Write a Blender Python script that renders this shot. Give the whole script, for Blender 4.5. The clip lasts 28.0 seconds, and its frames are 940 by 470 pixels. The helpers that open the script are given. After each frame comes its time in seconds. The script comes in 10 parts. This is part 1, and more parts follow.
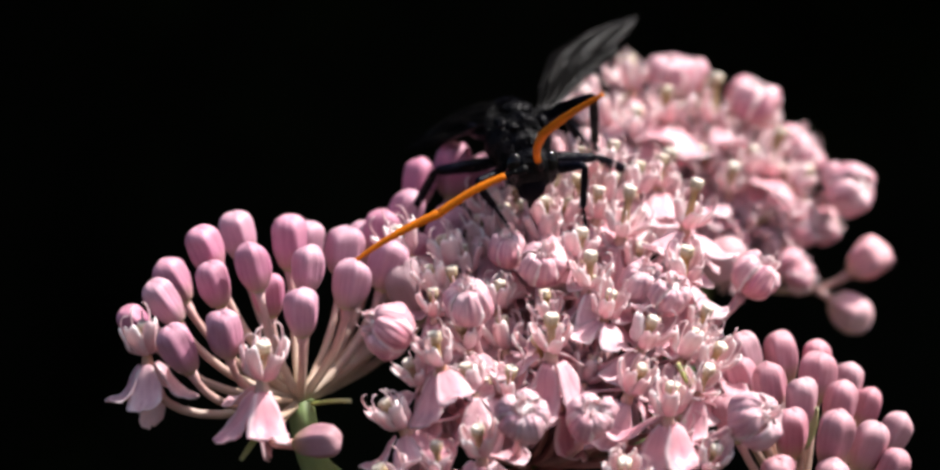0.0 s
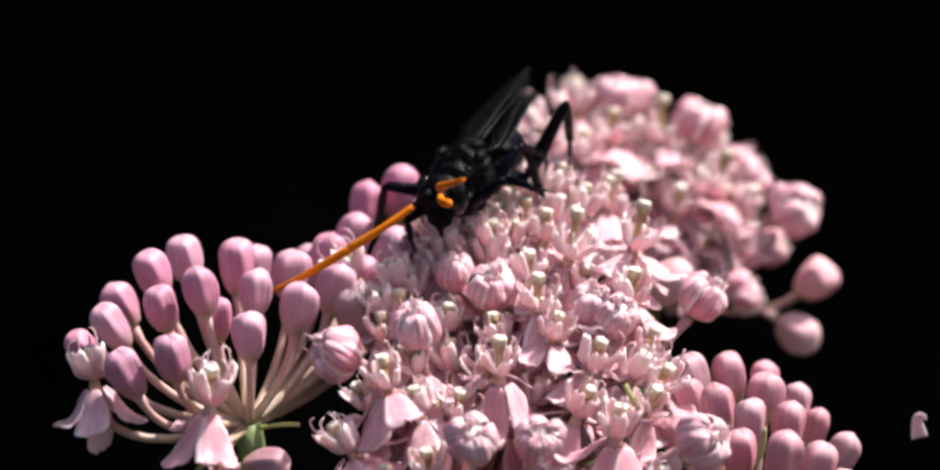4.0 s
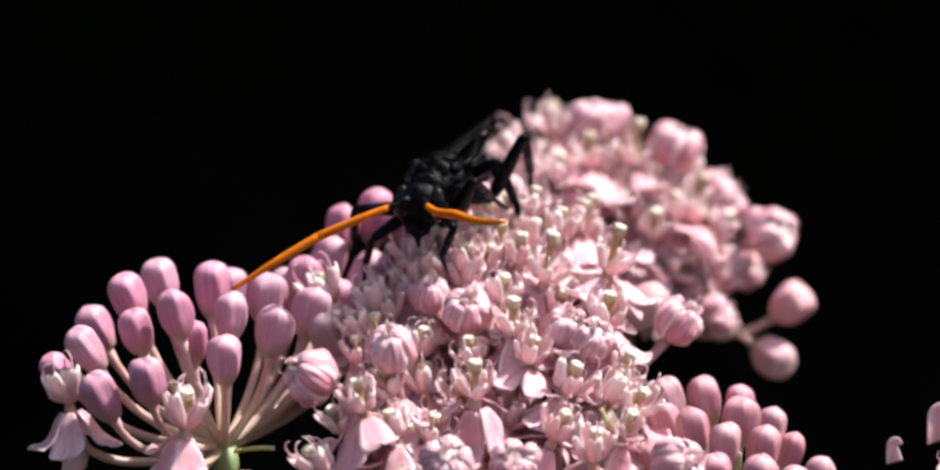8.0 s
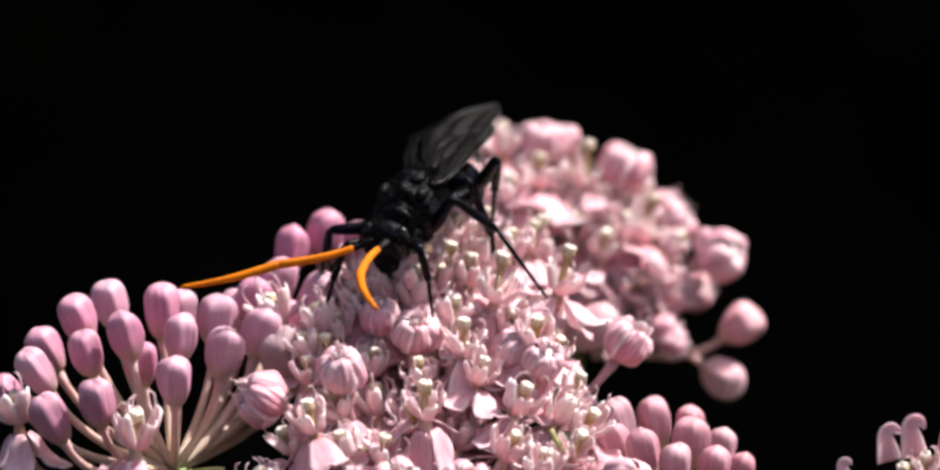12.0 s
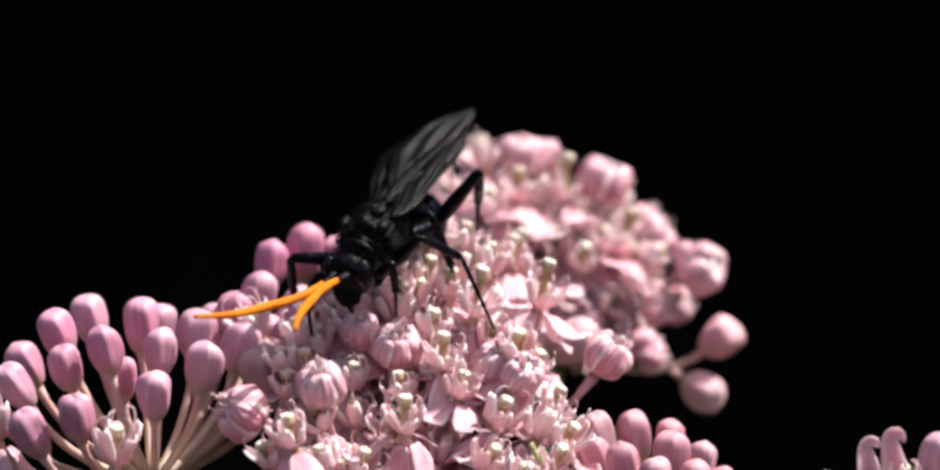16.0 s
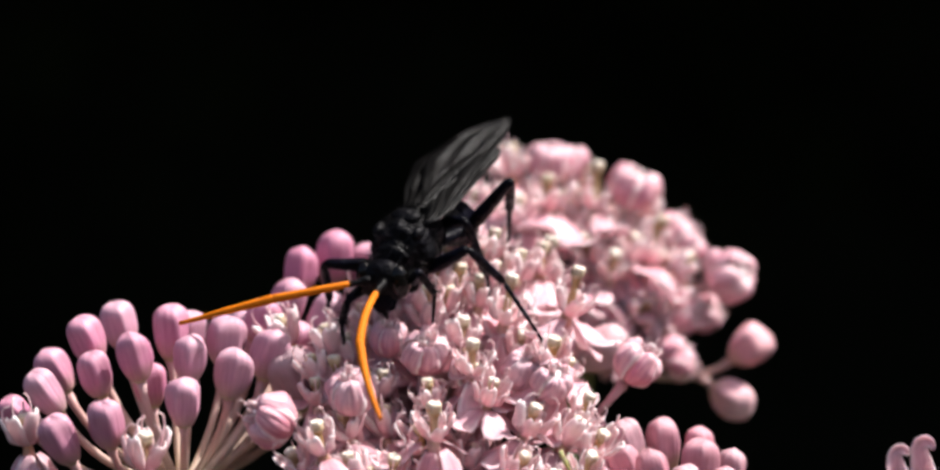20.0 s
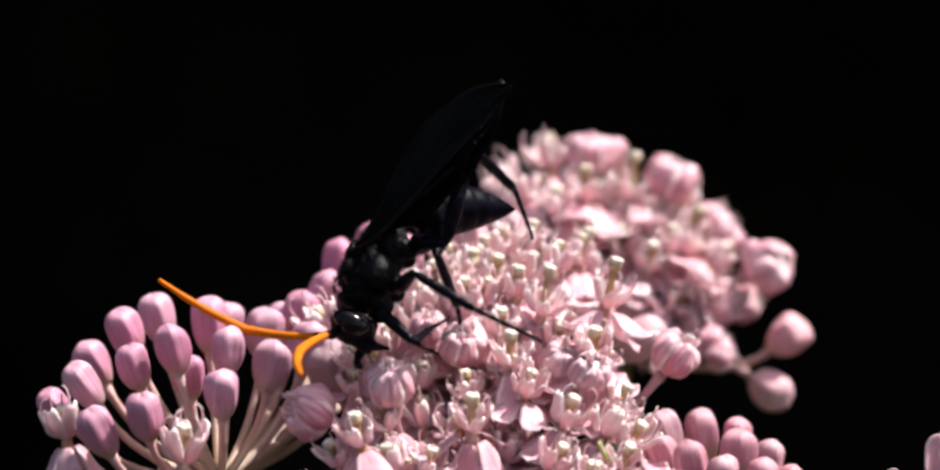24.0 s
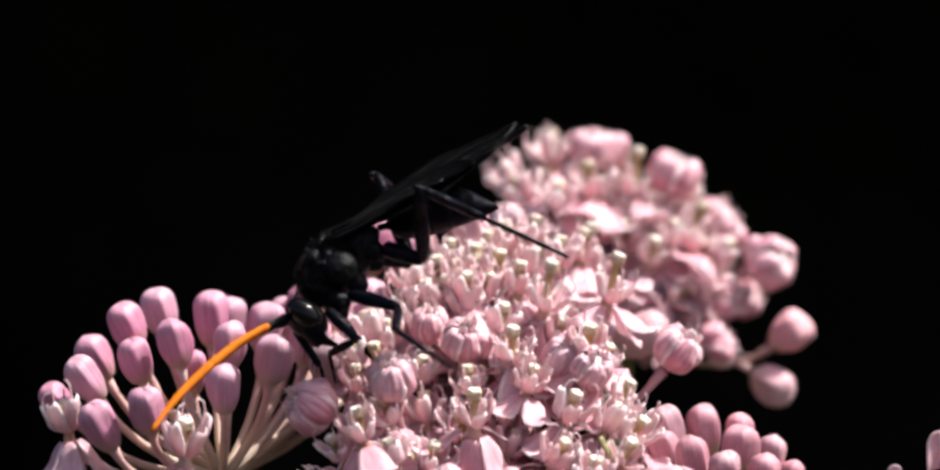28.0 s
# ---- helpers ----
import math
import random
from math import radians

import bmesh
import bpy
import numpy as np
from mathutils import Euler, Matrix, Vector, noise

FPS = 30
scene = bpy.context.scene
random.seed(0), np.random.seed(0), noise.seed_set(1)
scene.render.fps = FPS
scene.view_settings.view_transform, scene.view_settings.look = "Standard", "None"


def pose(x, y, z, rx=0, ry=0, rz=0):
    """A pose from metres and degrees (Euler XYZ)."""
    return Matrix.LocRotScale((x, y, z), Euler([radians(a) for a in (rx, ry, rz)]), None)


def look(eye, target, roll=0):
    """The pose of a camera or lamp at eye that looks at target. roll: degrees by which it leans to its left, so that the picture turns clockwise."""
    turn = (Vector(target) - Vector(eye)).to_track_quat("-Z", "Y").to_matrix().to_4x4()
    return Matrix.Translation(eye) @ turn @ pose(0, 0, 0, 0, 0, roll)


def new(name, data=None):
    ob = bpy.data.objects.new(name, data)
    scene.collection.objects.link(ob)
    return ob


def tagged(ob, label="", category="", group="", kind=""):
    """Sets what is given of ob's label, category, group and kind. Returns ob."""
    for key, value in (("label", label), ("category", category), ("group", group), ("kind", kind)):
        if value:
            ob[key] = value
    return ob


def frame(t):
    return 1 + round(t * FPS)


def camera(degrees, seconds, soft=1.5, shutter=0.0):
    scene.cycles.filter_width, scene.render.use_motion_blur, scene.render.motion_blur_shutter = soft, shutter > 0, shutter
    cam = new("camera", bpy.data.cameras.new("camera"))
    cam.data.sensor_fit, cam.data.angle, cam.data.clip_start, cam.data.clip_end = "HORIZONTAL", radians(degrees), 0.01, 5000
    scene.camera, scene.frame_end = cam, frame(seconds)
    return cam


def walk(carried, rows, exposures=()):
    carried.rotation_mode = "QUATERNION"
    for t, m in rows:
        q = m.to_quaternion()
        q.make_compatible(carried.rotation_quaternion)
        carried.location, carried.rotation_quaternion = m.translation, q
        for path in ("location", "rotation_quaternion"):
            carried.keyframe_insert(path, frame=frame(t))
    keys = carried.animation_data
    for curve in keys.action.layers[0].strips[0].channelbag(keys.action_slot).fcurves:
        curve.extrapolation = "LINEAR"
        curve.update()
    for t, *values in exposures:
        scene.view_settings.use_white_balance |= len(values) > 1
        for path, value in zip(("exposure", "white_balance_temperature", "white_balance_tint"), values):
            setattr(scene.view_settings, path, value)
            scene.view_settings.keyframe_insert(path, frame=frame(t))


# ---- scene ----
import itertools

MM = 0.001
BASE = Vector((0, 0, 0.9))          # the middle of the flower heads, 0.9 m above the ground
EYE = (0, -0.4388, 0.9)

# the camera: a long lens close to the flowers, panning slowly on its stand
cam = camera(12, 28.0, soft=2.9)
cam.data.dof.use_dof, cam.data.dof.focus_distance, cam.data.dof.aperture_fstop = True, 0.436, 18.0
walk(cam, [
    (0, look(EYE, (-0.00002, 0, 0.90002), 0.00)),
    (0.5, look(EYE, (0.00030, 0, 0.90039), -0.03)),
    (1, look(EYE, (0.00091, 0, 0.90055), -0.04)),
    (1.5, look(EYE, (0.00165, 0, 0.90093), -0.09)),
    (2, look(EYE, (0.00218, 0, 0.90116), -0.17)),
    (2.5, look(EYE, (0.00290, 0, 0.90153), -0.22)),
    (3, look(EYE, (0.00378, 0, 0.90190), -0.23)),
    (3.5, look(EYE, (0.00462, 0, 0.90202), -0.28)),
    (5.5, look(EYE, (0.00610, 0, 0.90343), -0.26)),
    (6, look(EYE, (0.00626, 0, 0.90375), -0.19)),
    (6.5, look(EYE, (0.00654, 0, 0.90398), -0.17)),
    (7, look(EYE, (0.00676, 0, 0.90413), -0.18)),
    (7.5, look(EYE, (0.00708, 0, 0.90430), -0.18)),
    (8, look(EYE, (0.00757, 0, 0.90456), -0.21)),
    (8.5, look(EYE, (0.00805, 0, 0.90486), -0.27)),
    (9, look(EYE, (0.00856, 0, 0.90528), -0.30)),
    (9.5, look(EYE, (0.00921, 0, 0.90565), -0.26)),
    (10, look(EYE, (0.00994, 0, 0.90575), -0.23)),
    (10.5, look(EYE, (0.01053, 0, 0.90597), -0.25)),
    (11, look(EYE, (0.01138, 0, 0.90613), -0.25)),
    (11.5, look(EYE, (0.01210, 0, 0.90635), -0.27)),
    (12, look(EYE, (0.01249, 0, 0.90659), -0.29)),
    (12.5, look(EYE, (0.01283, 0, 0.90661), -0.30)),
    (14.5, look(EYE, (0.01377, 0, 0.90696), -0.26)),
    (15, look(EYE, (0.01398, 0, 0.90721), -0.29)),
    (15.5, look(EYE, (0.01434, 0, 0.90747), -0.33)),
    (16, look(EYE, (0.01450, 0, 0.90796), -0.39)),
    (16.5, look(EYE, (0.01454, 0, 0.90827), -0.44)),
    (17, look(EYE, (0.01460, 0, 0.90853), -0.46)),
    (17.5, look(EYE, (0.01437, 0, 0.90870), -0.42)),
    (18, look(EYE, (0.01385, 0, 0.90870), -0.40)),
    (18.5, look(EYE, (0.01350, 0, 0.90873), -0.35)),
    (19, look(EYE, (0.01309, 0, 0.90875), -0.30)),
    (19.5, look(EYE, (0.01246, 0, 0.90874), -0.29)),
    (20, look(EYE, (0.01161, 0, 0.90868), -0.30)),
    (20.5, look(EYE, (0.01083, 0, 0.90864), -0.29)),
    (21, look(EYE, (0.01014, 0, 0.90863), -0.34)),
    (21.5, look(EYE, (0.00954, 0, 0.90851), -0.41)),
    (23.5, look(EYE, (0.00788, 0, 0.90785), -0.44)),
    (24, look(EYE, (0.00791, 0, 0.90785), -0.45)),
    (24.5, look(EYE, (0.00780, 0, 0.90784), -0.50)),
    (25, look(EYE, (0.00768, 0, 0.90783), -0.44)),
    (25.5, look(EYE, (0.00760, 0, 0.90795), -0.38)),
    (26, look(EYE, (0.00752, 0, 0.90784), -0.36)),
    (26.5, look(EYE, (0.00747, 0, 0.90785), -0.34)),
    (27, look(EYE, (0.00749, 0, 0.90792), -0.30)),
    (27.5, look(EYE, (0.00749, 0, 0.90768), -0.31)),
    (28, look(EYE, (0.00767, 0, 0.90737), -0.33)),
], exposures=[(0, 0.95), (28, 0.95)])

# ---- light: high summer sun from the right, clear sky ----
SUN_FROM = Vector((0.50, -0.03, 0.86)).normalized()
world = bpy.data.worlds.new("sky")
scene.world = world
world.use_nodes = True
nt = world.node_tree
sky = nt.nodes.new("ShaderNodeTexSky")
sky.sky_type, sky.sun_disc = "NISHITA", False
sky.air_density, sky.dust_density, sky.ozone_density = 0.6, 4.0, 0.3
sky.sun_elevation = math.asin(SUN_FROM.z)
sky.sun_rotation = math.atan2(SUN_FROM.x, SUN_FROM.y)
nt.links.new(sky.outputs[0], nt.nodes["Background"].inputs[0])
nt.nodes["Background"].inputs[1].default_value = 0.105
sun = new("sun", bpy.data.lights.new("sun", "SUN"))
sun.data.energy, sun.data.angle, sun.data.color = 4.4, radians(0.53), (1.0, 0.96, 0.94)
sun.matrix_world = look(SUN_FROM, (0, 0, 0))


# ---- materials ----
def material(name, rough=0.5, metallic=0.0, spec=0.5):
    m = bpy.data.materials.new(name)
    m.use_nodes = True
    b = m.node_tree.nodes["Principled BSDF"]
    b.inputs["Roughness"].default_value = rough
    b.inputs["Metallic"].default_value = metallic
    b.inputs["Specular IOR Level"].default_value = spec
    return m, m.node_tree, b


def node(nt, kind, **values):
    n = nt.nodes.new(kind)
    for k, v in values.items():
        n.inputs[k].default_value = v
    return n


def ramp(nt, source, stops):
    r = nt.nodes.new("ShaderNodeValToRGB")
    while len(r.color_ramp.elements) < len(stops):
        r.color_ramp.elements.new(0.5)
    for e, (p, c) in zip(r.color_ramp.elements, stops):
        e.position, e.color = p, (*c, 1)
    nt.links.new(source, r.inputs[0])
    return r.outputs[0]


def mixed(nt, fac, a, b, how="MIX"):
    m = nt.nodes.new("ShaderNodeMix")
    m.data_type, m.blend_type = "RGBA", how
    for i, s in ((0, fac), (6, a), (7, b)):
        if isinstance(s, (int, float)):
            m.inputs[i].default_value = s
        elif isinstance(s, tuple):
            m.inputs[i].default_value = (*s, 1)
        else:
            nt.links.new(s, m.inputs[i])
    return m.outputs[2]


def uv_split(nt):
    u = nt.nodes.new("ShaderNodeUVMap")
    s = nt.nodes.new("ShaderNodeSeparateXYZ")
    nt.links.new(u.outputs[0], s.inputs[0])
    return u.outputs[0], s.outputs[0], s.outputs[1]


def plant_skin(name, root, middle, tip, streak, rough=0.45, glow=0.25, lines=26.0, depth=0.25, share=0.35, rim=None, back=None, vary=True):
    """Petal or bud skin: colour from its root (v = 0) to its tip (v = 1), fine streaks along it, light that shines through."""
    m, nt, b = material(name, rough)
    uv, u, v = uv_split(nt)
    info = nt.nodes.new("ShaderNodeObjectInfo")
    along = ramp(nt, v, [(0.0, root), (0.45, middle), (1.0, tip)])
    mp = node(nt, "ShaderNodeMapping", Scale=(lines, 1.6, 1.0))
    nt.links.new(uv, mp.inputs[0])
    nt.links.new(info.outputs["Random"], mp.inputs["Location"])
    streaks = node(nt, "ShaderNodeTexNoise", Scale=1.0, Detail=3.0, Roughness=0.6)
    nt.links.new(mp.outputs[0], streaks.inputs[0])
    s = ramp(nt, streaks.outputs[0], [(0.46, (0, 0, 0)), (0.66, (1, 1, 1))])
    c = mixed(nt, s, along, streak)
    c = mixed(nt, share, along, c)
    if rim:   # pale margin of a blade, on open petals painted edge light: u = 0 and 0.5 are its two edges
        w = nt.nodes.new("ShaderNodeMath")
        w.operation = "PINGPONG"
        w.inputs[1].default_value = 0.25
        nt.links.new(u, w.inputs[0])
        edge = nt.nodes.new("ShaderNodeMath")
        edge.operation = "MULTIPLY_ADD"
        edge.inputs[1].default_value, edge.inputs[2].default_value = 0.34, -0.17
        nt.links.new(streaks.outputs[0], edge.inputs[0])
        both = nt.nodes.new("ShaderNodeMath")
        nt.links.new(w.outputs[0], both.inputs[0])
        nt.links.new(edge.outputs[0], both.inputs[1])
        c = mixed(nt, ramp(nt, both.outputs[0], [(0.0, (0.9, 0.9, 0.9)), (0.10, (0, 0, 0))]), c, rim)
    if back:   # the other face of a blade
        c = mixed(nt, ramp(nt, u, [(0.47, (0, 0, 0)), (0.53, (0.8, 0.8, 0.8))]), c, back)
    co = nt.nodes.new("ShaderNodeTexCoord")
    blotch = node(nt, "ShaderNodeTexNoise", Scale=380.0, Detail=3.0)
    nt.links.new(co.outputs["Object"], blotch.inputs[0])
    hsv = nt.nodes.new("ShaderNodeHueSaturation")
    nt.links.new(c, hsv.inputs["Color"])
    val = nt.nodes.new("ShaderNodeMapRange")
    val.inputs[1].default_value, val.inputs[2].default_value = 0.3, 0.7
    val.inputs[3].default_value, val.inputs[4].default_value = 0.86, 1.12
    nt.links.new(blotch.outputs[0], val.inputs[0])
    nt.links.new(val.outputs[0], hsv.inputs["Value"])
    sat = nt.nodes.new("ShaderNodeMapRange")
    sat.inputs[3].default_value, sat.inputs[4].default_value = 0.82, 1.15
    nt.links.new(info.outputs["Random"], sat.inputs[0])
    if vary:
        nt.links.new(sat.outputs[0], hsv.inputs["Saturation"])
    colour = hsv.outputs[0]
    nt.links.new(colour, b.inputs["Base Color"])
    bump = node(nt, "ShaderNodeBump", Strength=depth, Distance=0.00015)
    nt.links.new(streaks.outputs[0], bump.inputs["Height"])
    nt.links.new(bump.outputs[0], b.inputs["Normal"])
    if glow:
        tr = nt.nodes.new("ShaderNodeBsdfTranslucent")
        nt.links.new(colour, tr.inputs[0])
        mix = nt.nodes.new("ShaderNodeMixShader")
        mix.inputs[0].default_value = glow
        nt.links.new(b.outputs[0], mix.inputs[1])
        nt.links.new(tr.outputs[0], mix.inputs[2])
        nt.links.new(mix.outputs[0], nt.nodes["Material Output"].inputs[0])
    return m


BUD = plant_skin("bud_skin", (0.40, 0.29, 0.20), (0.52, 0.215, 0.315), (0.66, 0.35, 0.43), (0.36, 0.10, 0.20), 0.52, 0.08, 30, 0.5, 0.40)
BUD_WARM = plant_skin("warm_bud_skin", (0.36, 0.33, 0.14), (0.47, 0.21, 0.26), (0.61, 0.34, 0.375), (0.34, 0.11, 0.15), 0.55, 0.08, 30, 0.6)
BUD_PALE = plant_skin("pale_bud_skin", (0.60, 0.44, 0.32), (0.70, 0.37, 0.41), (0.80, 0.50, 0.52), (0.54, 0.22, 0.28), 0.8, 0.08, 24, 1.0)
# bud skin darkened and greyed: the shade of neighbouring flowers put into the colour
BUD_SHADED = plant_skin("shaded_bud_skin", (0.36, 0.29, 0.16), (0.36, 0.20, 0.23), (0.42, 0.26, 0.28), (0.24, 0.11, 0.15), 0.6, 0.05, 26, 0.6)
# the open petal's near-white rim paints sunlight shining through its thin edge
PETAL = plant_skin("petal_skin", (0.78, 0.46, 0.50), (0.84, 0.50, 0.555), (0.89, 0.615, 0.655), (0.60, 0.25, 0.36), 0.42, 0.38, 11, 0.6, 0.62, (0.94, 0.82, 0.83), (0.90, 0.73, 0.76))
CLOSED = plant_skin("closed_petal_skin", (0.66, 0.36, 0.38), (0.79, 0.40, 0.455), (0.88, 0.58, 0.615), (0.50, 0.15, 0.25), 0.5, 0.2, 18, 0.9, 0.62, (0.95, 0.84, 0.83))
HOOD = plant_skin("hood_skin", (0.72, 0.41, 0.45), (0.86, 0.575, 0.600), (0.905, 0.745, 0.735), (0.60, 0.28, 0.35), 0.38, 0.34, 6, 0.3, 0.45, (0.96, 0.92, 0.91))
COLUMN = plant_skin("column_skin", (0.66, 0.37, 0.36), (0.46, 0.30, 0.16), (0.30, 0.20, 0.07), (0.26, 0.15, 0.06), 0.40, 0.08, 8, 0.2)
DISC = plant_skin("disc_skin", (0.26, 0.165, 0.05), (0.66, 0.55, 0.38), (0.90, 0.86, 0.80), (0.36, 0.23, 0.10), 0.28, 0.0, 12, 0.5, 0.4)
STALK = plant_skin("stalk_skin", (0.50, 0.40, 0.27), (0.57, 0.40, 0.32), (0.58, 0.34, 0.33), (0.44, 0.24, 0.21), 0.5, 0.15, 6, 0.2)
CALYX = plant_skin("calyx_skin", (0.52, 0.42, 0.26), (0.44, 0.36, 0.20), (0.50, 0.33, 0.27), (0.36, 0.24, 0.14), 0.5, 0.1, 8, 0.2)
STALK_RED = plant_skin("red_stalk_skin", (0.44, 0.20, 0.19), (0.54, 0.28, 0.28), (0.60, 0.34, 0.36), (0.38, 0.14, 0.16), 0.5, 0.12, 6, 0.2)
STEM = plant_skin("stem_skin", (0.16, 0.24, 0.06), (0.26, 0.34, 0.10), (0.36, 0.42, 0.16), (0.16, 0.22, 0.05), 0.5, 0.1, 8, 0.2)
GREEN = plant_skin("green_skin", (0.26, 0.30, 0.10), (0.38, 0.40, 0.16), (0.56, 0.54, 0.30), (0.30, 0.32, 0.10), 0.45, 0.2, 6, 0.2)


def dark_shell(name, colour, rough, sheen=(0.02, 0.02, 0.05), scale=900.0, depth=0.4, spec=0.13):
    """Black insect cuticle with a faint blue bloom and fine pits."""
    m, nt, b = material(name, rough, 0.0, spec)
    co = nt.nodes.new("ShaderNodeTexCoord")
    n = node(nt, "ShaderNodeTexNoise", Scale=scale, Detail=4.0)
    nt.links.new(co.outputs["Object"], n.inputs[0])
    big = node(nt, "ShaderNodeTexNoise", Scale=scale * 0.25, Detail=2.0)
    nt.links.new(co.outputs["Object"], big.inputs[0])
    f = ramp(nt, big.outputs[0], [(0.42, (0, 0, 0)), (0.68, (1, 1, 1))])
    nt.links.new(mixed(nt, f, colour, sheen), b.inputs["Base Color"])
    r = nt.nodes.new("ShaderNodeMapRange")
    r.inputs[3].default_value, r.inputs[4].default_value = rough * 0.75, min(1, rough * 1.35)
    nt.links.new(n.outputs[0], r.inputs[0])
    nt.links.new(r.outputs[0], b.inputs["Roughness"])
    coarse = node(nt, "ShaderNodeBump", Strength=min(1.0, depth), Distance=0.0007)
    nt.links.new(big.outputs[0], coarse.inputs["Height"])
    bump = node(nt, "ShaderNodeBump", Strength=depth, Distance=0.00025)
    nt.links.new(n.outputs[0], bump.inputs["Height"])
    nt.links.new(coarse.outputs[0], bump.inputs["Normal"])
    nt.links.new(bump.outputs[0], b.inputs["Normal"])
    return m


SHELL = dark_shell("black_shell", (0.0010, 0.0010, 0.0012), 0.45, (0.0026, 0.0023, 0.0040), 1300, 1.0, 0.095)
GLOSS = dark_shell("glossy_black_shell", (0.0010, 0.0010, 0.0022), 0.42, (0.0012, 0.0012, 0.0045), 700, 0.6, 0.05)
EYEBALL = dark_shell("eye_shell", (0.002, 0.002, 0.002), 0.10, (0.003, 0.002, 0.002), 1500, 0.02, 0.22)
LEG = dark_shell("leg_shell", (0.0012, 0.0012, 0.002), 0.36, (0.003, 0.003, 0.007), 1400, 0.7, 0.07)
ORANGE = plant_skin("orange_horn", (0.55, 0.145, 0.003), (0.55, 0.145, 0.003), (0.55, 0.145, 0.003), (0.44, 0.095, 0.002), 0.65, 0.0, 4, 0.2, 0.35, None, None, False)
ORANGE.node_tree.nodes["Principled BSDF"].inputs["Specular IOR Level"].default_value = 0.12


def wing_skin():
    m, nt, b = material("smoky_wing", 0.42, 0.0, 0.085)
    uv, u, v = uv_split(nt)
    mp = node(nt, "ShaderNodeMapping", Scale=(34.0, 3.0, 1.0))
    nt.links.new(uv, mp.inputs[0])
    n = node(nt, "ShaderNodeTexNoise", Scale=1.0, Detail=5.0)
    nt.links.new(mp.outputs[0], n.inputs[0])
    nt.links.new(ramp(nt, n.outputs[0], [(0.42, (0.0010, 0.0009, 0.0009)), (0.70, (0.0042, 0.0036, 0.0034))]), b.inputs["Base Color"])
    bump = node(nt, "ShaderNodeBump", Strength=0.6, Distance=0.0004)
    nt.links.new(n.outputs[0], bump.inputs["Height"])
    nt.links.new(bump.outputs[0], b.inputs["Normal"])
    clear = nt.nodes.new("ShaderNodeBsdfTransparent")
    clear.inputs[0].default_value = (0.5, 0.45, 0.42, 1)
    mix = nt.nodes.new("ShaderNodeMixShader")
    mix.inputs[0].default_value = 0.10
    nt.links.new(b.outputs[0], mix.inputs[1])
    nt.links.new(clear.outputs[0], mix.inputs[2])
    nt.links.new(mix.outputs[0], nt.nodes["Material Output"].inputs[0])
    return m


WING = wing_skin()
VEIN = dark_shell("wing_vein_shell", (0.002, 0.002, 0.002), 0.42, (0.004, 0.004, 0.004), 1500, 0.6, 0.14)


def mottled(name, a, c, scale, rough=0.8):
    m, nt, b = material(name, rough, 0.0, 0.2)
    co = nt.nodes.new("ShaderNodeTexCoord")
    n = node(nt, "ShaderNodeTexNoise", Scale=scale, Detail=8.0, Roughness=0.65)
    nt.links.new(co.outputs["Object"], n.inputs[0])
    nt.links.new(ramp(nt, n.outputs[0], [(0.35, a), (0.7, c)]), b.inputs["Base Color"])
    bump = node(nt, "ShaderNodeBump", Strength=0.8, Distance=0.05)
    nt.links.new(n.outputs[0], bump.inputs["Height"])
    nt.links.new(bump.outputs[0], b.inputs["Normal"])
    return m


SOIL = mottled("soil", (0.018, 0.014, 0.010), (0.05, 0.04, 0.03), 6.0)
# near-black: the background's shade is put into this colour as well
SHADE_SHELL = mottled("shade_shell", (0.009, 0.011, 0.007), (0.034, 0.040, 0.022), 14.0)
FOLIAGE = mottled("shrub_leaf", (0.022, 0.036, 0.012), (0.065, 0.10, 0.030), 9.0)


# ---- mesh helpers ----
def skin(rows, closed=False, caps=False):
    """A bmesh from a grid of points: rows of points, v runs along the rows' order, u across."""
    bm = bmesh.new()
    uvl = bm.loops.layers.uv.new("UVMap")
    vs = [[bm.verts.new(p) for p in r] for r in rows]
    n, k = len(rows), len(rows[0])
    for i in range(n - 1):
        for j in range(k if closed else k - 1):
            q = (vs[i][j], vs[i][(j + 1) % k], vs[i + 1][(j + 1) % k], vs[i + 1][j])
            f = bm.faces.new(q)
            f.smooth = True
            for l, (du, dv) in zip(f.loops, ((0, 0), (1, 0), (1, 1), (0, 1))):
                l[uvl].uv = ((j + du) / k, (i + dv) / (n - 1))
    if caps:
        for r, flip, vv in ((vs[0], True, 0.0), (vs[-1], False, 1.0)):
            f = bm.faces.new(list(reversed(r)) if flip else r)
            f.smooth = True
            for l in f.loops:
                l[uvl].uv = (0.5, vv)
    return bm


def thick(rows, t):
    """A closed blade from a grid of points: its front, its back t below, and its rim."""
    n, k = len(rows), len(rows[0])
    g = [[Vector(p) for p in r] for r in rows]
    back = []
    for i in range(n):
        line = []
        for j in range(k):
            a = g[min(i + 1, n - 1)][j] - g[max(i - 1, 0)][j]
            c = g[i][min(j + 1, k - 1)] - g[i][max(j - 1, 0)]
            nn = a.cross(c)
            line.append(g[i][j] - (nn.normalized() if nn.length > 1e-12 else Vector((0, 0, 1))) * t)
        back.append(line)
    return skin([g[i] + back[i][::-1] for i in range(n)], closed=True, caps=True)


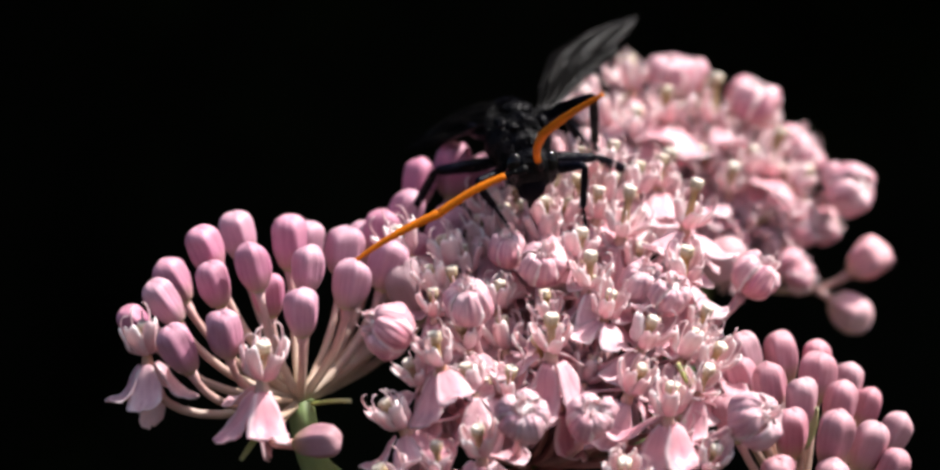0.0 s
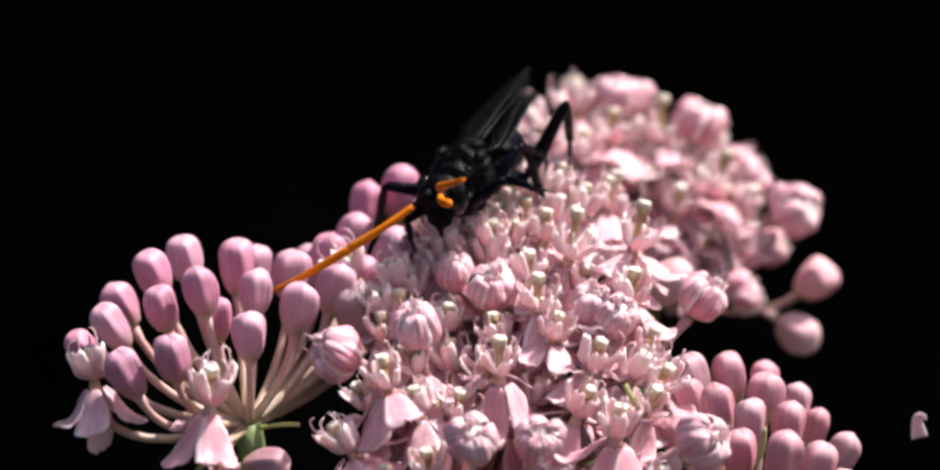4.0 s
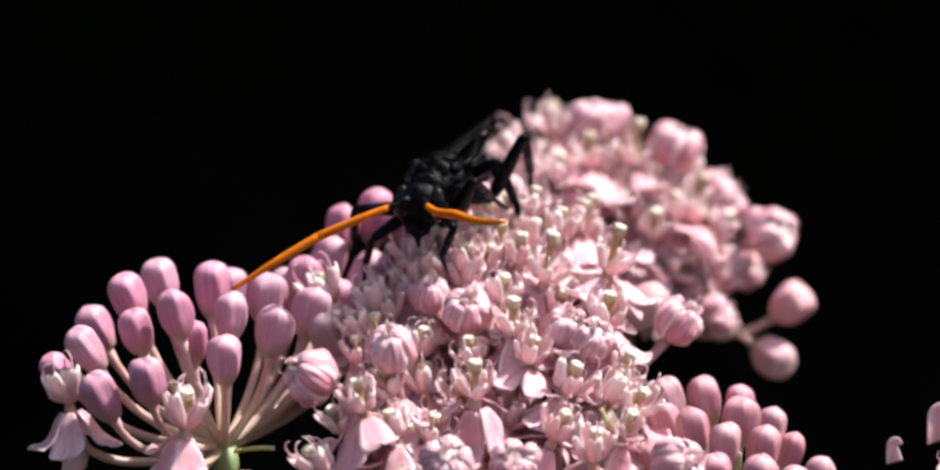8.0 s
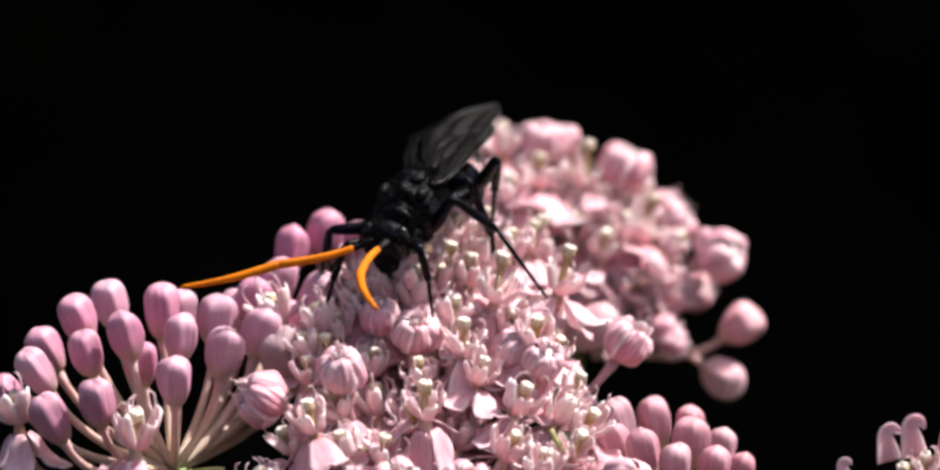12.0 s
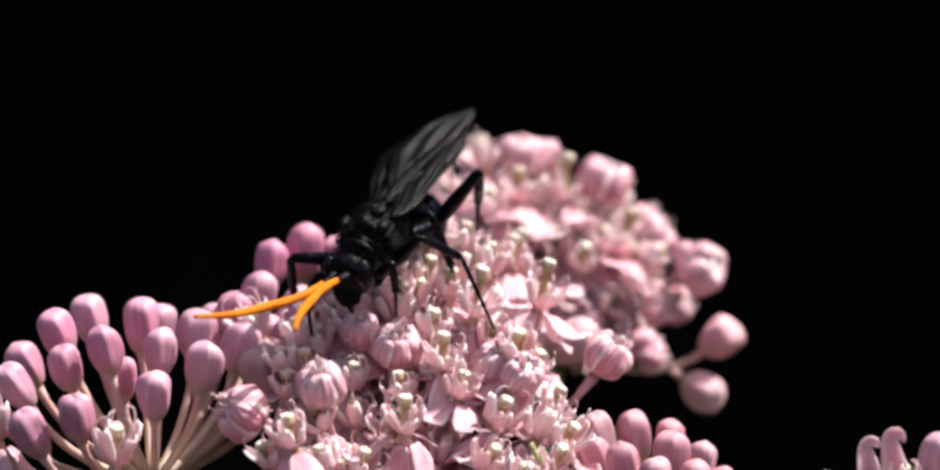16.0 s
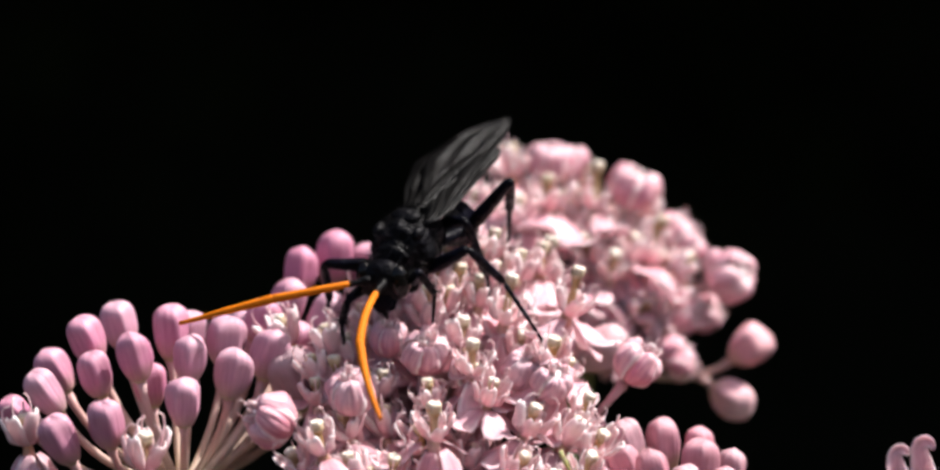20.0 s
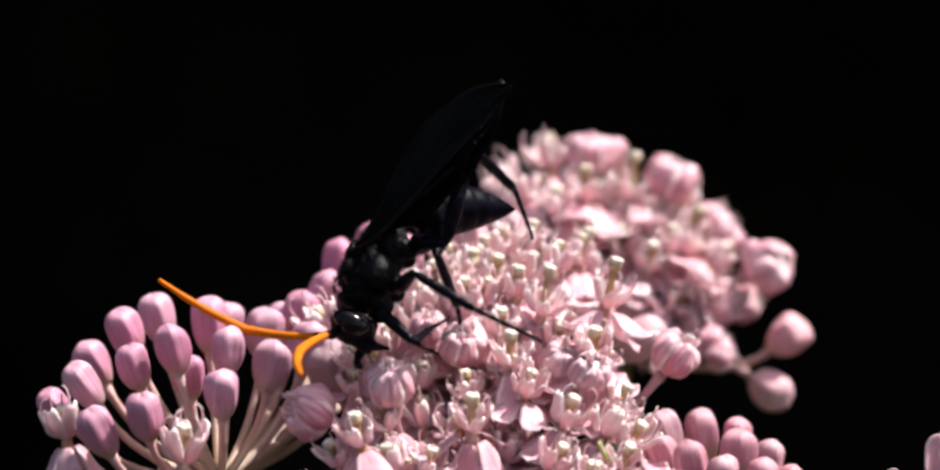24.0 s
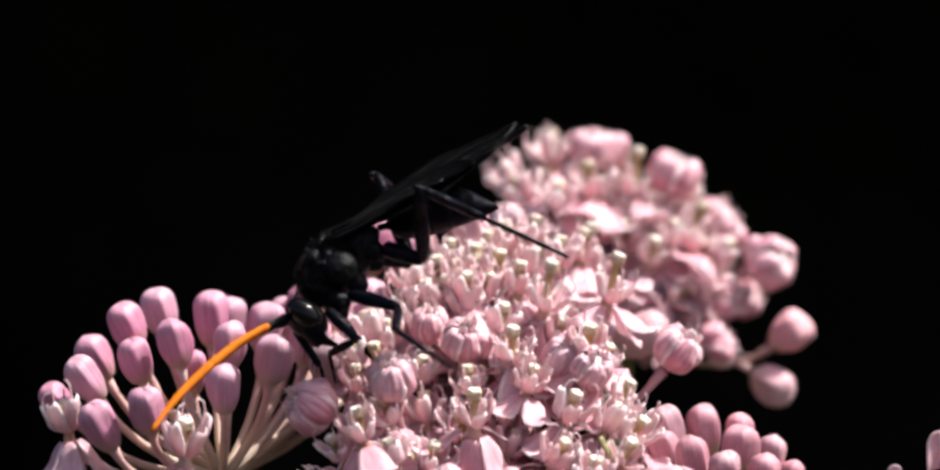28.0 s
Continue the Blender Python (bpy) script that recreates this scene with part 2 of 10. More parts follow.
def tube(points, radii, seg=8):
    """A tapered round tube along a line of points."""
    pts = [Vector(p) for p in points]
    rows = []
    side = None
    for i, p in enumerate(pts):
        d = (pts[min(i + 1, len(pts) - 1)] - pts[max(i - 1, 0)]).normalized()
        if side is None:
            side = d.orthogonal().normalized()
        side = (side - d * side.dot(d)).normalized()
        o = d.cross(side)
        r = radii[i] if isinstance(radii, (list, tuple)) else radii
        rows.append([p + (side * math.cos(a) + o * math.sin(a)) * r for a in (2 * math.pi * j / seg for j in range(seg))])
    return skin(rows, closed=True, caps=True)


def bend(a, b, c, n=9):
    """Points of a soft curve from a to c drawn towards b."""
    a, b, c = Vector(a), Vector(b), Vector(c)
    return [a * (1 - t) ** 2 + b * 2 * t * (1 - t) + c * t * t for t in (i / (n - 1) for i in range(n))]


def mesh_of(name, bm, mat):
    bmesh.ops.recalc_face_normals(bm, faces=bm.faces)
    me = bpy.data.meshes.new(name)
    bm.to_mesh(me)
    bm.free()
    me.materials.append(mat)
    return me


def part(name, data, mat, parent, label="", at=None):
    """One mesh object under a thing or a part; data is a bmesh or a mesh that alike pieces share."""
    me = data if isinstance(data, bpy.types.Mesh) else mesh_of(name, data, mat)
    ob = new(name, me)
    ob.parent = parent
    if at is not None:
        ob.matrix_basis = at
    if label:
        tagged(ob, label)
    return ob


def turned(axis, spin=0.0):
    """The turn that lays z along an axis."""
    return Vector(axis).to_track_quat("Z", "Y").to_matrix().to_4x4() @ Matrix.Rotation(spin, 4, "Z")


# ---- flower pieces, in metres, with z along the flower's axis ----
def bud_mesh(name, mat, seed, plump=1.0):
    """A closed bud: a blunt five-sided dome over a foot that tapers into the stalk, low pleats down its sides."""
    rng = random.Random(seed)
    rows = []
    n, seg = 20, 45
    lean, skew = rng.uniform(-0.05, 0.05), rng.uniform(0, 6.28)
    for i in range(n + 1):
        v = i / n
        a0 = math.pi * v
        z = 2.35 - 2.35 * math.cos(a0)
        h = z / 4.7
        dome = math.sqrt(max(0.0, 1 - max(0.0, (h - 0.52) / 0.48) ** 3.2))
        foot = 0.50 + 0.50 * math.sin(math.pi / 2 * min(1, h / 0.52)) ** 0.85
        r = 1.80 * plump * max(0.04, dome * foot)
        ring = []
        for j in range(seg):
            a = 2 * math.pi * j / seg
            facet = math.cos(math.pi / 5) / math.cos((a + math.pi / 5) % (2 * math.pi / 5) - math.pi / 5)
            side = min(1, 2.2 * h) * min(1, max(0.0, 2.6 * (0.95 - h)))
            pleat = 0.022 * math.sin(15 * a + seed) + 0.020 * math.sin(25 * a + 2 * seed)
            seam = 1.05 * facet ** (0.35 + 0.75 * side) + pleat * side
            dent = 1 + 0.05 * math.sin(2 * a + skew + h * 2) * h + 0.03 * math.sin(3 * a - seed + h * 5)
            ring.append((math.cos(a) * r * seam * dent * MM + lean * z * MM, math.sin(a) * r * seam * dent * MM, (z + 0.10 * math.sin(a * 2 + seed) * h * h) * MM))
        rows.append(ring)
    return mesh_of(name, skin(rows, closed=True, caps=True), mat)


def petal_mesh(name, mat, seed, drop=0.0, length=4.9):
    """A petal bent back from the flower: out and down from the column, oblong and blunt, its tip curled a little."""
    rng = random.Random(seed)
    rows = []
    twist, side, curl = rng.uniform(-0.28, 0.28), rng.uniform(-0.2, 0.2), rng.uniform(15, 95)
    r, z = 0.45, -0.25
    n = 13
    for i in range(n):
        t = i / (n - 1)
        down = radians(34 + drop + 30 * min(1, t * 3) - curl * max(0, t - 0.55) / 0.45)
        r += math.cos(down) * length / n
        z -= math.sin(down) * length / n
        w = 0.42 + 1.02 * math.sin(math.pi * min(1, t * 0.66)) ** 0.9
        w *= 1 if t < 0.80 else math.sqrt(max(0.06, 1 - ((t - 0.80) / 0.21) ** 2))
        row = []
        for j in range(9):
            s = j / 4 - 1
            cup = 0.26 * s * s * math.sin(math.pi * t) + 0.10 * (1 - abs(s)) * math.sin(math.pi * t)
            wave = 0.13 * t * math.sin(6 * t + 4 * s + seed * 2.1) + 0.14 * t * s * s * math.sin(15 * t - 5 * s + seed)
            up = cup * (1 if t < 0.75 else 1 - 2 * (t - 0.75) / 0.25) + wave + twist * s * t * 0.8
            row.append(((r - up * math.sin(down)) * MM, (s * w + side * t * t * 2) * MM, (z - up * math.cos(down) - 0.16 * s * s * (t > 0.9)) * MM))
        rows.append(row)
    return mesh_of(name, thick(rows, 0.1 * MM), mat)


def curled_petal_mesh(name, mat, seed, length=5.0, wide=1.05, hook=170):
    """A petal standing up from its root, broad below, narrowing into a tip that hooks over sideways."""
    rows, x, z = [], 0.0, 0.0
    n = 16
    for i in range(n):
        t = i / (n - 1)
        a = radians(104 - 16 * t - hook * max(0.0, t - 0.58) / 0.42)
        x, z = x + math.cos(a) * length / n, z + math.sin(a) * length / n
        w = wide * (1 - t) ** 0.75 + 0.24 * min(1, 6 * (1 - t)) ** 0.5
        row = []
        for j in range(9):
            s = j / 4 - 1
            row.append(((x - math.sin(a) * s * w) * MM, (-0.35 * s * s * w + 0.12 * math.sin(9 * t + 3 * s + seed) - 0.5 * t * t) * MM, (z + math.cos(a) * s * w) * MM))
        rows.append(row)
    return mesh_of(name, thick(rows, 0.14 * MM), mat)


def closed_petal_mesh(name, mat, seed):
    """One of five petals still folded into a ball: swollen along its middle, crumpled, its blunt tip bent in over the top."""
    rng = random.Random(seed + 70)
    wind, over = rng.uniform(-0.1, 0.5), rng.uniform(0.76, 0.86)
    rows = []
    for i in range(17):
        t = i / 16
        turn = math.pi * (0.10 + t * over)
        r = 2.15 * math.sin(turn) ** 0.8
        z = 2.4 - 2.35 * math.cos(turn) - 0.5 * max(0, t - 0.82) / 0.18
        half = radians(42) * (1 if t < 0.6 else 1 - 0.2 * ((t - 0.6) / 0.4))
        row = []
        for j in range(25):
            s = j / 12 - 1
            a = s * half + wind * t
            puff = 0.30 * (1 - s * s) * math.sin(math.pi * t) ** 0.7 + 0.22 * (1 - abs(s)) * t * t
            p = Vector((s * 1.6, t * 3.2, seed * 3.7))
            dent = 0.42 * noise.noise(p) * math.sin(math.pi * min(1, t + 0.15)) + 0.20 * noise.noise(p * 2.6) * t
            rr = max(r + puff + dent + 0.14 * s * math.sin(math.pi * t) + 0.075 * math.sin(s * 11 + 1.2 * t + seed + 2.5 * noise.noise(p * 0.9)) * math.sin(math.pi * t) ** 0.6 * (0.5 + noise.noise(p * 0.6 + Vector((4, 2, 0)))), 0.1)
            row.append((math.cos(a) * rr * MM, math.sin(a) * rr * MM, (z - 0.45 * s * s * t * t + 0.35 * t * noise.noise(p * 1.7 + Vector((9, 0, 0)))) * MM))
        rows.append(row)
    return mesh_of(name, thick(rows, 0.15 * MM), mat)


def hood_mesh(name, mat, seed, tall=1.0):
    """A scoop of the crown that stands off the column, blunt and rolled in at its sides, and the fine horn that arches out of it over the column's head."""
    rows = []
    for i in range(11):
        t = i / 10
        r = 0.50 + 0.92 * math.sin(min(1, t * 2.0) * math.pi / 2) + 0.30 * max(0, t - 0.5) / 0.5 * (0.3 + 0.6 * seed)
        z = 0.50 + 2.55 * tall * t - 0.20 * math.sin(math.pi * t)
        w = 0.42 + 0.36 * math.sin(math.pi * min(1, t * 0.72)) ** 0.9
        w *= 1 if t < 0.86 else 1 - (t - 0.86) / 0.14 * 0.45
        row = []
        for j in range(9):
            s = j / 4 - 1
            roll = -0.62 * s * s * (0.45 + 0.55 * math.sin(math.pi * t)) + 0.06 * math.sin(8 * t + seed)
            row.append(((r + roll) * MM, (s * w * (1.15 - 0.25 * s * s) + 0.06 * math.sin(5 * t + seed)) * MM, (z + 0.12 * s * t + 0.22 * s * s * (t > 0.85)) * MM))
        rows.append(row)
    bm = thick(rows, 0.12 * MM)
    horn = tube([(0.8 * MM, 0, 1.4 * MM), (1.15 * MM, 0.05 * MM, 2.5 * MM), (1.30 * MM, 0.12 * MM, 3.5 * MM * tall), (1.12 * MM, 0.10 * MM, 4.1 * MM * tall), (0.75 * MM, 0.05 * MM, 4.35 * MM * tall), (0.35 * MM, 0, 4.3 * MM * tall)],
                [0.10 * MM, 0.10 * MM, 0.09 * MM, 0.08 * MM, 0.07 * MM, 0.04 * MM], 6)
    tmp = bpy.data.meshes.new("horn")
    horn.to_mesh(tmp)
    horn.free()
    bm.from_mesh(tmp)
    bpy.data.meshes.remove(tmp)
    return mesh_of(name, bm, mat)


def lathe(profile, seg=15, lobes=5, depth=0.0):
    rows = []
    for r, z in profile:
        rows.append([(math.cos(a) * r * (1 + depth * math.cos(lobes * a)) * MM, math.sin(a) * r * (1 + depth * math.cos(lobes * a)) * MM, z * MM)
                     for a in (2 * math.pi * j / seg for j in range(seg))])
    return skin(rows, closed=True, caps=True)


COLUMN_MESH = mesh_of("flower", lathe([(0.45, -1.3), (0.62, -0.6), (0.52, 0.0), (0.40, 0.6), (0.34, 1.2), (0.34, 1.8), (0.40, 2.3), (0.52, 2.7), (0.56, 2.9)], 20, 5, 0.10), COLUMN)
TALL_MESH = mesh_of("flower", lathe([(0.45, -1.3), (0.70, -0.6), (0.60, 0.1), (0.48, 0.9), (0.38, 1.8), (0.34, 2.8), (0.38, 3.6), (0.54, 4.2), (0.58, 4.5)], 20, 5, 0.10), COLUMN)
DISC_MESH = mesh_of("stigma_disc", lathe([(0.50, 2.40), (0.66, 2.65), (0.74, 2.85), (0.76, 3.05), (0.70, 3.12), (0.76, 3.22), (0.80, 3.38), (0.77, 3.54), (0.66, 3.68), (0.46, 3.74), (0.26, 3.64), (0.12, 3.54), (0.03, 3.52)], 30, 5, 0.08), DISC)
CALYX_MESH = mesh_of("calyx", lathe([(0.35, -0.6), (0.50, -0.3), (0.70, 0.0), (0.86, 0.35), (0.92, 0.75), (0.80, 0.80), (0.6, 0.4)], 20, 5, 0.16), CALYX)
HOODS = [hood_mesh("hood", HOOD, i, 0.9 + 0.12 * i) for i in range(3)]
PETALS = [petal_mesh("petal", PETAL, i, (0, -14, 12, -24, 6, -8)[i], (4.9, 4.6, 5.2, 4.8, 4.5, 5.2)[i]) for i in range(6)]
CURLED = [curled_petal_mesh("petal", PETAL, i, 5.2 + 0.5 * i, 1.05, 150 + 25 * i) for i in range(2)]
FOLDED = [closed_petal_mesh("folded_petal", CLOSED, i) for i in range(8)]
BUDS = {m.name: [bud_mesh("bud", m, i, 0.95 + 0.02 * i) for i in range(5)] for m in (BUD, BUD_WARM, BUD_PALE, BUD_SHADED)}


class Umbel:
    """One flower head: its stalks spring from a node on top of a stem."""

    def __init__(self, name, x, y, z, label, seed, stalks=STALK):
        self.node = Vector((x, y, z))
        self.thing = tagged(new(name), label, "flower head", "milkweed flower heads")
        self.thing.location = BASE + self.node * MM
        self.rng = random.Random(seed)
        self.taken = []
        self.stalks = stalks

    def direction(self, p, lean, front):
        """The way a flower faces: lean in degrees to the right of up, front in degrees towards the viewer."""
        a, f = radians(lean), radians(front)
        return Vector((math.sin(a) * math.cos(f), -math.sin(f), math.cos(a) * math.cos(f)))

    def stalk(self, owner, p, axis):
        """A slender stalk from the node to the foot of a flower or bud at p (mm from the node)."""
        inv = owner.matrix_basis.inverted()
        foot = p - axis * 0.3
        mid = foot - axis * max(2.5, foot.length * 0.45) + Vector((0, 0, -0.3))
        pts = [inv @ (q * MM) for q in bend((0, 0, 0), mid, foot, 10)]
        k = 1 / owner.matrix_basis.to_scale()[0]
        radii = [(0.47 - 0.08 * i / 9 + (0.2 if i == 9 else 0)) * MM * k for i in range(10)]
        part("pedicel", tube(pts, radii, 8), self.stalks, owner)

    def bud(self, x, y, z, lean=0, front=10, size=1.0, mat=BUD, slim=1.0):
        """A closed bud with its middle at x, y, z (mm)."""
        self.taken.append((x, z))
        axis = self.direction(None, lean, front)
        p = Vector((x, y, z)) - self.node - axis * 2.45 * size
        m = Matrix.Translation(p * MM) @ turned(axis, self.rng.uniform(0, 6.28)) @ Matrix.Diagonal((slim * size * self.rng.uniform(0.94, 1.06), slim * size * self.rng.uniform(0.94, 1.06), size * self.rng.uniform(0.94, 1.05), 1))
        b = part("bud", self.rng.choice(BUDS[mat.name]), mat, self.thing, at=m)
        part("calyx", CALYX_MESH, CALYX, b)
        self.stalk(b, p, axis)
        return b

    def opening(self, x, y, z, lean=0, front=20, size=1.0, hoods=True, mat=CLOSED):
        """A bud about to open: striped folded petals, white hoods pushing out at the tip."""
        self.taken.append((x, z))
        axis = self.direction(None, lean, front)
        p = Vector((x, y, z)) - self.node - axis * 2.5 * size
        m = Matrix.Translation(p * MM) @ turned(axis, self.rng.uniform(0, 6.28)) @ Matrix.Scale(size * 0.92, 4)
        core = part("opening_bud", lathe([(0.5, 0.1), (1.4, 0.9), (1.7, 2.3), (1.4, 3.4), (0.7, 3.9)]), HOOD, self.thing, at=m)
        for i in range(5):
            part("folded_petal", self.rng.choice(FOLDED), mat, core, at=Matrix.Rotation(i * 1.2566 + self.rng.uniform(-0.06, 0.06), 4, "Z")
                 @ Matrix.Rotation(self.rng.uniform(-0.05, 0.10), 4, "Y") @ Matrix.Scale(self.rng.uniform(0.94, 1.06), 4))
        if hoods:
            for i in range(4):
                part("hood", self.rng.choice(HOODS), HOOD, core, at=Matrix.Translation((0, 0, (2.9 + self.rng.uniform(-0.3, 0.3)) * MM)) @ Matrix.Rotation(i * 1.2566 + 0.6 + self.rng.uniform(-0.4, 0.4), 4, "Z")
                     @ Matrix.Rotation(self.rng.uniform(-0.2, 0.2), 4, "Y") @ Matrix.Scale(0.62, 4))
        self.stalk(core, p, axis)
        return core

    def flower(self, x, y, z, lean=0, front=15, size=1.0, petals=(0, 1, 2, 3, 4), spin=None, neck=0.0, long=1.0, droop=0.0):
        """An open flower whose column head is at x, y, z (mm): petals bent back, a crown of hoods round the column."""
        self.taken.append((x, z))
        axis = self.direction(None, lean, front)
        p = Vector((x, y, z)) - self.node - axis * (3.6 + neck) * size
        s = self.rng.uniform(0, 1.2566) if spin is None else spin
        m = Matrix.Translation(p * MM) @ turned(axis, s) @ Matrix.Scale(size, 4)
        f = part("flower", TALL_MESH if neck else COLUMN_MESH, COLUMN, self.thing, at=m)
        part("stigma_disc", DISC_MESH, DISC, f, at=Matrix.Translation((0, 0, neck * MM)) @ Matrix.Diagonal((0.9, 0.9, 1, 1)))
        for i in petals:
            part("petal", self.rng.choice(PETALS), PETAL, f, at=Matrix.Rotation(i * 1.2566 + self.rng.uniform(-0.2, 0.2), 4, "Z") @ Matrix.Rotation(self.rng.uniform(-0.4, 0.4) + droop, 4, "Y") @ Matrix.Scale(self.rng.uniform(1.1, 1.38) * long, 4))
        spread, tall = ((0.06, 0.5), (0.80, 1.0)) if neck or self.rng.random() < 0.3 else ((-0.04, 0.26), (1.0, 1.22))
        for i in range(5):
            part("hood", self.rng.choice(HOODS), HOOD, f, at=Matrix.Rotation(i * 1.2566 + 0.628 + self.rng.uniform(-0.1, 0.1), 4, "Z") @ Matrix.Rotation(self.rng.uniform(*spread), 4, "Y") @ Matrix.Scale(self.rng.uniform(*tall), 4))
        self.stalk(f, p - axis * 0.7, axis)
        return f

    def raised_petal(self, f, x, y, z, turn, size, kind):
        """A petal of the flower f that is curled upright: its root at x, y, z (mm), turned about the upright (degrees)."""
        m = Matrix.Translation((Vector((x, y, z)) - self.node) * MM) @ Matrix.Rotation(radians(turn), 4, "Z") @ Matrix.Scale(size, 4)
        part("petal", CURLED[kind], PETAL, f, at=f.matrix_basis.inverted() @ m)

    def fill(self, inside, depth, step, share, size=0.95, fronts=(2, 40)):
        """Flowers and opening buds between those already placed, as close as they grow: inside and depth tell where."""
        r = self.rng
        for i, k in itertools.product(range(-40, 60), repeat=2):
            x, z = (i + r.uniform(-0.35, 0.35)) * step, (k + r.uniform(-0.35, 0.35)) * step
            if not inside(x, z) or any((x - a) ** 2 + (z - b) ** 2 < (step * 0.72) ** 2 for a, b in self.taken):
                continue
            y = depth(x, z) + r.uniform(0, 4)
            lean = (x - self.node.x) * 1.6 + r.uniform(-12, 12)
            if r.random() < share:
                self.opening(x, y, z, lean, r.uniform(10, 45), size * r.uniform(0.75, 0.95))
            else:
                self.flower(x, y, z, lean, r.uniform(*fronts), size * r.uniform(0.85, 1.05))

    def bract(self, x, y, z, lean, front, length=5.0, width=1.2):
        """A small yellow-green leaf among the stalks, its foot at x, y, z (mm)."""
        axis = self.direction(None, lean, front)
        rows = [[(math.sin(t * 1.4) * 0.25 * length * MM - 0.3 * s * s * MM, s * width * math.sin(math.pi * min(1, 0.1 + 0.86 * t)) * MM, t * length * MM) for s in (-1, -0.5, 0, 0.5, 1)]
                for t in (i / 9 for i in range(10))]
        m = Matrix.Translation((Vector((x, y, z)) - self.node) * MM) @ turned(axis, self.rng.uniform(0, 6.28))
        part("bract", thick(rows, 0.15 * MM), GREEN, self.thing, "yellow-green leaflet", at=m)

    def stem(self, x, y, z, thin=1.0):
        """The stem under the node, down to the ground by way of x, y, z (mm)."""
        foot = Vector((x * 1.5, y + 10, -900 + 0.0))
        q = Vector((x, y, z))
        pts = [v - self.node for v in bend(self.node, self.node * 0.7 + q * 0.3 + Vector((0, 0, -6)), q, 8)]
        pts += [q.lerp(foot, t) - self.node for t in (0.05, 0.15, 0.4, 0.7, 1.0)]
        part("stem", tube([v * MM for v in pts], [(1.5 + 0.05 * i) * thin * MM for i in range(len(pts))], 12), STEM, self.thing, "pale green stem")


# ---- ground, and the dark shell added behind to shut out the sky ----
def sheet(name, rows, mat, label):
    ob = new(name, mesh_of(name, skin(rows), mat))
    return tagged(ob, label, name, kind="structure")


sheet("ground", [[(x, y, 0) for x in (-400, -20, -2, 2, 20, 400)] for y in (-400, -20, -2, 2, 20, 400)], SOIL, "dark bare garden soil in the shade")


def hollow(a, y):
    """A point on the uneven made-up arch that blocks the sky light: a runs over it in radians, y goes into its depth.
    """
    big = (1.0 if y < 3.0 else 1.0 - 0.5 * (y - 3.0) / 1.2) + 0.22 * noise.noise(Vector((math.cos(a) * 2.2, y * 1.3, math.sin(a) * 2.2))) + 0.07 * noise.noise(Vector((math.cos(a) * 7, y * 4, math.sin(a) * 7)))
    return Vector((math.cos(a) * 2.05 * big, y, max(-0.02, math.sin(a) * 2.4 * big)))


def leaf_mass():
    """Leaves added out of view on both sides of the light-blocking arch: pointed blades folded along their midrib."""
    rng = random.Random(91)
    verts, faces = [], []
    blade = [(0, 0, 0), (0.3, -0.22, 0.05), (0.68, -0.18, 0.04), (1, 0, -0.08), (0.68, 0.18, 0.04), (0.3, 0.22, 0.05), (0.3, 0, 0), (0.68, 0, 0)]
    for i in range(15000):
        a, y, outer = rng.uniform(0.02, math.pi - 0.02), rng.uniform(0.58, 4.15), i % 3
        p = hollow(a, y)
        out = Vector((math.cos(a), 0, math.sin(a)))
        p += out * (rng.uniform(0.06, 0.24) if outer else -rng.uniform(0.08, 0.20))
        if p.z < 0.03:
            continue
        face = (out * (1 if outer else -1) + Vector((rng.uniform(-0.8, 0.8), rng.uniform(-0.8, 0.8), rng.uniform(-0.5, 0.8)))).normalized()
        m = turned(face, rng.uniform(0, 6.28)) @ Matrix.Scale(rng.uniform(0.06, 0.13), 4)
        n = len(verts)
        verts += [tuple(m @ Vector(q) + p) for q in blade]
        faces += [(n, n + 1, n + 6), (n, n + 6, n + 5), (n + 1, n + 2, n + 7, n + 6), (n + 6, n + 7, n + 4, n + 5), (n + 2, n + 3, n + 7), (n + 7, n + 3, n + 4)]
    me = bpy.data.meshes.new("shrub_leaves")
    me.from_pydata(verts, [], faces)
    me.materials.append(FOLIAGE)
    tagged(new("shrub_leaves", me), "dense dull green leaves added on the unseen light-blocking arch", "leaves", kind="stuff")


def shade_shell():
    """A deep dark shell added behind the flowers to block light: back, and sides and roof out of view, open to the
    front.
    """
    rows = []
    for i in range(41):
        a = math.pi * i / 40
        row = []
        for k in range(25):
            y = 0.5 + 3.7 * k / 24
            p = hollow(a, y)
            row.append((p.x, y + 0.25 * noise.noise(Vector((a * 3, 1.0, k * 0.4))), p.z))
        rows.append(row)
    bm = skin(rows)
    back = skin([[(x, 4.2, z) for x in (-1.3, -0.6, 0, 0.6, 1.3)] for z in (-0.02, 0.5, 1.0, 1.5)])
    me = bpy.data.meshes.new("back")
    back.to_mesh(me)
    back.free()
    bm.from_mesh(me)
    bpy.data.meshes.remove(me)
    ob = new("backdrop", mesh_of("backdrop", bm, SHADE_SHELL))
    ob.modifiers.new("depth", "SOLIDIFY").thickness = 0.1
    tagged(ob, "dark shell added to keep the background in black shade", "backdrop", kind="structure")


shade_shell()
leaf_mass()

# ---- the flower heads ----
left = Umbel("milkweed_umbel", -16.82, 3.0, -16.35, "pink milkweed flower head of mostly closed buds", 11)
left.stem(-13.36, 6.0, -24.33, 0.9)
left.bud(-26.18, 2.0, -1.18, -22, 12, 1.0)
left.bud(-23.30, 8.0, 0.18, -14, 8, 1.0)
left.bud(-21.26, -2.0, -2.75, -12, 14, 1.08)
left.bud(-18.17, 7.0, -0.54, -4, 8, 1.1)
left.bud(-15.90, -1.0, -2.99, 2, 14, 1.02)
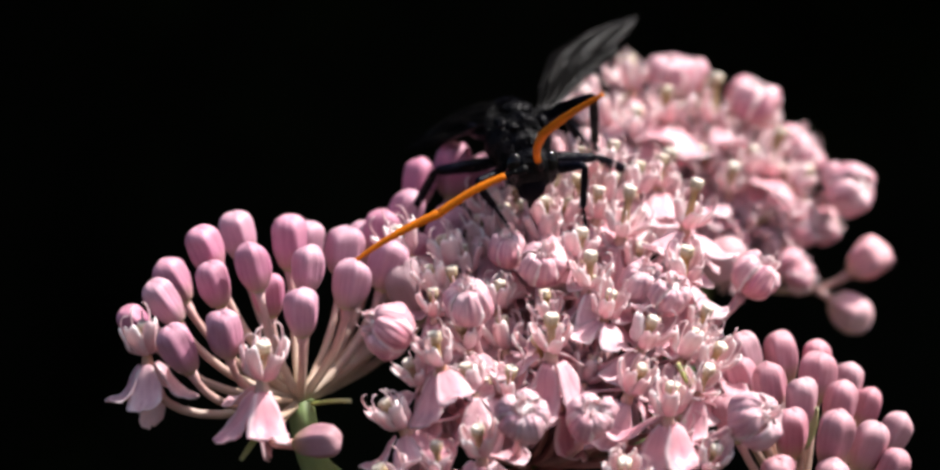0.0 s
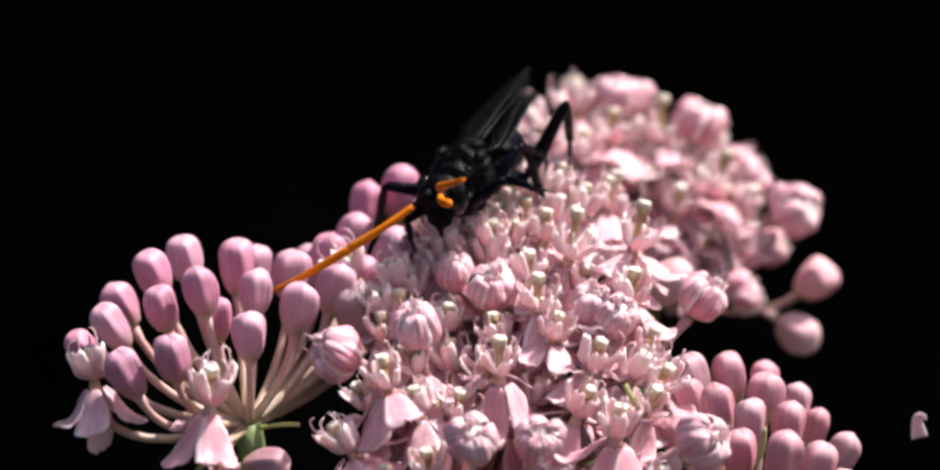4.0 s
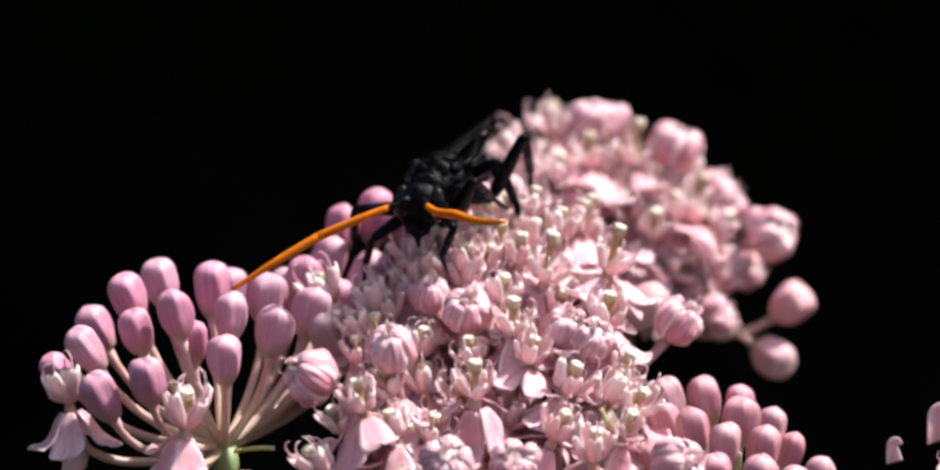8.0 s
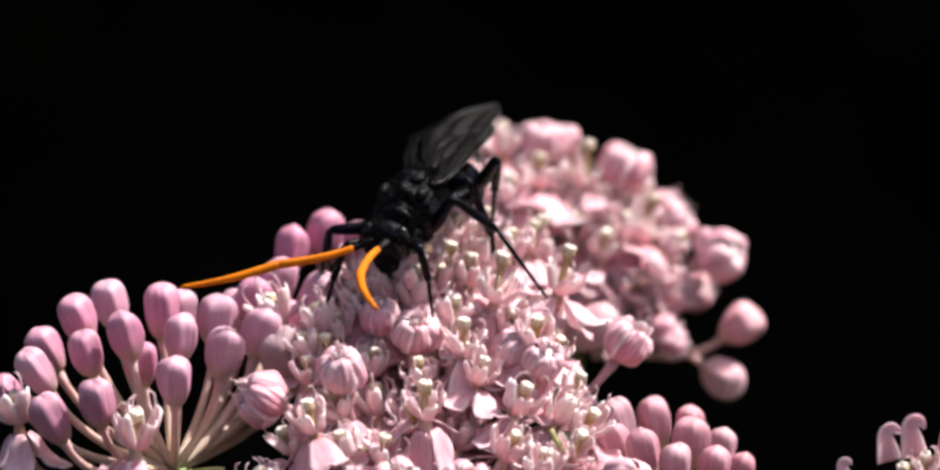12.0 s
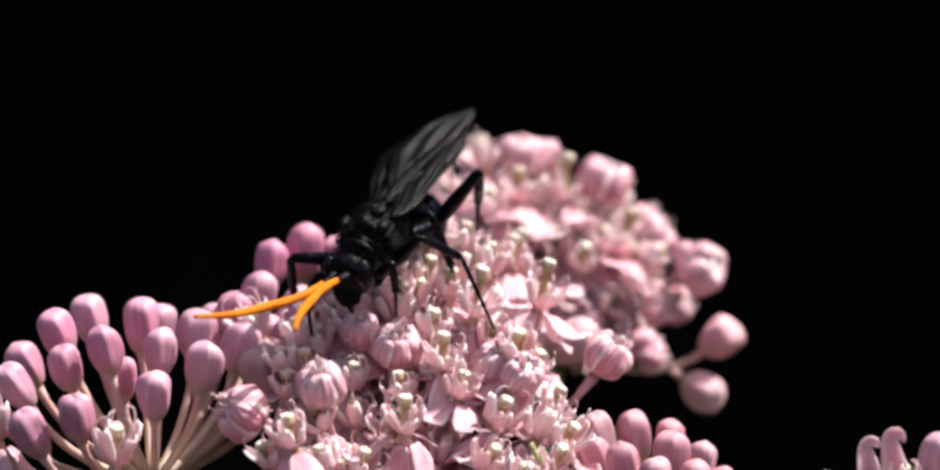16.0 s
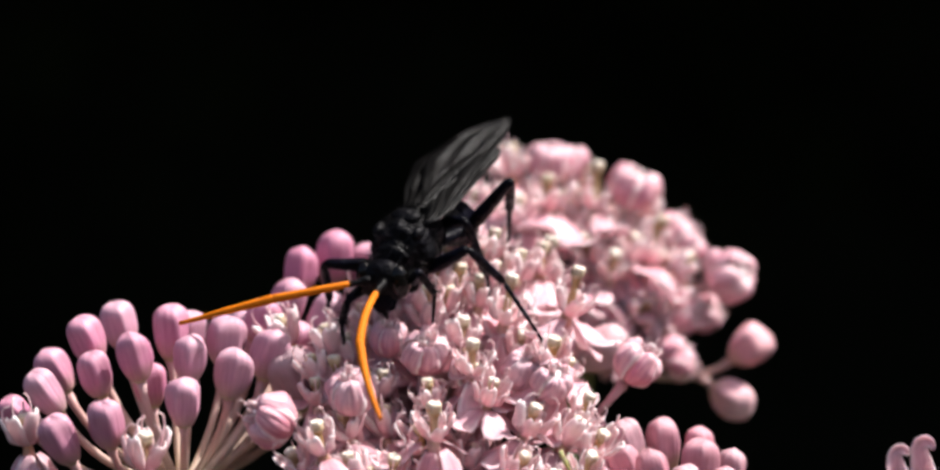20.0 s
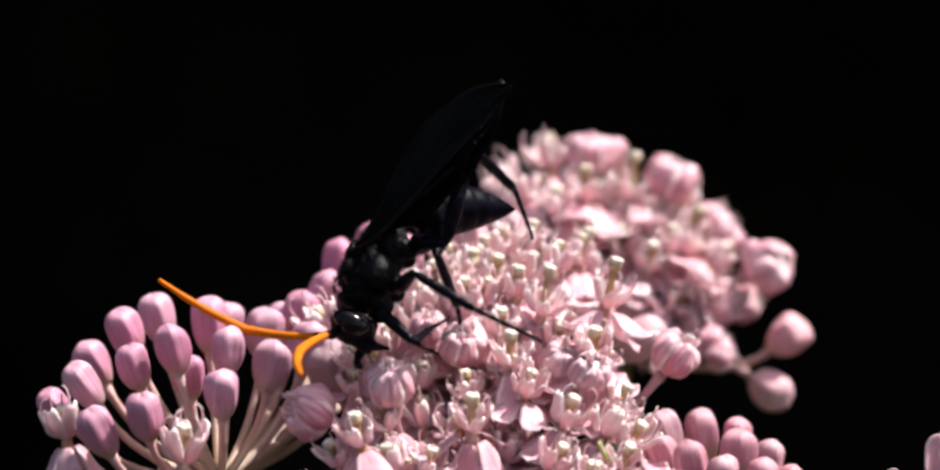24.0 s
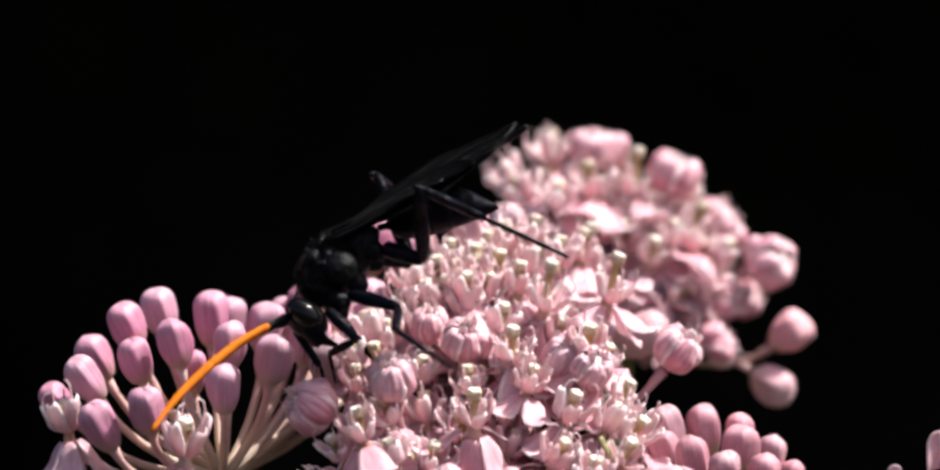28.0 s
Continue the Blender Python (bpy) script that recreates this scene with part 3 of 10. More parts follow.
left.bud(-25.24, 0.0, -4.65, -18, 14, 0.95)
left.bud(-29.64, 6.0, -4.47, -30, 8, 1.0)
left.bud(-29.86, -2.0, -6.44, -32, 16, 1.0)
left.bud(-33.12, 4.0, -8.61, -40, 8, 0.9)
left.bud(-28.26, -5.0, -10.76, -24, 24, 1.12)
left.bud(-23.90, -6.0, -9.28, -12, 24, 1.06)
left.bud(-20.00, 4.0, -5.64, -6, 10, 0.95)
left.bud(-16.38, -4.0, -7.29, 0, 20, 1.02)
left.bud(-16.32, 12.0, -0.60, 4, 6, 1.0)
left.bud(-12.58, 8.0, -1.32, 6, 8, 1.08)
left.bud(-10.87, 14.0, -0.91, 8, 6, 1.0)
left.bud(-11.88, 2.0, -4.67, 8, 14, 1.0)
left.bud(-9.08, 13.0, 0.48, 12, 6, 1.0)
left.bud(-8.07, 7.0, -2.69, 16, 10, 1.12)
left.bud(-6.37, 14.0, 2.31, 14, 6, 1.08)
left.bud(-5.28, 19.0, 5.58, 8, 4, 1.05)
left.bud(-1.66, 21.0, 6.84, 8, 4, 1.15)
left.bud(1.55, 24.0, 5.77, 14, 4, 1.05)
left.bud(-2.67, 14.0, 0.49, 22, 8, 1.15)
left.bud(-5.69, 13.0, -1.64, 20, 8, 1.0)
left.flower(-31.90, -3.0, -8.65, -6, 14, 0.95, long=0.95, droop=0.12)
left.flower(-19.98, -8.0, -10.40, 2, 16, 1.12, long=0.92, droop=0.22)
left.bud(-14.4, -8.0, -19.9, 84, 16, 1.0, BUD_SHADED)

left.bract(-20.89, 4.0, -19.59, -150, 10, 3.2, 0.22)
left.bract(-15.46, -2.0, -16.40, 100, 20, 4.0, 0.3)

centre = Umbel("milkweed_umbel", 6.05, 8.0, -22.64, "dense pink milkweed flower head in full bloom", 23, STALK_RED)
centre.stem(16.07, 12.0, -28.28, 1.1)
centre.opening(-8.22, -4.0, -9.09, -66, 22, 1.1)
# its shade from the flowers on its right is in its skin colour
centre.bud(-6.2, 7.0, -5.2, -24, 26, 1.38, BUD_SHADED, 1.0)
centre.opening(-0.23, -4.0, -6.30, -10, 32, 1.05)
centre.opening(7.21, 2.0, -2.84, 6, 40, 0.95)
centre.opening(3.76, 6.0, -1.19, -4, 18, 0.85)
centre.opening(5.04, -16.0, -17.00, 10, 60, 1.04)
centre.opening(11.42, -15.0, -17.04, 8, 66, 1.0)
centre.opening(17.20, 2.0, -4.37, 16, 36, 0.98)
centre.opening(28.74, 6.0, -3.88, 38, 20, 1.0)
centre.opening(27.46, -12.0, -17.34, 62, 36, 1.1)
centre.flower(11.82, 0.0, -1.65, 2, 16, 1.0)
star = centre.flower(21.29, 0.0, -1.18, 6, 20, 1.0)
centre.flower(22.76, 8.0, 5.51, 14, 10, 1.0, neck=1.5)
centre.flower(16.05, 8.0, 4.79, 10, 12, 1.0, neck=1.5)
centre.flower(9.73, 12.0, 3.75, 2, 10, 1.0)
centre.flower(7.89, -6.0, -7.72, 0, 18, 1.08)
centre.flower(17.95, -4.0, -8.04, 24, 20, 1.0)
centre.flower(22.26, -3.0, -9.35, 30, 16, 0.95)
centre.flower(24.54, -4.0, -10.67, 30, 26, 0.95)
centre.flower(19.43, -10.0, -14.26, 6, 24, 1.0)
centre.flower(-3.58, -8.0, -9.41, -12, 20, 1.0)
centre.flower(-8.32, -8.0, -15.94, -34, 16, 1.0)
centre.flower(0.68, -14.0, -18.22, -8, 30, 0.95)
centre.flower(23.57, -13.0, -20.15, 20, 34, 0.9)
centre.flower(14.62, -16.0, -21.31, 6, 40, 1.0)
centre.flower(-1.89, 2.0, -3.19, -10, 18, 0.9)
centre.flower(-8.93, -12.0, -22.08, -40, 20, 1.0)
centre.flower(10.47, 0.0, -9.00, 4, 26, 0.9)
centre.flower(0.97, 12.0, 0.42, -6, 10, 0.95)
centre.flower(6.13, 14.0, 1.34, 2, 8, 0.95)
centre.flower(17.19, 16.0, 7.44, 8, 8, 0.95)
centre.flower(19.68, 20.0, 8.24, 6, 6, 0.95)

centre.flower(2.02, 13.0, 4.50, -14, 10, 0.95)
centre.flower(4.45, 13.0, 5.46, -8, 10, 1)
centre.flower(6.62, 12.0, 5.07, -4, 14, 0.95)
centre.flower(3.33, 11.0, 3.03, -14, 16, 0.95)
centre.flower(5.51, 11.0, 3.50, -6, 18, 0.95)
centre.flower(8.33, 13.0, 5.80, 0, 10, 0.95)
centre.flower(0.98, 12.0, 2.20, -18, 14, 0.9)
centre.flower(7.53, 9.0, 3.71, 0, 20, 0.9)
centre.bract(21.24, -6.0, -14.68, -14, 20, 2.6, 1.2)
centre.bract(19.03, -6.0, -19.03, 24, 20, 3.2, 0.8)
centre.fill(lambda x, z: -9 < x < 25.5 and not (2 < x < 15 and z < -17.5) and not (x < -4 and z < -15) and -25 < z < min(3.5, 0.5 + (x + 9) * 0.35, 1 + (25.5 - x) * 0.9), lambda x, z: 6 + z * 0.8, 4.2, 0.05)

centre.fill(lambda x, z: -7 < x < 24 and -14.5 < z < -3, lambda x, z: 2.5 + z * 0.8, 3.2, 0.04)
centre.flower(3.07, 10.0, 0.24, -2, 12, 0.95)
centre.flower(5.09, 13.0, 3.27, -4, 8, 0.95)
centre.flower(7.46, 10.0, 2.41, 2, 14, 0.95)
centre.flower(-0.84, 8.0, -0.96, -10, 12, 0.9)
centre.flower(13.02, 11.0, 4.82, 6, 10, 0.95)
centre.flower(5.79, 15.0, 7.20, -6, 8, 0.95)
centre.bud(7.90, 17.0, 8.60, -4, 4, 1.1, BUD_PALE, 1.1)
centre.flower(9.60, 16.0, 8.00, 2, 12, 1.0)
centre.flower(11.60, 18.0, 8.90, 8, 2, 1.0)
centre.flower(13.30, 17.0, 7.70, 10, 10, 0.95)
centre.flower(14.70, 18.0, 9.60, 12, 4, 0.95)
centre.flower(8.48, 13.0, 6.60, 4, 14, 0.95)
centre.flower(11.00, 13.0, 6.00, 8, 14, 0.95)
centre.flower(14.60, 15.0, 6.30, 14, 8, 0.95)
centre.flower(11.10, 5.0, 0.60, 4, 14, 0.9)
centre.fill(lambda x, z: -2 < x < 17 and 0 < z < 2.6 + (x + 2) * 0.40, lambda x, z: 13 + z * 0.6, 3.0, 0.05)

back = Umbel("milkweed_umbel", 24.88, 44.0, -3.33, "pale pink milkweed flower head standing behind the others", 37)
back.stem(18.60, 30.0, -23.13, 1.1)
back.flower(17.06, 44.0, 19.37, -4, 4, 1.05)
back.flower(16.35, 48.0, 19.40, -12, 0, 0.95)
back.opening(21.49, 46.0, 17.74, -2, 12, 1.05, False)
back.opening(23.39, 49.0, 17.98, 6, 8, 1, False)
back.flower(21.13, 41.0, 15.89, 0, 6, 1.1)
back.flower(26.53, 43.0, 17.36, 4, 4, 1.05, neck=1.5)
back.flower(25.27, 50.0, 17.09, 2, 0, 0.95)
back.opening(30.66, 44.0, 14.92, 16, 14, 1.12, False)
back.flower(33.00, 48.0, 13.60, 30, 10, 0.8)
back.flower(33.56, 42.0, 11.36, 22, 6, 1.05, neck=1.5)
back.flower(17.80, 40.0, 13.68, -8, 16, 1)
back.flower(20.85, 28.0, 8.94, 0, 8, 1.05, neck=1.5)
back.flower(26.26, 42.0, 11.39, 4, 14, 1)
back.flower(25.11, 40.0, 9.41, -2, 24, 0.95)
back.flower(28.20, 38.0, 7.60, 10, 26, 0.95)
back.flower(30.71, 41.0, 9.42, 16, 20, 1)
back.flower(36.73, 44.0, 7.25, 46, -24, 1)
back.opening(35.99, 48.0, 8.62, 38, 4, 0.85, True)
back.flower(32.28, 38.0, 2.60, 50, 24, 0.9)
back.flower(34.09, 41.0, 2.32, 58, 10, 0.95)
back.flower(37.35, 44.0, 1.81, 74, -24, 1)
back.opening(38.42, 46.0, 1.03, 84, 4, 0.85, True)
back.flower(34.33, 40.0, -1.28, 80, 20, 1)
back.opening(41.20, 41.0, 5.00, 70, 30, 1.12, False)
back.opening(39.63, 43.0, 6.19, 40, 20, 0.7, True)
back.bud(42.73, 39.0, -2.40, 50, 30, 1.0, BUD_PALE, 1.28)
back.bud(12.41, 36.0, 9.00, -20, 20, 1.05, BUD_PALE, 1.1)
back.flower(11.87, 44.0, 15.82, -26, 0, 1)
back.flower(13.36, 42.0, 14.14, -22, 4, 0.95)
back.flower(30.31, 47.0, 10.97, 14, 0, 0.95)
back.flower(28.54, 50.0, 13.67, 8, 0, 0.95)
back.flower(23.75, 46.0, 12.92, 2, 2, 0.95)
back.flower(19.75, 44.0, 10.94, -4, 4, 0.95)
back.flower(32.19, 46.0, 6.39, 30, 0, 0.9)
back.flower(22.42, 46.0, 5.77, -2, 0, 0.9)
back.flower(26.32, 46.0, 5.76, 6, 0, 0.9)
back.opening(35.42, 50.0, 10.37, 34, 4, 0.85, True)
back.opening(36.43, 46.0, 8.65, 42, 4, 0.85, True)
back.flower(32.20, 46.0, 10.94, 20, 8, 1)
back.flower(28.89, 45.0, 10.28, 10, 10, 1)
back.flower(27.52, 44.0, 8.97, 8, 14, 1)
back.flower(34.79, 46.0, 5.08, 46, -24, 1)
back.flower(36.26, 44.0, 3.75, 60, -24, 1)
back.flower(34.00, 44.0, 7.33, 36, 10, 1)
back.opening(35.77, 42.0, 0.84, 72, 4, 0.85, True)
back.flower(23.05, 45.0, 14.20, 0, 8, 1)
back.flower(19.57, 47.0, 15.57, -6, 4, 1)
back.flower(24.95, 44.0, 14.16, 2, 10, 1)
back.flower(16.27, 46.0, 14.90, -14, 4, 1)
back.flower(15.22, 44.0, 10.95, -12, 8, 0.95)
back.flower(29.85, 50.0, 12.35, 12, 0, 1)
back.bud(40.74, 39.0, -8.39, 128, 30, 1.0, BUD_PALE, 1.28)
back.flower(29.70, 40.0, 0.02, 58, -6, 1.0)
back.flower(27.38, 42.0, 1.19, 50, -10, 1.0)
back.opening(34.40, 37.0, -3.10, 70, 10, 0.75, True)
back.opening(35.23, 36.0, -4.52, 100, 10, 0.7, True)
back.flower(33.39, 37.0, -3.25, 80, 10, 0.75)
back.bud(26.35, 28.0, -2.99, 70, 30, 1.3, BUD_PALE, 1.1)
back.fill(lambda x, z: ((x - 21.5) / 14.0) ** 2 + ((z - 3) / 14.0) ** 2 < 1 and z > 4.5 - max(0, x - 18) * 0.1, lambda x, z: 52, 5.6, 0.3, 0.95, (-10, 8))

right = Umbel("milkweed_umbel", 32.71, 4.0, -27.78, "milkweed flower head of closed warm pink buds", 41)
right.stem(32.85, 10.0, -34.17, 0.9)
right.bud(27.42, 4.0, -11.87, -16, 10, 1.0, BUD_WARM, 0.92)
right.bud(31.01, 6.0, -12.10, -6, 8, 1.08, BUD_WARM, 0.92)
right.bud(34.62, 8.0, -12.40, 4, 8, 1.0, BUD_WARM, 0.92)
right.bud(34.33, 2.0, -13.71, 6, 12, 1.08, BUD_WARM, 0.92)
right.bud(37.51, 6.0, -14.73, 12, 8, 1.0, BUD_WARM, 0.92)
right.bud(29.34, -2.0, -14.81, -10, 16, 1.05, BUD_WARM, 0.92)
right.bud(32.17, -4.0, -16.03, 0, 18, 1.1, BUD_WARM, 0.92)
right.bud(36.19, -2.0, -16.57, 10, 16, 1.1, BUD_WARM, 0.92)
right.bud(39.53, 6.0, -17.11, 20, 10, 0.95, BUD_WARM, 0.92)
right.bud(41.97, 4.0, -19.59, 30, 10, 1.0, BUD_WARM, 0.92)
right.bud(34.97, -9.0, -19.42, 8, 24, 1.18, BUD_WARM, 0.92)
right.bud(38.61, -5.0, -20.53, 18, 18, 1.1, BUD_WARM, 0.92)
right.bud(40.85, -6.0, -22.63, 28, 18, 1.08, BUD_WARM, 0.92)
right.bud(31.05, -5.0, -19.02, -4, 20, 1.1, BUD_WARM, 0.92)
right.bud(25.35, -2.0, -17.86, -24, 16, 1.0, BUD_WARM, 0.92)
right.bud(25.41, 4.0, -15.02, -24, 10, 1.0, BUD_WARM, 0.92)
right.bud(27.01, 3.0, -14.21, -18, 10, 1.0, BUD_WARM, 0.92)
right.bud(34.55, -10.0, -23.86, 4, 30, 1.1, BUD_WARM, 0.92)
right.bud(29.66, -10.0, -23.28, -10, 30, 1.1, BUD_WARM, 0.92)

right.bract(32.41, -4.0, -20.58, 20, 20, 4.0, 0.7)
right.bract(34.74, -1.0, -18.08, 6, 20, 3.4, 0.6)

far = Umbel("milkweed_umbel", 60.79, 12.0, -23.45, "milkweed flower head at the edge of the clump", 53)
far.stem(61.33, 16.0, -34.63, 0.9)
curled = far.flower(57.76, 4.0, -15.31, 0, 34, 0.85, (1, 3))
far.raised_petal(curled, 54.14, 4.0, -16.32, 10, 0.95, 0)
far.raised_petal(curled, 56.84, 4.5, -15.94, -8, 1.0, 1)
spread = far.flower(55.20, 3.0, -16.35, -36, 30, 0.85)
far.raised_petal(spread, 49.60, 3.0, -18.22, 0, 0.62, 0)
far.bud(61.18, 6.0, -14.43, 10, 14, 1.15)
far.opening(64.13, 10.0, -17.33, 24, 12, 1.0)
far.flower(59.76, 0.0, -17.53, 10, 30, 1.0)
far.flower(54.13, 2.0, -20.27, -50, 20, 0.9)


# ---- the wasp; x forward, y to its left, z up from its back ----
def lobe(profile, seg=24, low=1.0, k=1.0):
    """A body part along x: rows of x, half width, half height, middle z (mm)."""
    rows = []
    for x, w, h, z in profile:
        rows.append([Vector((x, math.cos(a) * w, z + math.sin(a) * h * (1 if math.sin(a) > 0 else low))) * k * MM
                     for a in (2 * math.pi * j / seg for j in range(seg))])
    return skin(rows, closed=True, caps=True)


def thorax():
    """Collar, humped middle and rear of the trunk, with the grooves between them."""
    prof = [(3.75, 0.5, 0.5, -0.3), (3.6, 1.1, 1.0, -0.25), (3.2, 1.6, 1.5, -0.15), (2.7, 1.9, 1.88, 0.0), (2.45, 2.0, 1.95, 0.04),
            (2.1, 2.25, 2.2, 0.1), (1.2, 2.6, 2.6, 0.15), (0.3, 2.65, 2.75, 0.15), (-0.5, 2.5, 2.55, 0.1), (-0.75, 2.43, 2.46, 0.1), (-1.2, 2.5, 2.45, 0.05),
            (-2.0, 2.35, 2.25, -0.05), (-2.9, 1.9, 1.85, -0.15), (-3.6, 1.3, 1.25, -0.3), (-4.1, 0.7, 0.7, -0.4), (-4.4, 0.4, 0.4, -0.45)]
    prof = [(x if x > 0 else x * 1.28, w * (1 if x > -1 else 0.9), h * (1 if x > -1 else 0.88), z - (0 if x > -1 else 0.25)) for x, w, h, z in prof]
    fine = []
    for a, b in zip(prof, prof[1:]):
        fine += [tuple(p + (q - p) * k / 4 for p, q in zip(a, b)) for k in range(4)]
    bm = lobe(fine + prof[-1:], 64, 1.05, 1.04)
    for v in bm.verts:
        v.co += v.normal * 0 + Vector(v.co).normalized() * (noise.noise(v.co * 620) * 0.00036 + noise.noise(v.co * 1500) * 0.00022 + abs(noise.noise(v.co * 900 + Vector((3, 1, 7)))) * -0.00030)
    return bm


def abdomen():
    """Waist, then six overlapping rings narrowing to the sting; x runs back from the waist."""
    prof = [(0.0, 0.32, 0.32, 0), (0.9, 0.36, 0.36, 0), (1.4, 0.6, 0.6, 0)]
    edges = [1.4, 3.4, 5.4, 7.2, 8.8, 10.2, 11.6]
    for a, b in zip(edges, edges[1:]):
        for k in range(5):
            x = a + (b - a) * k / 4
            t = (x - 1.4) / 10.4
            r = 2.55 * math.sin(math.pi * min(1, 0.12 + 0.86 * t ** 0.85)) ** 0.8
            r *= 1.0 + 0.02 * k / 4 - (0.015 if k == 0 else 0)
            prof.append((x + (0.05 if k == 0 else 0), r, r * 0.95, 0.9 * math.sin(math.pi * t) - 0.4 * t))
    prof.append((12.0, 0.12, 0.12, -0.45))
    return lobe(prof, 28)


def blob(cx, cy, cz, rx, ry, rz, seg=18, turn=None):
    rows = []
    for i in range(13):
        b = math.pi * (0.02 + 0.96 * i / 12) - math.pi / 2
        rows.append([Vector((cx + math.sin(b) * rx, cy + math.cos(b) * math.cos(a) * ry, cz + math.cos(b) * math.sin(a) * rz)) * 1.2 * MM
                     for a in (2 * math.pi * j / seg for j in range(seg))])
    return skin(rows, closed=True, caps=True)


def wing_blade(length, width, seed):
    """A wing along x: narrow root, straight front edge (+y), rear edge bulging past the middle, slanting to a blunt tip; pleated along its veins."""
    rows = []
    for i in range(29):
        t = i / 28
        front = 0.14 * width * min(1, t / 0.12) ** 0.5 * (1 if t < 0.8 else 1 - 0.75 * ((t - 0.8) / 0.2) ** 2)
        bulge = 0.10 + 0.90 * math.sin(math.pi / 2 * min(1, t / 0.6)) ** 1.6 if t < 0.6 else max(0.0, 1 - ((t - 0.6) / 0.4) ** 2.2) ** 0.75
        rear = -0.84 * width * bulge * (1 + 0.03 * math.sin(23 * t + seed)) if t < 1 else -0.06 * width
        row = []
        for j in range(17):
            s = j / 16
            y = front + (rear - front) * s
            fold = 0.30 * math.sin(s * 21 + 0.6 * math.sin(5 * t)) * t * (1 - 0.5 * t) + 0.16 * noise.noise(Vector((t * 6, s * 7, seed * 3.1)))
            row.append((t * length * MM, y * MM, (fold + 0.12 * math.sin(s * 7 + t * 9) + 0.3 * math.sin(s * 2.4) * math.sin(math.pi * t)) * MM))
        rows.append(row)
    return thick(rows, 0.05 * MM), rows


def veins(parent, rows, picks):
    for s0, s1, t0, t1 in picks:
        pts = []
        for i in range(12):
            t = t0 + (t1 - t0) * i / 11
            s = s0 + (s1 - s0) * i / 11
            r = rows[min(28, round(t * 28))]
            pts.append(Vector(r[min(16, round(s * 16))]) + Vector((0, 0, 0.02 * MM)))
        part("vein", tube(pts, [(0.20 if s1 == 0 else 0.11) * MM * (1 - 0.5 * i / 11) for i in range(12)], 6), VEIN if s1 == 0 else WING, parent)


def limb(name, length, thick_a, thick_m, thick_b, parent, mat=LEG, spines=0, segments=0, bow=0.0):
    """A leg joint along x, thickest past its root; spines or ring joints where it has them."""
    pts, rad = [], []
    n = 15
    for i in range(n):
        t = i / (n - 1)
        pts.append((t * length * MM, 0, bow * math.sin(math.pi * t) * MM))
        r = thick_a + (thick_m - thick_a) * math.sin(math.pi * min(1, t * 1.25)) if t < 0.4 else thick_m + (thick_b - thick_m) * (t - 0.4) / 0.6
        if segments:
            r *= 0.72 + 0.28 * abs(math.sin(math.pi * segments * t + 0.4))
        rad.append(r * MM)
    rad[0] *= 0.6
    rad[-1] *= 0.6
    bm = tube(pts, rad, 10)
    ob = part(name, bm, mat, parent)
    for k in range(spines):
        t = 0.35 + 0.6 * k / max(1, spines - 1)
        a = (length * t * MM, 0, -thick_b * 0.7 * MM)
        side = 0.5 if k % 2 else -0.5
        part("spine", tube([a, (a[0] + 0.7 * MM, side * MM, a[2] - 0.55 * MM)], [0.07 * MM, 0.02 * MM], 5), mat, ob)
    return ob


def feeler(name, length, r0, r1, r2, parent, bow, black):
    """A piece of an antenna, bowed a little; the first piece has its black root joints."""
    n = 19
    pts = [(length * i / (n - 1) * MM, 0, bow * math.sin(math.pi * i / (n - 1)) * MM) for i in range(n)]
    if black:
        k = 4
        rad = [(r0 + (r1 - r0) * i / (n - 1)) * MM for i in range(n)]
        pts.append(((length + 0.32) * MM, 0, -0.05 * MM))
        rad.append(0.5 * r1 * MM)
        ob = part(name, tube(pts[k:], rad[k:], 12), ORANGE, parent, "bright orange antenna")
        part("scape", tube(pts[:k + 2], [0.42 * MM, 0.5 * MM, 0.42 * MM, 0.3 * MM, 0.36 * MM, 0.30 * MM], 10), SHELL, ob, "black root of the antenna")
    else:
        rad = [r1 * 0.55 * MM] + [(r1 + (r2 - r1) * (i / (n - 1)) ** 1.4) * MM for i in range(n)]
        pts = [(-0.35 * MM, 0, -0.05 * MM)] + pts
        ob = part(name, tube(pts, rad, 12), ORANGE, parent, "bright orange antenna")
    return ob


wasp = tagged(new("wasp"), "large black wasp with bright orange antennae feeding on the flowers", "wasp")
part("thorax", thorax(), SHELL, wasp)
part("plate", blob(-0.9, 0, 2.2, 0.9, 1.3, 0.45), SHELL, wasp)
part("collar", blob(2.9, 0, 0.55, 0.5, 1.55, 1.05), SHELL, wasp)
head = part("head", blob(4.75, 0, -0.75, 1.35, 2.15, 1.95, 24), SHELL, wasp)
for side in (1, -1):
    part("eye", blob(4.9, 1.5 * side, -0.55, 0.95, 0.85, 1.55), EYEBALL, head, "glossy black eye")
    part("mandible", tube([Vector(p) * 1.2 * MM for p in ((5.2, 0.8 * side, -1.9), (5.4, 0.7 * side, -2.7), (5.4, 0.15 * side, -3.3))], [0.6 * MM, 0.48 * MM, 0.14 * MM], 8), GLOSS, head)
    part("wing_root", blob(0.9, 1.75 * side, 1.75, 0.8, 0.5, 0.5), SHELL, wasp)
    for k, (cx, cz) in enumerate(((2.3, -2.0), (0.2, -2.2), (-2.8, -1.7))):
        part("coxa_base", blob(cx, 1.2 * side, cz, 0.85, 0.75, 1.1), SHELL, wasp)
    part("hip_plate", blob(-2.6, 1.1 * side, -0.4, 1.8, 1.0, 1.3), SHELL, wasp)
    part("flank", blob(0.2, 1.6 * side, -0.6, 1.6, 1.2, 1.6), SHELL, wasp)
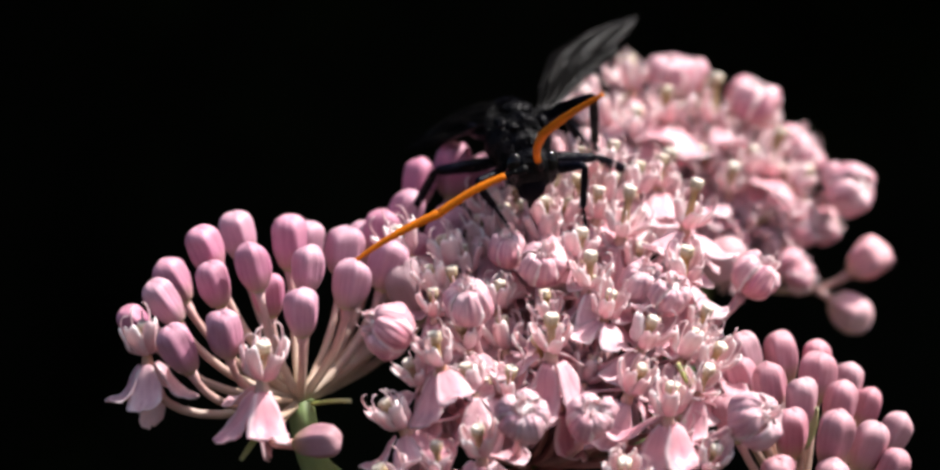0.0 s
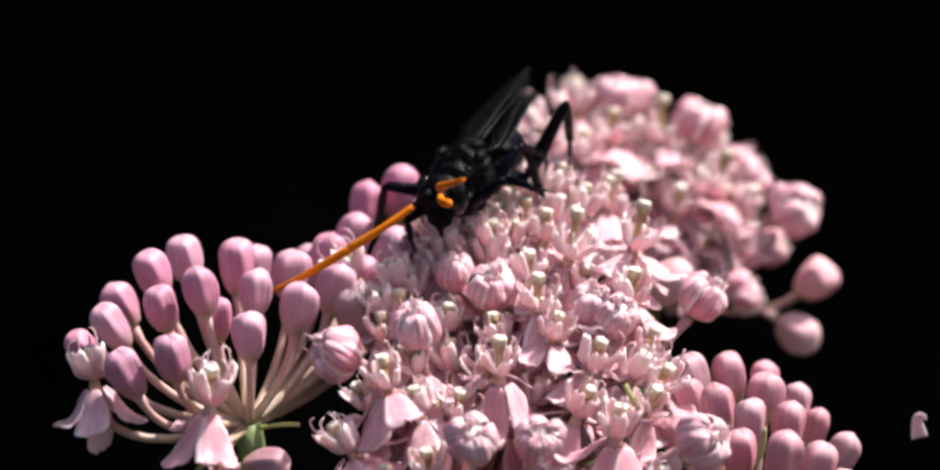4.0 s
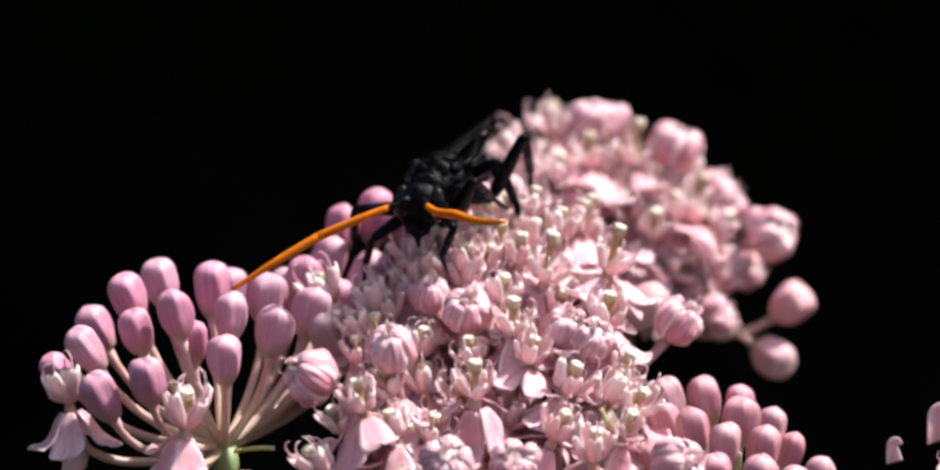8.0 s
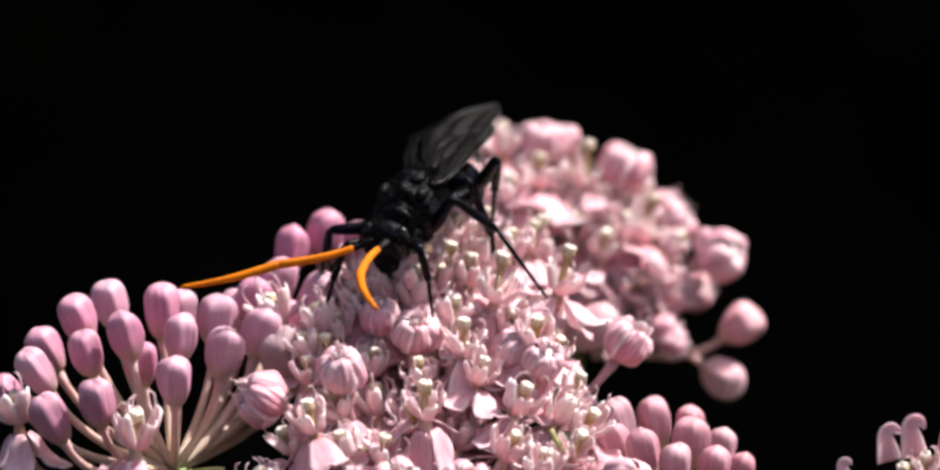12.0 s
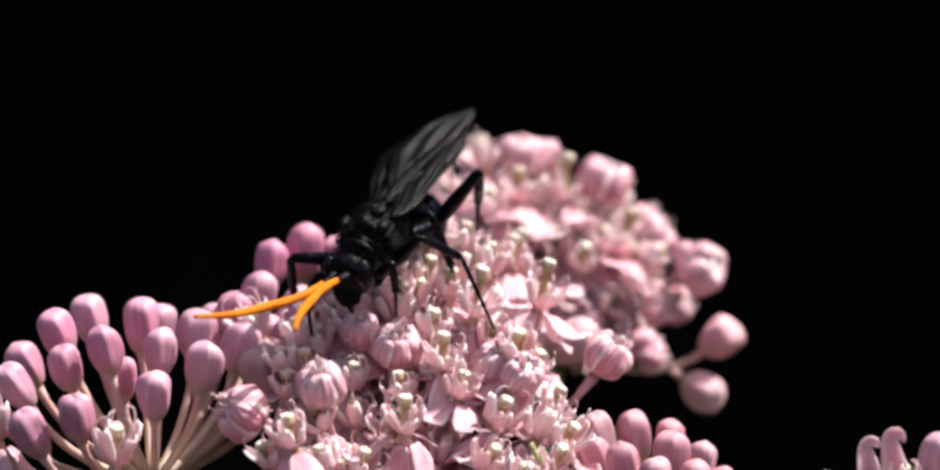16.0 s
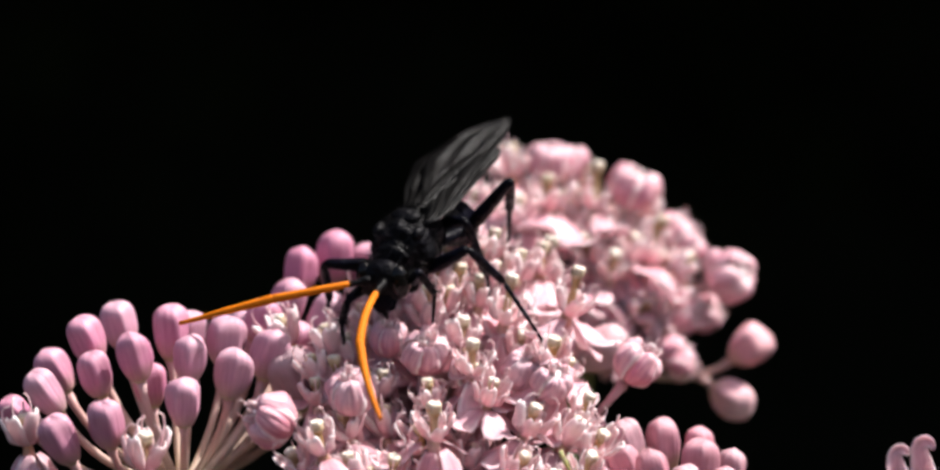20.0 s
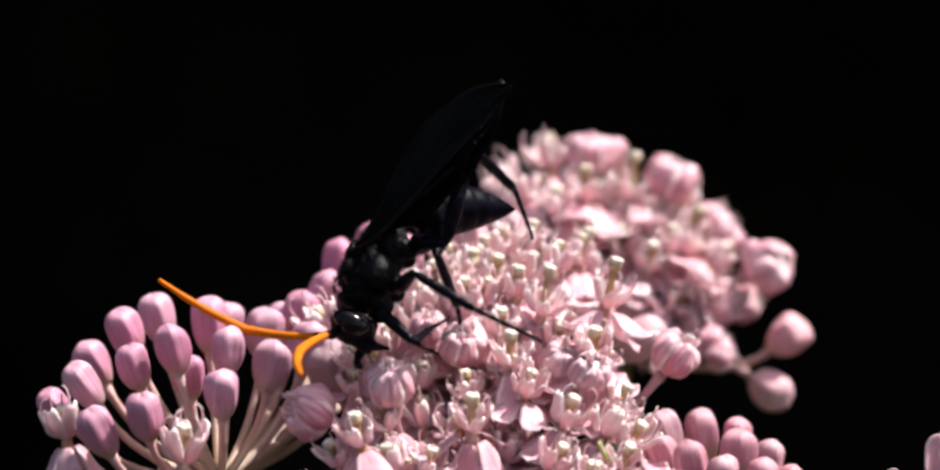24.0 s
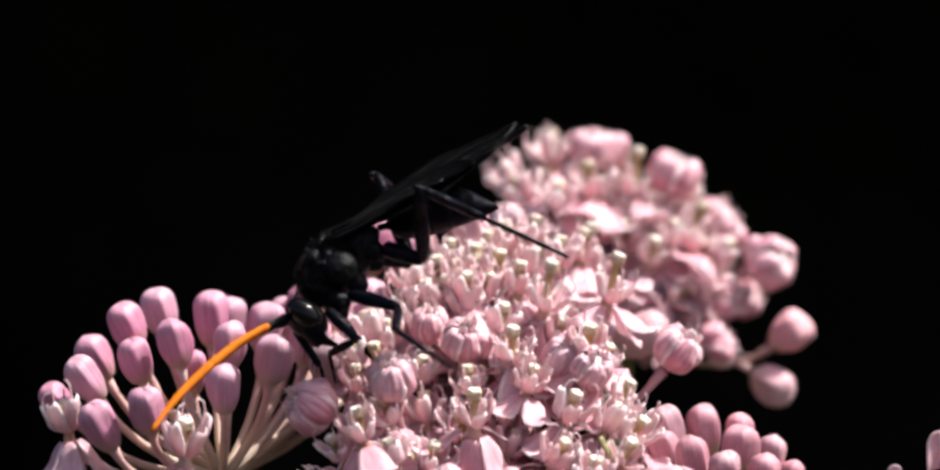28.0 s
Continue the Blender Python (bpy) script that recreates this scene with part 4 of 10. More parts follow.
part("face", lobe([(5.2, 1.1, 1.1, -1.7), (5.9, 1.0, 1.1, -1.9), (6.1, 0.6, 0.8, -2.2)], 24, 1.0, 1.2), GLOSS, head)
part("mouthpart", tube([Vector(p) * 1.2 * MM for p in ((5.3, 0, -2.2), (5.3, 0, -3.2), (5.0, 0, -4.2))], [0.7 * MM, 0.45 * MM, 0.14 * MM], 8), SHELL, head)


def bristles():
    """Short stiff black hairs all over the trunk and the top of the head."""
    rng = random.Random(8)
    bm = bmesh.new()
    for i in range(1500):
        x, a = rng.uniform(-5.0, 6.2), rng.uniform(-0.5, math.pi + 0.5)
        r = 2.75 * math.sqrt(max(0.05, 1 - ((x - 0.2) / 5.6) ** 2)) if x < 3.6 else 2.0
        low = 0 if x < 3.6 else -0.7
        n = Vector((rng.uniform(-0.7, 0.3), math.cos(a), math.sin(a))).normalized()
        p = Vector((x, math.cos(a) * r * 0.95, math.sin(a) * r + low))
        q = p + (n + Vector((rng.uniform(-0.6, 0.2), rng.uniform(-0.3, 0.3), rng.uniform(-0.3, 0.3)))) * rng.uniform(0.4, 1.0)
        w = n.orthogonal().normalized() * 0.04
        u = n.cross(w)
        base = [bm.verts.new((p + d) * MM) for d in (w, u - w * 0.5, -u - w * 0.5)]
        top = bm.verts.new(q * MM)
        for k in range(3):
            bm.faces.new((base[k], base[(k + 1) % 3], top))
        bm.faces.new(base[::-1])
    return bm


tagged(part("bristles", bristles(), SHELL, wasp), kind="stuff")
MOVERS = {"wasp": wasp}
MOVERS["abdomen"] = part("abdomen", abdomen(), GLOSS, wasp, "glossy blue-black abdomen")
for side, tag in ((1, "L"), (-1, "R")):
    for kind, length, width in (("forewing", 22.5, 6.0), ("hindwing", 15.5, 5.2)):
        bm, rows = wing_blade(length, width, 1)
        w = part(kind, bm, WING, wasp, "smoky black wing")
        veins(w, rows, ((0.0, 0.0, 0.0, 0.85), (0.08, 0.08, 0.0, 0.7), (0.2, 0.25, 0.0, 0.9), (0.5, 0.6, 0.1, 0.85), (0.15, 0.75, 0.35, 0.8), (0.3, 0.4, 0.1, 0.75), (0.75, 0.85, 0.15, 0.6), (0.1, 0.5, 0.62, 0.72)) if kind == "forewing" else ((0.0, 0.0, 0.0, 0.8), (0.4, 0.5, 0.0, 0.8)))
        MOVERS[kind + tag] = w
    MOVERS["ant1" + tag] = feeler("antenna", 9.8, 0.30, 0.46, 0.46, wasp, 0.5, True)
    MOVERS["ant2" + tag] = feeler("antenna_tip", 9.8, 0.46, 0.46, 0.20, wasp, 0.35, False)
    for leg, a, b, c, fat in (("F", 4.8, 4.6, 5.0, 0.85), ("M", 6.2, 7.0, 8.6, 0.95), ("H", 9.6, 9.0, 9.0, 1.0)):
        if leg == "H":
            MOVERS["coxa" + tag + leg] = limb("coxa", 4.2, 0.8, 0.85, 0.6, wasp)
        MOVERS["femur" + tag + leg] = limb("femur", a, 0.5 * fat, 0.78 * fat, 0.5 * fat, wasp)
        MOVERS["tibia" + tag + leg] = limb("tibia", b, 0.36 * fat, 0.5 * fat, 0.44 * fat, wasp, spines=5)
        MOVERS["tarsus" + tag + leg] = limb("tarsus", c, 0.3 * fat, 0.27 * fat, 0.17 * fat, wasp, segments=5, spines=2)


def motions():
    """The wasp's way over the flowers, and its wings, antennae and legs in its own space."""
    w = MOVERS
    # a flower that the wasp's leg pushes aside
    m0 = star.matrix_basis.copy()
    m1 = pose(-0.0017, 0, -0.0002) @ m0 @ pose(0, 0, 0, 0, -6, 0)
    walk(star, [(0, m0), (9, m0), (9.8, m0.lerp(m1, 0.6)), (10.6, m1), (12.5, pose(-0.0004, 0, 0) @ m1), (17, m1), (24, m0.lerp(m1, 0.6)), (28, m1)])
    walk(w["wasp"], [
        (0, pose(0.00477, 0.00800, 0.90991, 4.2, 27.3, -75.4)), (0.5, pose(0.00415, 0.00795, 0.90950, 0.8, 28.7, -87.2)), (1, pose(0.00339, 0.00791, 0.90876, -5.4, 28.8, -108.5)),
        (1.5, pose(0.00212, 0.00786, 0.90843, -3.0, 23.0, -100.6)), (2, pose(0.00110, 0.00782, 0.90819, -3.9, 25.1, -103.6)), (2.5, pose(0.00161, 0.00777, 0.90887, -5.7, 25.1, -110.0)),
        (3, pose(0.00238, 0.00773, 0.90894, -4.0, 28.7, -103.6)), (3.5, pose(0.00411, 0.00768, 0.90891, -7.3, 21.9, -116.1)), (5.5, pose(0.00562, 0.00750, 0.90762, -7.5, 13.1, -117.1)),
        (6, pose(0.00608, 0.00745, 0.90884, -7.5, 7.0, -116.6)), (6.5, pose(0.00625, 0.00741, 0.90907, -9.3, 5.2, -123.9)), (7, pose(0.00581, 0.00736, 0.90923, -7.3, 16.4, -116.4)),
        (7.5, pose(0.00512, 0.00732, 0.90988, -8.8, 10.1, -122.0)), (8, pose(0.00460, 0.00727, 0.90967, -5.6, 13.2, -109.8)), (8.5, pose(0.00642, 0.00723, 0.91129, -4.9, 8.2, -107.3)),
        (9, pose(0.00634, 0.00718, 0.91100, 0.1, 13.2, -89.5)), (9.5, pose(0.00717, 0.00714, 0.91125, -0.9, 10.7, -93.0)), (10, pose(0.00586, 0.00709, 0.91144, -1.4, 12.7, -94.7)),
        (10.5, pose(0.00537, 0.00705, 0.91103, -7.2, 18.7, -115.8)), (11, pose(0.00572, 0.00700, 0.91026, -0.2, 25.1, -90.8)), (11.5, pose(0.00650, 0.00650, 0.91024, -7.8, 25.8, -117.6)),
        (12, pose(0.00671, 0.00600, 0.90969, -8.5, 30.9, -119.7)), (12.5, pose(0.00693, 0.00550, 0.90911, -10.0, 34.9, -124.5)), (14.5, pose(0.00488, 0.00350, 0.90812, -8.7, 33.3, -120.0)),
        (15, pose(0.00389, 0.00300, 0.90790, -8.8, 34.9, -119.9)), (15.5, pose(0.00491, 0.00290, 0.90758, -9.2, 33.3, -121.8)), (16, pose(0.00483, 0.00280, 0.90778, -8.5, 30.9, -119.8)),
        (16.5, pose(0.00510, 0.00270, 0.90798, -10.0, 35.6, -124.2)), (17, pose(0.00504, 0.00260, 0.90806, -8.6, 34.8, -119.1)), (17.5, pose(0.00516, 0.00250, 0.90811, -8.7, 31.6, -120.2)),
        (18, pose(0.00481, 0.00240, 0.90822, -8.3, 34.8, -118.2)), (18.5, pose(0.00535, 0.00230, 0.90812, -8.4, 31.7, -119.3)), (19, pose(0.00547, 0.00220, 0.90824, -8.0, 34.9, -117.3)),
        (19.5, pose(0.00548, 0.00210, 0.90799, -8.0, 30.2, -117.7)), (20, pose(0.00528, 0.00200, 0.90787, -7.9, 30.9, -117.2)), (20.5, pose(0.00378, 0.00100, 0.90822, -1.5, 25.0, -126.1)),
        (21, pose(0.00226, 0.00000, 0.90880, 1.8, 28.5, -141.1)), (21.5, pose(0.00136, -0.00050, 0.90838, -0.3, 34.2, -160.2)), (23.5, pose(-0.00211, -0.00250, 0.90393, 29.5, 57.4, -148.8)),
        (24, pose(-0.00186, -0.00300, 0.90414, 31.3, 58.2, -147.9)), (24.5, pose(-0.00213, -0.00325, 0.90556, 26.6, 50.3, -154.0)), (25, pose(-0.00234, -0.00350, 0.90497, 28.5, 53.6, -151.9)),
        (25.5, pose(-0.00115, -0.00375, 0.90412, 30.0, 58.2, -147.8)), (26, pose(-0.00097, -0.00400, 0.90240, 28.2, 57.4, -148.7)), (26.5, pose(-0.00249, -0.00425, 0.90303, 27.8, 54.9, -150.9)),
        (27, pose(-0.00411, -0.00450, 0.90332, 29.7, 55.5, -150.4)), (27.5, pose(-0.00556, -0.00475, 0.90429, 31.0, 56.1, -149.9)), (28, pose(-0.00553, -0.00500, 0.90406, 27.2, 48.3, -155.2)),
    ])
    walk(w["abdomen"], [
        (0, pose(-0.00590, 0.00000, -0.00070, 0.0, 37.3, 160.2)), (0.5, pose(-0.00590, 0.00000, -0.00070, 0.0, 20.9, 156.7)), (1, pose(-0.00590, -0.00000, -0.00070, 0.0, 17.6, 178.4)),
        (1.5, pose(-0.00590, 0.00000, -0.00070, -0.0, 5.9, 160.7)), (2, pose(-0.00590, 0.00000, -0.00070, 0.0, 24.5, 170.5)), (2.5, pose(-0.00590, 0.00000, -0.00070, 0.0, 23.6, 178.7)),
        (3, pose(-0.00590, 0.00000, -0.00070, -0.0, 24.7, 167.7)), (3.5, pose(-0.00590, 0.00000, -0.00070, -0.0, 19.1, -168.6)), (5.5, pose(-0.00590, 0.00000, -0.00070, -0.0, 9.6, -164.1)),
        (6, pose(-0.00590, 0.00000, -0.00070, -0.0, 14.4, -161.8)), (6.5, pose(-0.00590, 0.00000, -0.00070, 0.0, 12.0, -151.3)), (7, pose(-0.00590, 0.00000, -0.00070, 0.0, 21.7, -163.5)),
        (7.5, pose(-0.00590, 0.00000, -0.00070, 0.0, 15.9, -155.6)), (8, pose(-0.00590, 0.00000, -0.00070, 0.0, 14.5, -170.5)), (8.5, pose(-0.00590, 0.00000, -0.00070, 0.0, 11.7, -173.6)),
        (9, pose(-0.00590, 0.00000, -0.00070, 0.0, 14.2, 156.4)), (9.5, pose(-0.00590, 0.00000, -0.00070, -0.0, 10.0, 164.6)), (10, pose(-0.00590, 0.00000, -0.00070, -0.0, 13.1, 160.6)),
        (10.5, pose(-0.00590, 0.00000, -0.00070, 0.0, 22.6, -170.0)), (11, pose(-0.00590, 0.00000, -0.00070, 0.0, 26.0, 155.6)), (11.5, pose(-0.00590, -0.00000, -0.00070, -0.0, 33.6, 179.4)),
        (12, pose(-0.00590, -0.00000, -0.00070, -0.0, 38.9, -179.2)), (12.5, pose(-0.00590, 0.00000, -0.00070, 0.0, 43.4, -174.7)), (14.5, pose(-0.00590, 0.00000, -0.00070, 0.0, 41.4, -178.9)),
        (15, pose(-0.00590, -0.00000, -0.00070, 0.0, 43.0, -179.1)), (15.5, pose(-0.00590, -0.00000, -0.00070, -0.0, 41.7, -177.0)), (16, pose(-0.00590, 0.00000, -0.00070, -0.0, 39.1, -178.6)),
        (16.5, pose(-0.00590, 0.00000, -0.00070, -0.0, 44.2, -174.7)), (17, pose(-0.00590, 0.00000, -0.00070, -0.0, 42.8, 179.9)), (17.5, pose(-0.00590, -0.00000, -0.00070, 0.0, 39.8, -178.4)),
        (18, pose(-0.00590, 0.00000, -0.00070, -0.0, 42.7, 179.0)), (18.5, pose(-0.00590, 0.00000, -0.00070, -0.0, 39.8, -179.3)), (19, pose(-0.00590, 0.00000, -0.00070, 0.0, 42.6, 178.0)),
        (19.5, pose(-0.00590, 0.00000, -0.00070, 0.0, 38.1, 179.2)), (20, pose(-0.00590, 0.00000, -0.00070, 0.0, 38.7, 178.6)), (20.5, pose(-0.00590, 0.00000, -0.00070, 0.0, 31.3, -173.0)),
        (21, pose(-0.00590, 0.00000, -0.00070, -0.0, 34.8, -165.0)), (21.5, pose(-0.00590, 0.00000, -0.00070, 0.0, 35.4, -135.3)), (23.5, pose(-0.00580, -0.00006, -0.00157, 4.0, 35.1, -153.2)),
        (24, pose(-0.00590, 0.00000, -0.00070, -0.0, 45.5, -158.4)), (24.5, pose(-0.00590, 0.00000, -0.00070, 0.0, 42.3, -155.4)), (25, pose(-0.00590, 0.00000, -0.00070, -0.0, 52.1, -177.7)),
        (25.5, pose(-0.00590, 0.00000, -0.00070, -0.0, 40.7, -154.4)), (26, pose(-0.00590, 0.00000, -0.00070, 0.0, 37.0, 161.7)), (26.5, pose(-0.00590, 0.00000, -0.00070, -0.0, 39.4, 163.5)),
        (27, pose(-0.00590, 0.00000, -0.00070, -0.0, 49.7, 165.8)), (27.5, pose(-0.00590, 0.00000, -0.00070, 0.0, 51.7, 167.1)), (28, pose(-0.00590, 0.00000, -0.00070, -0.0, 41.8, 168.1)),
    ])
    walk(w["ant1L"], [
        (0, pose(0.00690, 0.00065, -0.00010, 104.3, -45.2, -15.1)), (0.5, pose(0.00690, 0.00065, -0.00010, 98.7, -34.4, -2.7)), (1, pose(0.00690, 0.00065, -0.00010, 100.8, -14.2, 38.6)),
        (1.5, pose(0.00690, 0.00065, -0.00010, 123.5, -10.8, 4.0)), (2, pose(0.00690, 0.00065, -0.00010, 120.5, -4.0, 6.8)), (2.5, pose(0.00690, 0.00065, -0.00010, 119.9, -13.8, 1.8)),
        (3, pose(0.00690, 0.00065, -0.00010, 112.6, -24.6, -19.0)), (3.5, pose(0.00690, 0.00065, -0.00010, 103.0, -27.0, 14.2)), (5.5, pose(0.00690, 0.00065, -0.00010, 125.7, 8.2, 30.2)),
        (6, pose(0.00690, 0.00065, -0.00010, 128.6, 12.4, 32.6)), (6.5, pose(0.00690, 0.00065, -0.00010, 134.2, 17.9, 37.3)), (7, pose(0.00690, 0.00065, -0.00010, 148.8, 14.9, 36.0)),
        (7.5, pose(0.00690, 0.00065, -0.00010, 143.4, 19.5, 50.4)), (8, pose(0.00690, 0.00065, -0.00010, 130.4, -5.0, 37.7)), (8.5, pose(0.00690, 0.00065, -0.00010, 141.0, -1.1, 43.9)),
        (9, pose(0.00690, 0.00065, -0.00010, 120.7, -6.8, 9.6)), (9.5, pose(0.00690, 0.00065, -0.00010, 131.9, 23.5, 29.4)), (10, pose(0.00690, 0.00065, -0.00010, 126.7, 19.8, 23.7)),
        (10.5, pose(0.00690, 0.00065, -0.00010, 112.6, 5.1, 27.9)), (11, pose(0.00690, 0.00065, -0.00010, 116.4, 10.4, -0.8)), (11.5, pose(0.00690, 0.00065, -0.00010, 92.7, -16.1, 16.4)),
        (12, pose(0.00690, 0.00065, -0.00010, 90.6, -11.7, 10.1)), (12.5, pose(0.00690, 0.00065, -0.00010, 106.4, -10.5, 17.8)), (14.5, pose(0.00690, 0.00065, -0.00010, 105.6, -16.9, 6.0)),
        (15, pose(0.00690, 0.00065, -0.00010, 110.1, -18.6, 7.0)), (15.5, pose(0.00690, 0.00065, -0.00010, 99.5, -22.6, 12.4)), (16, pose(0.00690, 0.00065, -0.00010, 91.6, -17.4, 5.5)),
        (16.5, pose(0.00690, 0.00065, -0.00010, 89.2, -24.7, 9.3)), (17, pose(0.00690, 0.00065, -0.00010, 84.4, -21.8, 4.2)), (17.5, pose(0.00690, 0.00065, -0.00010, 94.1, -13.7, 5.2)),
        (18, pose(0.00690, 0.00065, -0.00010, 97.4, -11.1, 4.5)), (18.5, pose(0.00690, 0.00065, -0.00010, 101.5, -1.4, 13.4)), (19, pose(0.00690, 0.00065, -0.00010, 89.8, -3.7, 8.0)),
        (19.5, pose(0.00690, 0.00065, -0.00010, 119.4, 17.4, 7.2)), (20, pose(0.00690, 0.00065, -0.00010, 59.9, 5.0, 8.0)), (20.5, pose(0.00690, 0.00065, -0.00010, 104.8, 22.9, 25.0)),
        (21, pose(0.00690, 0.00065, -0.00010, 72.4, -8.0, 32.4)), (21.5, pose(0.00690, 0.00065, -0.00010, 102.0, 22.6, 27.1)), (23.5, pose(0.00690, 0.00066, 0.00008, 74.6, 9.2, 50.8)),
        (24, pose(0.00688, 0.00067, 0.00023, 28.3, -10.5, 54.2)), (24.5, pose(0.00687, 0.00070, 0.00027, 15.9, -14.7, 37.9)), (25, pose(0.00687, 0.00070, 0.00030, 34.3, -13.8, 25.7)),
        (25.5, pose(0.00690, 0.00065, 0.00005, 51.3, -8.3, 54.7)), (26, pose(0.00690, 0.00065, -0.00010, 55.8, -7.3, 55.6)), (26.5, pose(0.00690, 0.00066, 0.00008, 50.6, -2.7, 44.7)),
        (27, pose(0.00687, 0.00069, 0.00030, 46.6, -20.0, 31.6)), (27.5, pose(0.00685, 0.00071, 0.00041, 35.9, -25.1, 28.6)), (28, pose(0.00683, 0.00075, 0.00044, 17.8, -15.0, 16.1)),
    ])
    walk(w["ant1R"], [
        (0, pose(0.00690, -0.00065, -0.00010, 5.9, 26.0, -89.0)), (0.5, pose(0.00690, -0.00065, -0.00010, 2.1, 35.6, -68.7)), (0.75, pose(0.00690, -0.00065, -0.00010, -14.9, 20.0, -42.1)),
        (1, pose(0.00690, -0.00065, -0.00010, -36.3, 13.1, -13.6)), (1.5, pose(0.00690, -0.00065, -0.00010, -61.9, 38.9, -58.4)), (1.75, pose(0.00690, -0.00065, -0.00010, -102.1, 24.5, -41.7)),
        (2, pose(0.00690, -0.00065, -0.00010, -142.3, 22.7, -19.7)), (2.5, pose(0.00690, -0.00065, -0.00010, -110.4, 35.2, -49.5)), (3, pose(0.00690, -0.00065, -0.00010, -119.7, 18.1, -64.8)),
        (3.5, pose(0.00690, -0.00065, -0.00010, -95.8, 28.2, -50.7)), (5.5, pose(0.00690, -0.00065, -0.00010, -92.2, 33.9, -52.6)), (6, pose(0.00690, -0.00065, -0.00010, -98.8, 8.4, -61.6)),
        (6.5, pose(0.00690, -0.00065, -0.00010, -95.1, 2.7, -55.3)), (7, pose(0.00690, -0.00065, -0.00010, -107.3, 0.6, -63.2)), (7.5, pose(0.00690, -0.00065, -0.00010, -91.5, 19.6, -53.1)),
        (8, pose(0.00690, -0.00065, -0.00010, -59.7, 21.9, -64.3)), (8.25, pose(0.00690, -0.00065, -0.00010, -1.9, 30.3, -59.9)), (8.5, pose(0.00690, -0.00065, -0.00010, 59.5, 31.2, -49.2)),
        (9, pose(0.00690, -0.00065, -0.00010, 17.8, 29.4, -82.8)), (9.5, pose(0.00690, -0.00065, -0.00010, 46.4, 46.4, -75.8)), (10, pose(0.00690, -0.00065, -0.00010, 83.2, 32.2, -42.8)),
        (10.5, pose(0.00690, -0.00065, -0.00010, 138.7, 36.7, -16.6)), (11, pose(0.00690, -0.00065, -0.00010, 114.8, 35.9, -68.8)), (11.25, pose(0.00690, -0.00065, -0.00010, -165.0, 36.5, -53.3)),
        (11.5, pose(0.00690, -0.00065, -0.00010, -92.0, 24.5, -49.2)), (12, pose(0.00690, -0.00065, -0.00010, -106.7, 4.4, -56.8)), (12.5, pose(0.00690, -0.00065, -0.00010, -113.5, 0.4, -53.6)),
        (14.5, pose(0.00690, -0.00065, -0.00010, -147.9, 1.8, -2.7)), (15, pose(0.00690, -0.00065, -0.00010, -131.4, -6.9, -5.2)), (15.5, pose(0.00690, -0.00065, -0.00010, -115.5, -15.9, -14.3)),
        (16, pose(0.00690, -0.00065, -0.00010, -134.1, -9.5, -14.8)), (16.5, pose(0.00690, -0.00065, -0.00010, -142.9, -17.1, -13.5)), (17, pose(0.00690, -0.00065, -0.00010, -170.2, -14.9, -18.7)),
        (17.5, pose(0.00690, -0.00065, -0.00010, -157.2, -15.5, 4.3)), (18, pose(0.00690, -0.00065, -0.00010, -162.8, -8.6, -6.8)), (18.5, pose(0.00690, -0.00065, -0.00010, 169.8, 0.2, -17.1)),
        (19, pose(0.00690, -0.00065, -0.00010, 156.8, -15.0, -41.8)), (19.25, pose(0.00690, -0.00065, -0.00010, -138.7, -10.7, -56.3)), (19.5, pose(0.00690, -0.00065, -0.00010, -77.2, 3.8, -59.0)),
        (20, pose(0.00690, -0.00065, -0.00010, -58.7, 2.3, -60.3)), (20.5, pose(0.00690, -0.00065, -0.00010, -71.7, 20.1, -75.9)), (20.62, pose(0.00690, -0.00065, -0.00010, -30.7, 19.0, -77.5)),
        (20.75, pose(0.00690, -0.00065, -0.00010, 10.2, 19.1, -79.5)), (20.88, pose(0.00690, -0.00065, -0.00010, 51.3, 20.4, -80.9)), (21, pose(0.00690, -0.00065, -0.00010, 92.8, 22.3, -81.0)),
        (21.25, pose(0.00690, -0.00065, -0.00010, 168.1, 33.7, -74.0)), (21.5, pose(0.00690, -0.00065, -0.00010, -112.1, 30.1, -59.4)), (22.5, pose(0.00690, -0.00065, -0.00010, -106.2, -9.5, -42.5)),
        (23.5, pose(0.00690, -0.00064, 0.00012, -112.9, -53.9, -23.3)), (23.75, pose(0.00690, -0.00065, -0.00010, -151.7, -46.9, -38.7)), (24, pose(0.00689, -0.00063, 0.00029, -179.7, -58.7, -61.5)),
        (24.5, pose(0.00689, -0.00060, 0.00033, -85.3, -61.5, -91.6)), (25, pose(0.00689, -0.00060, 0.00037, -38.3, -35.2, -112.9)), (25.5, pose(0.00690, -0.00065, 0.00007, -86.6, -24.3, -87.5)),
        (26, pose(0.00690, -0.00065, -0.00010, -131.9, -71.8, -15.0)), (26.5, pose(0.00690, -0.00064, 0.00012, -82.9, -48.4, -45.2)), (27, pose(0.00688, -0.00061, 0.00037, -85.2, -32.9, -67.5)),
        (27.5, pose(0.00687, -0.00058, 0.00050, -54.0, -34.5, -58.1)), (28, pose(0.00687, -0.00055, 0.00054, -21.4, -24.3, -47.0)),
    ])
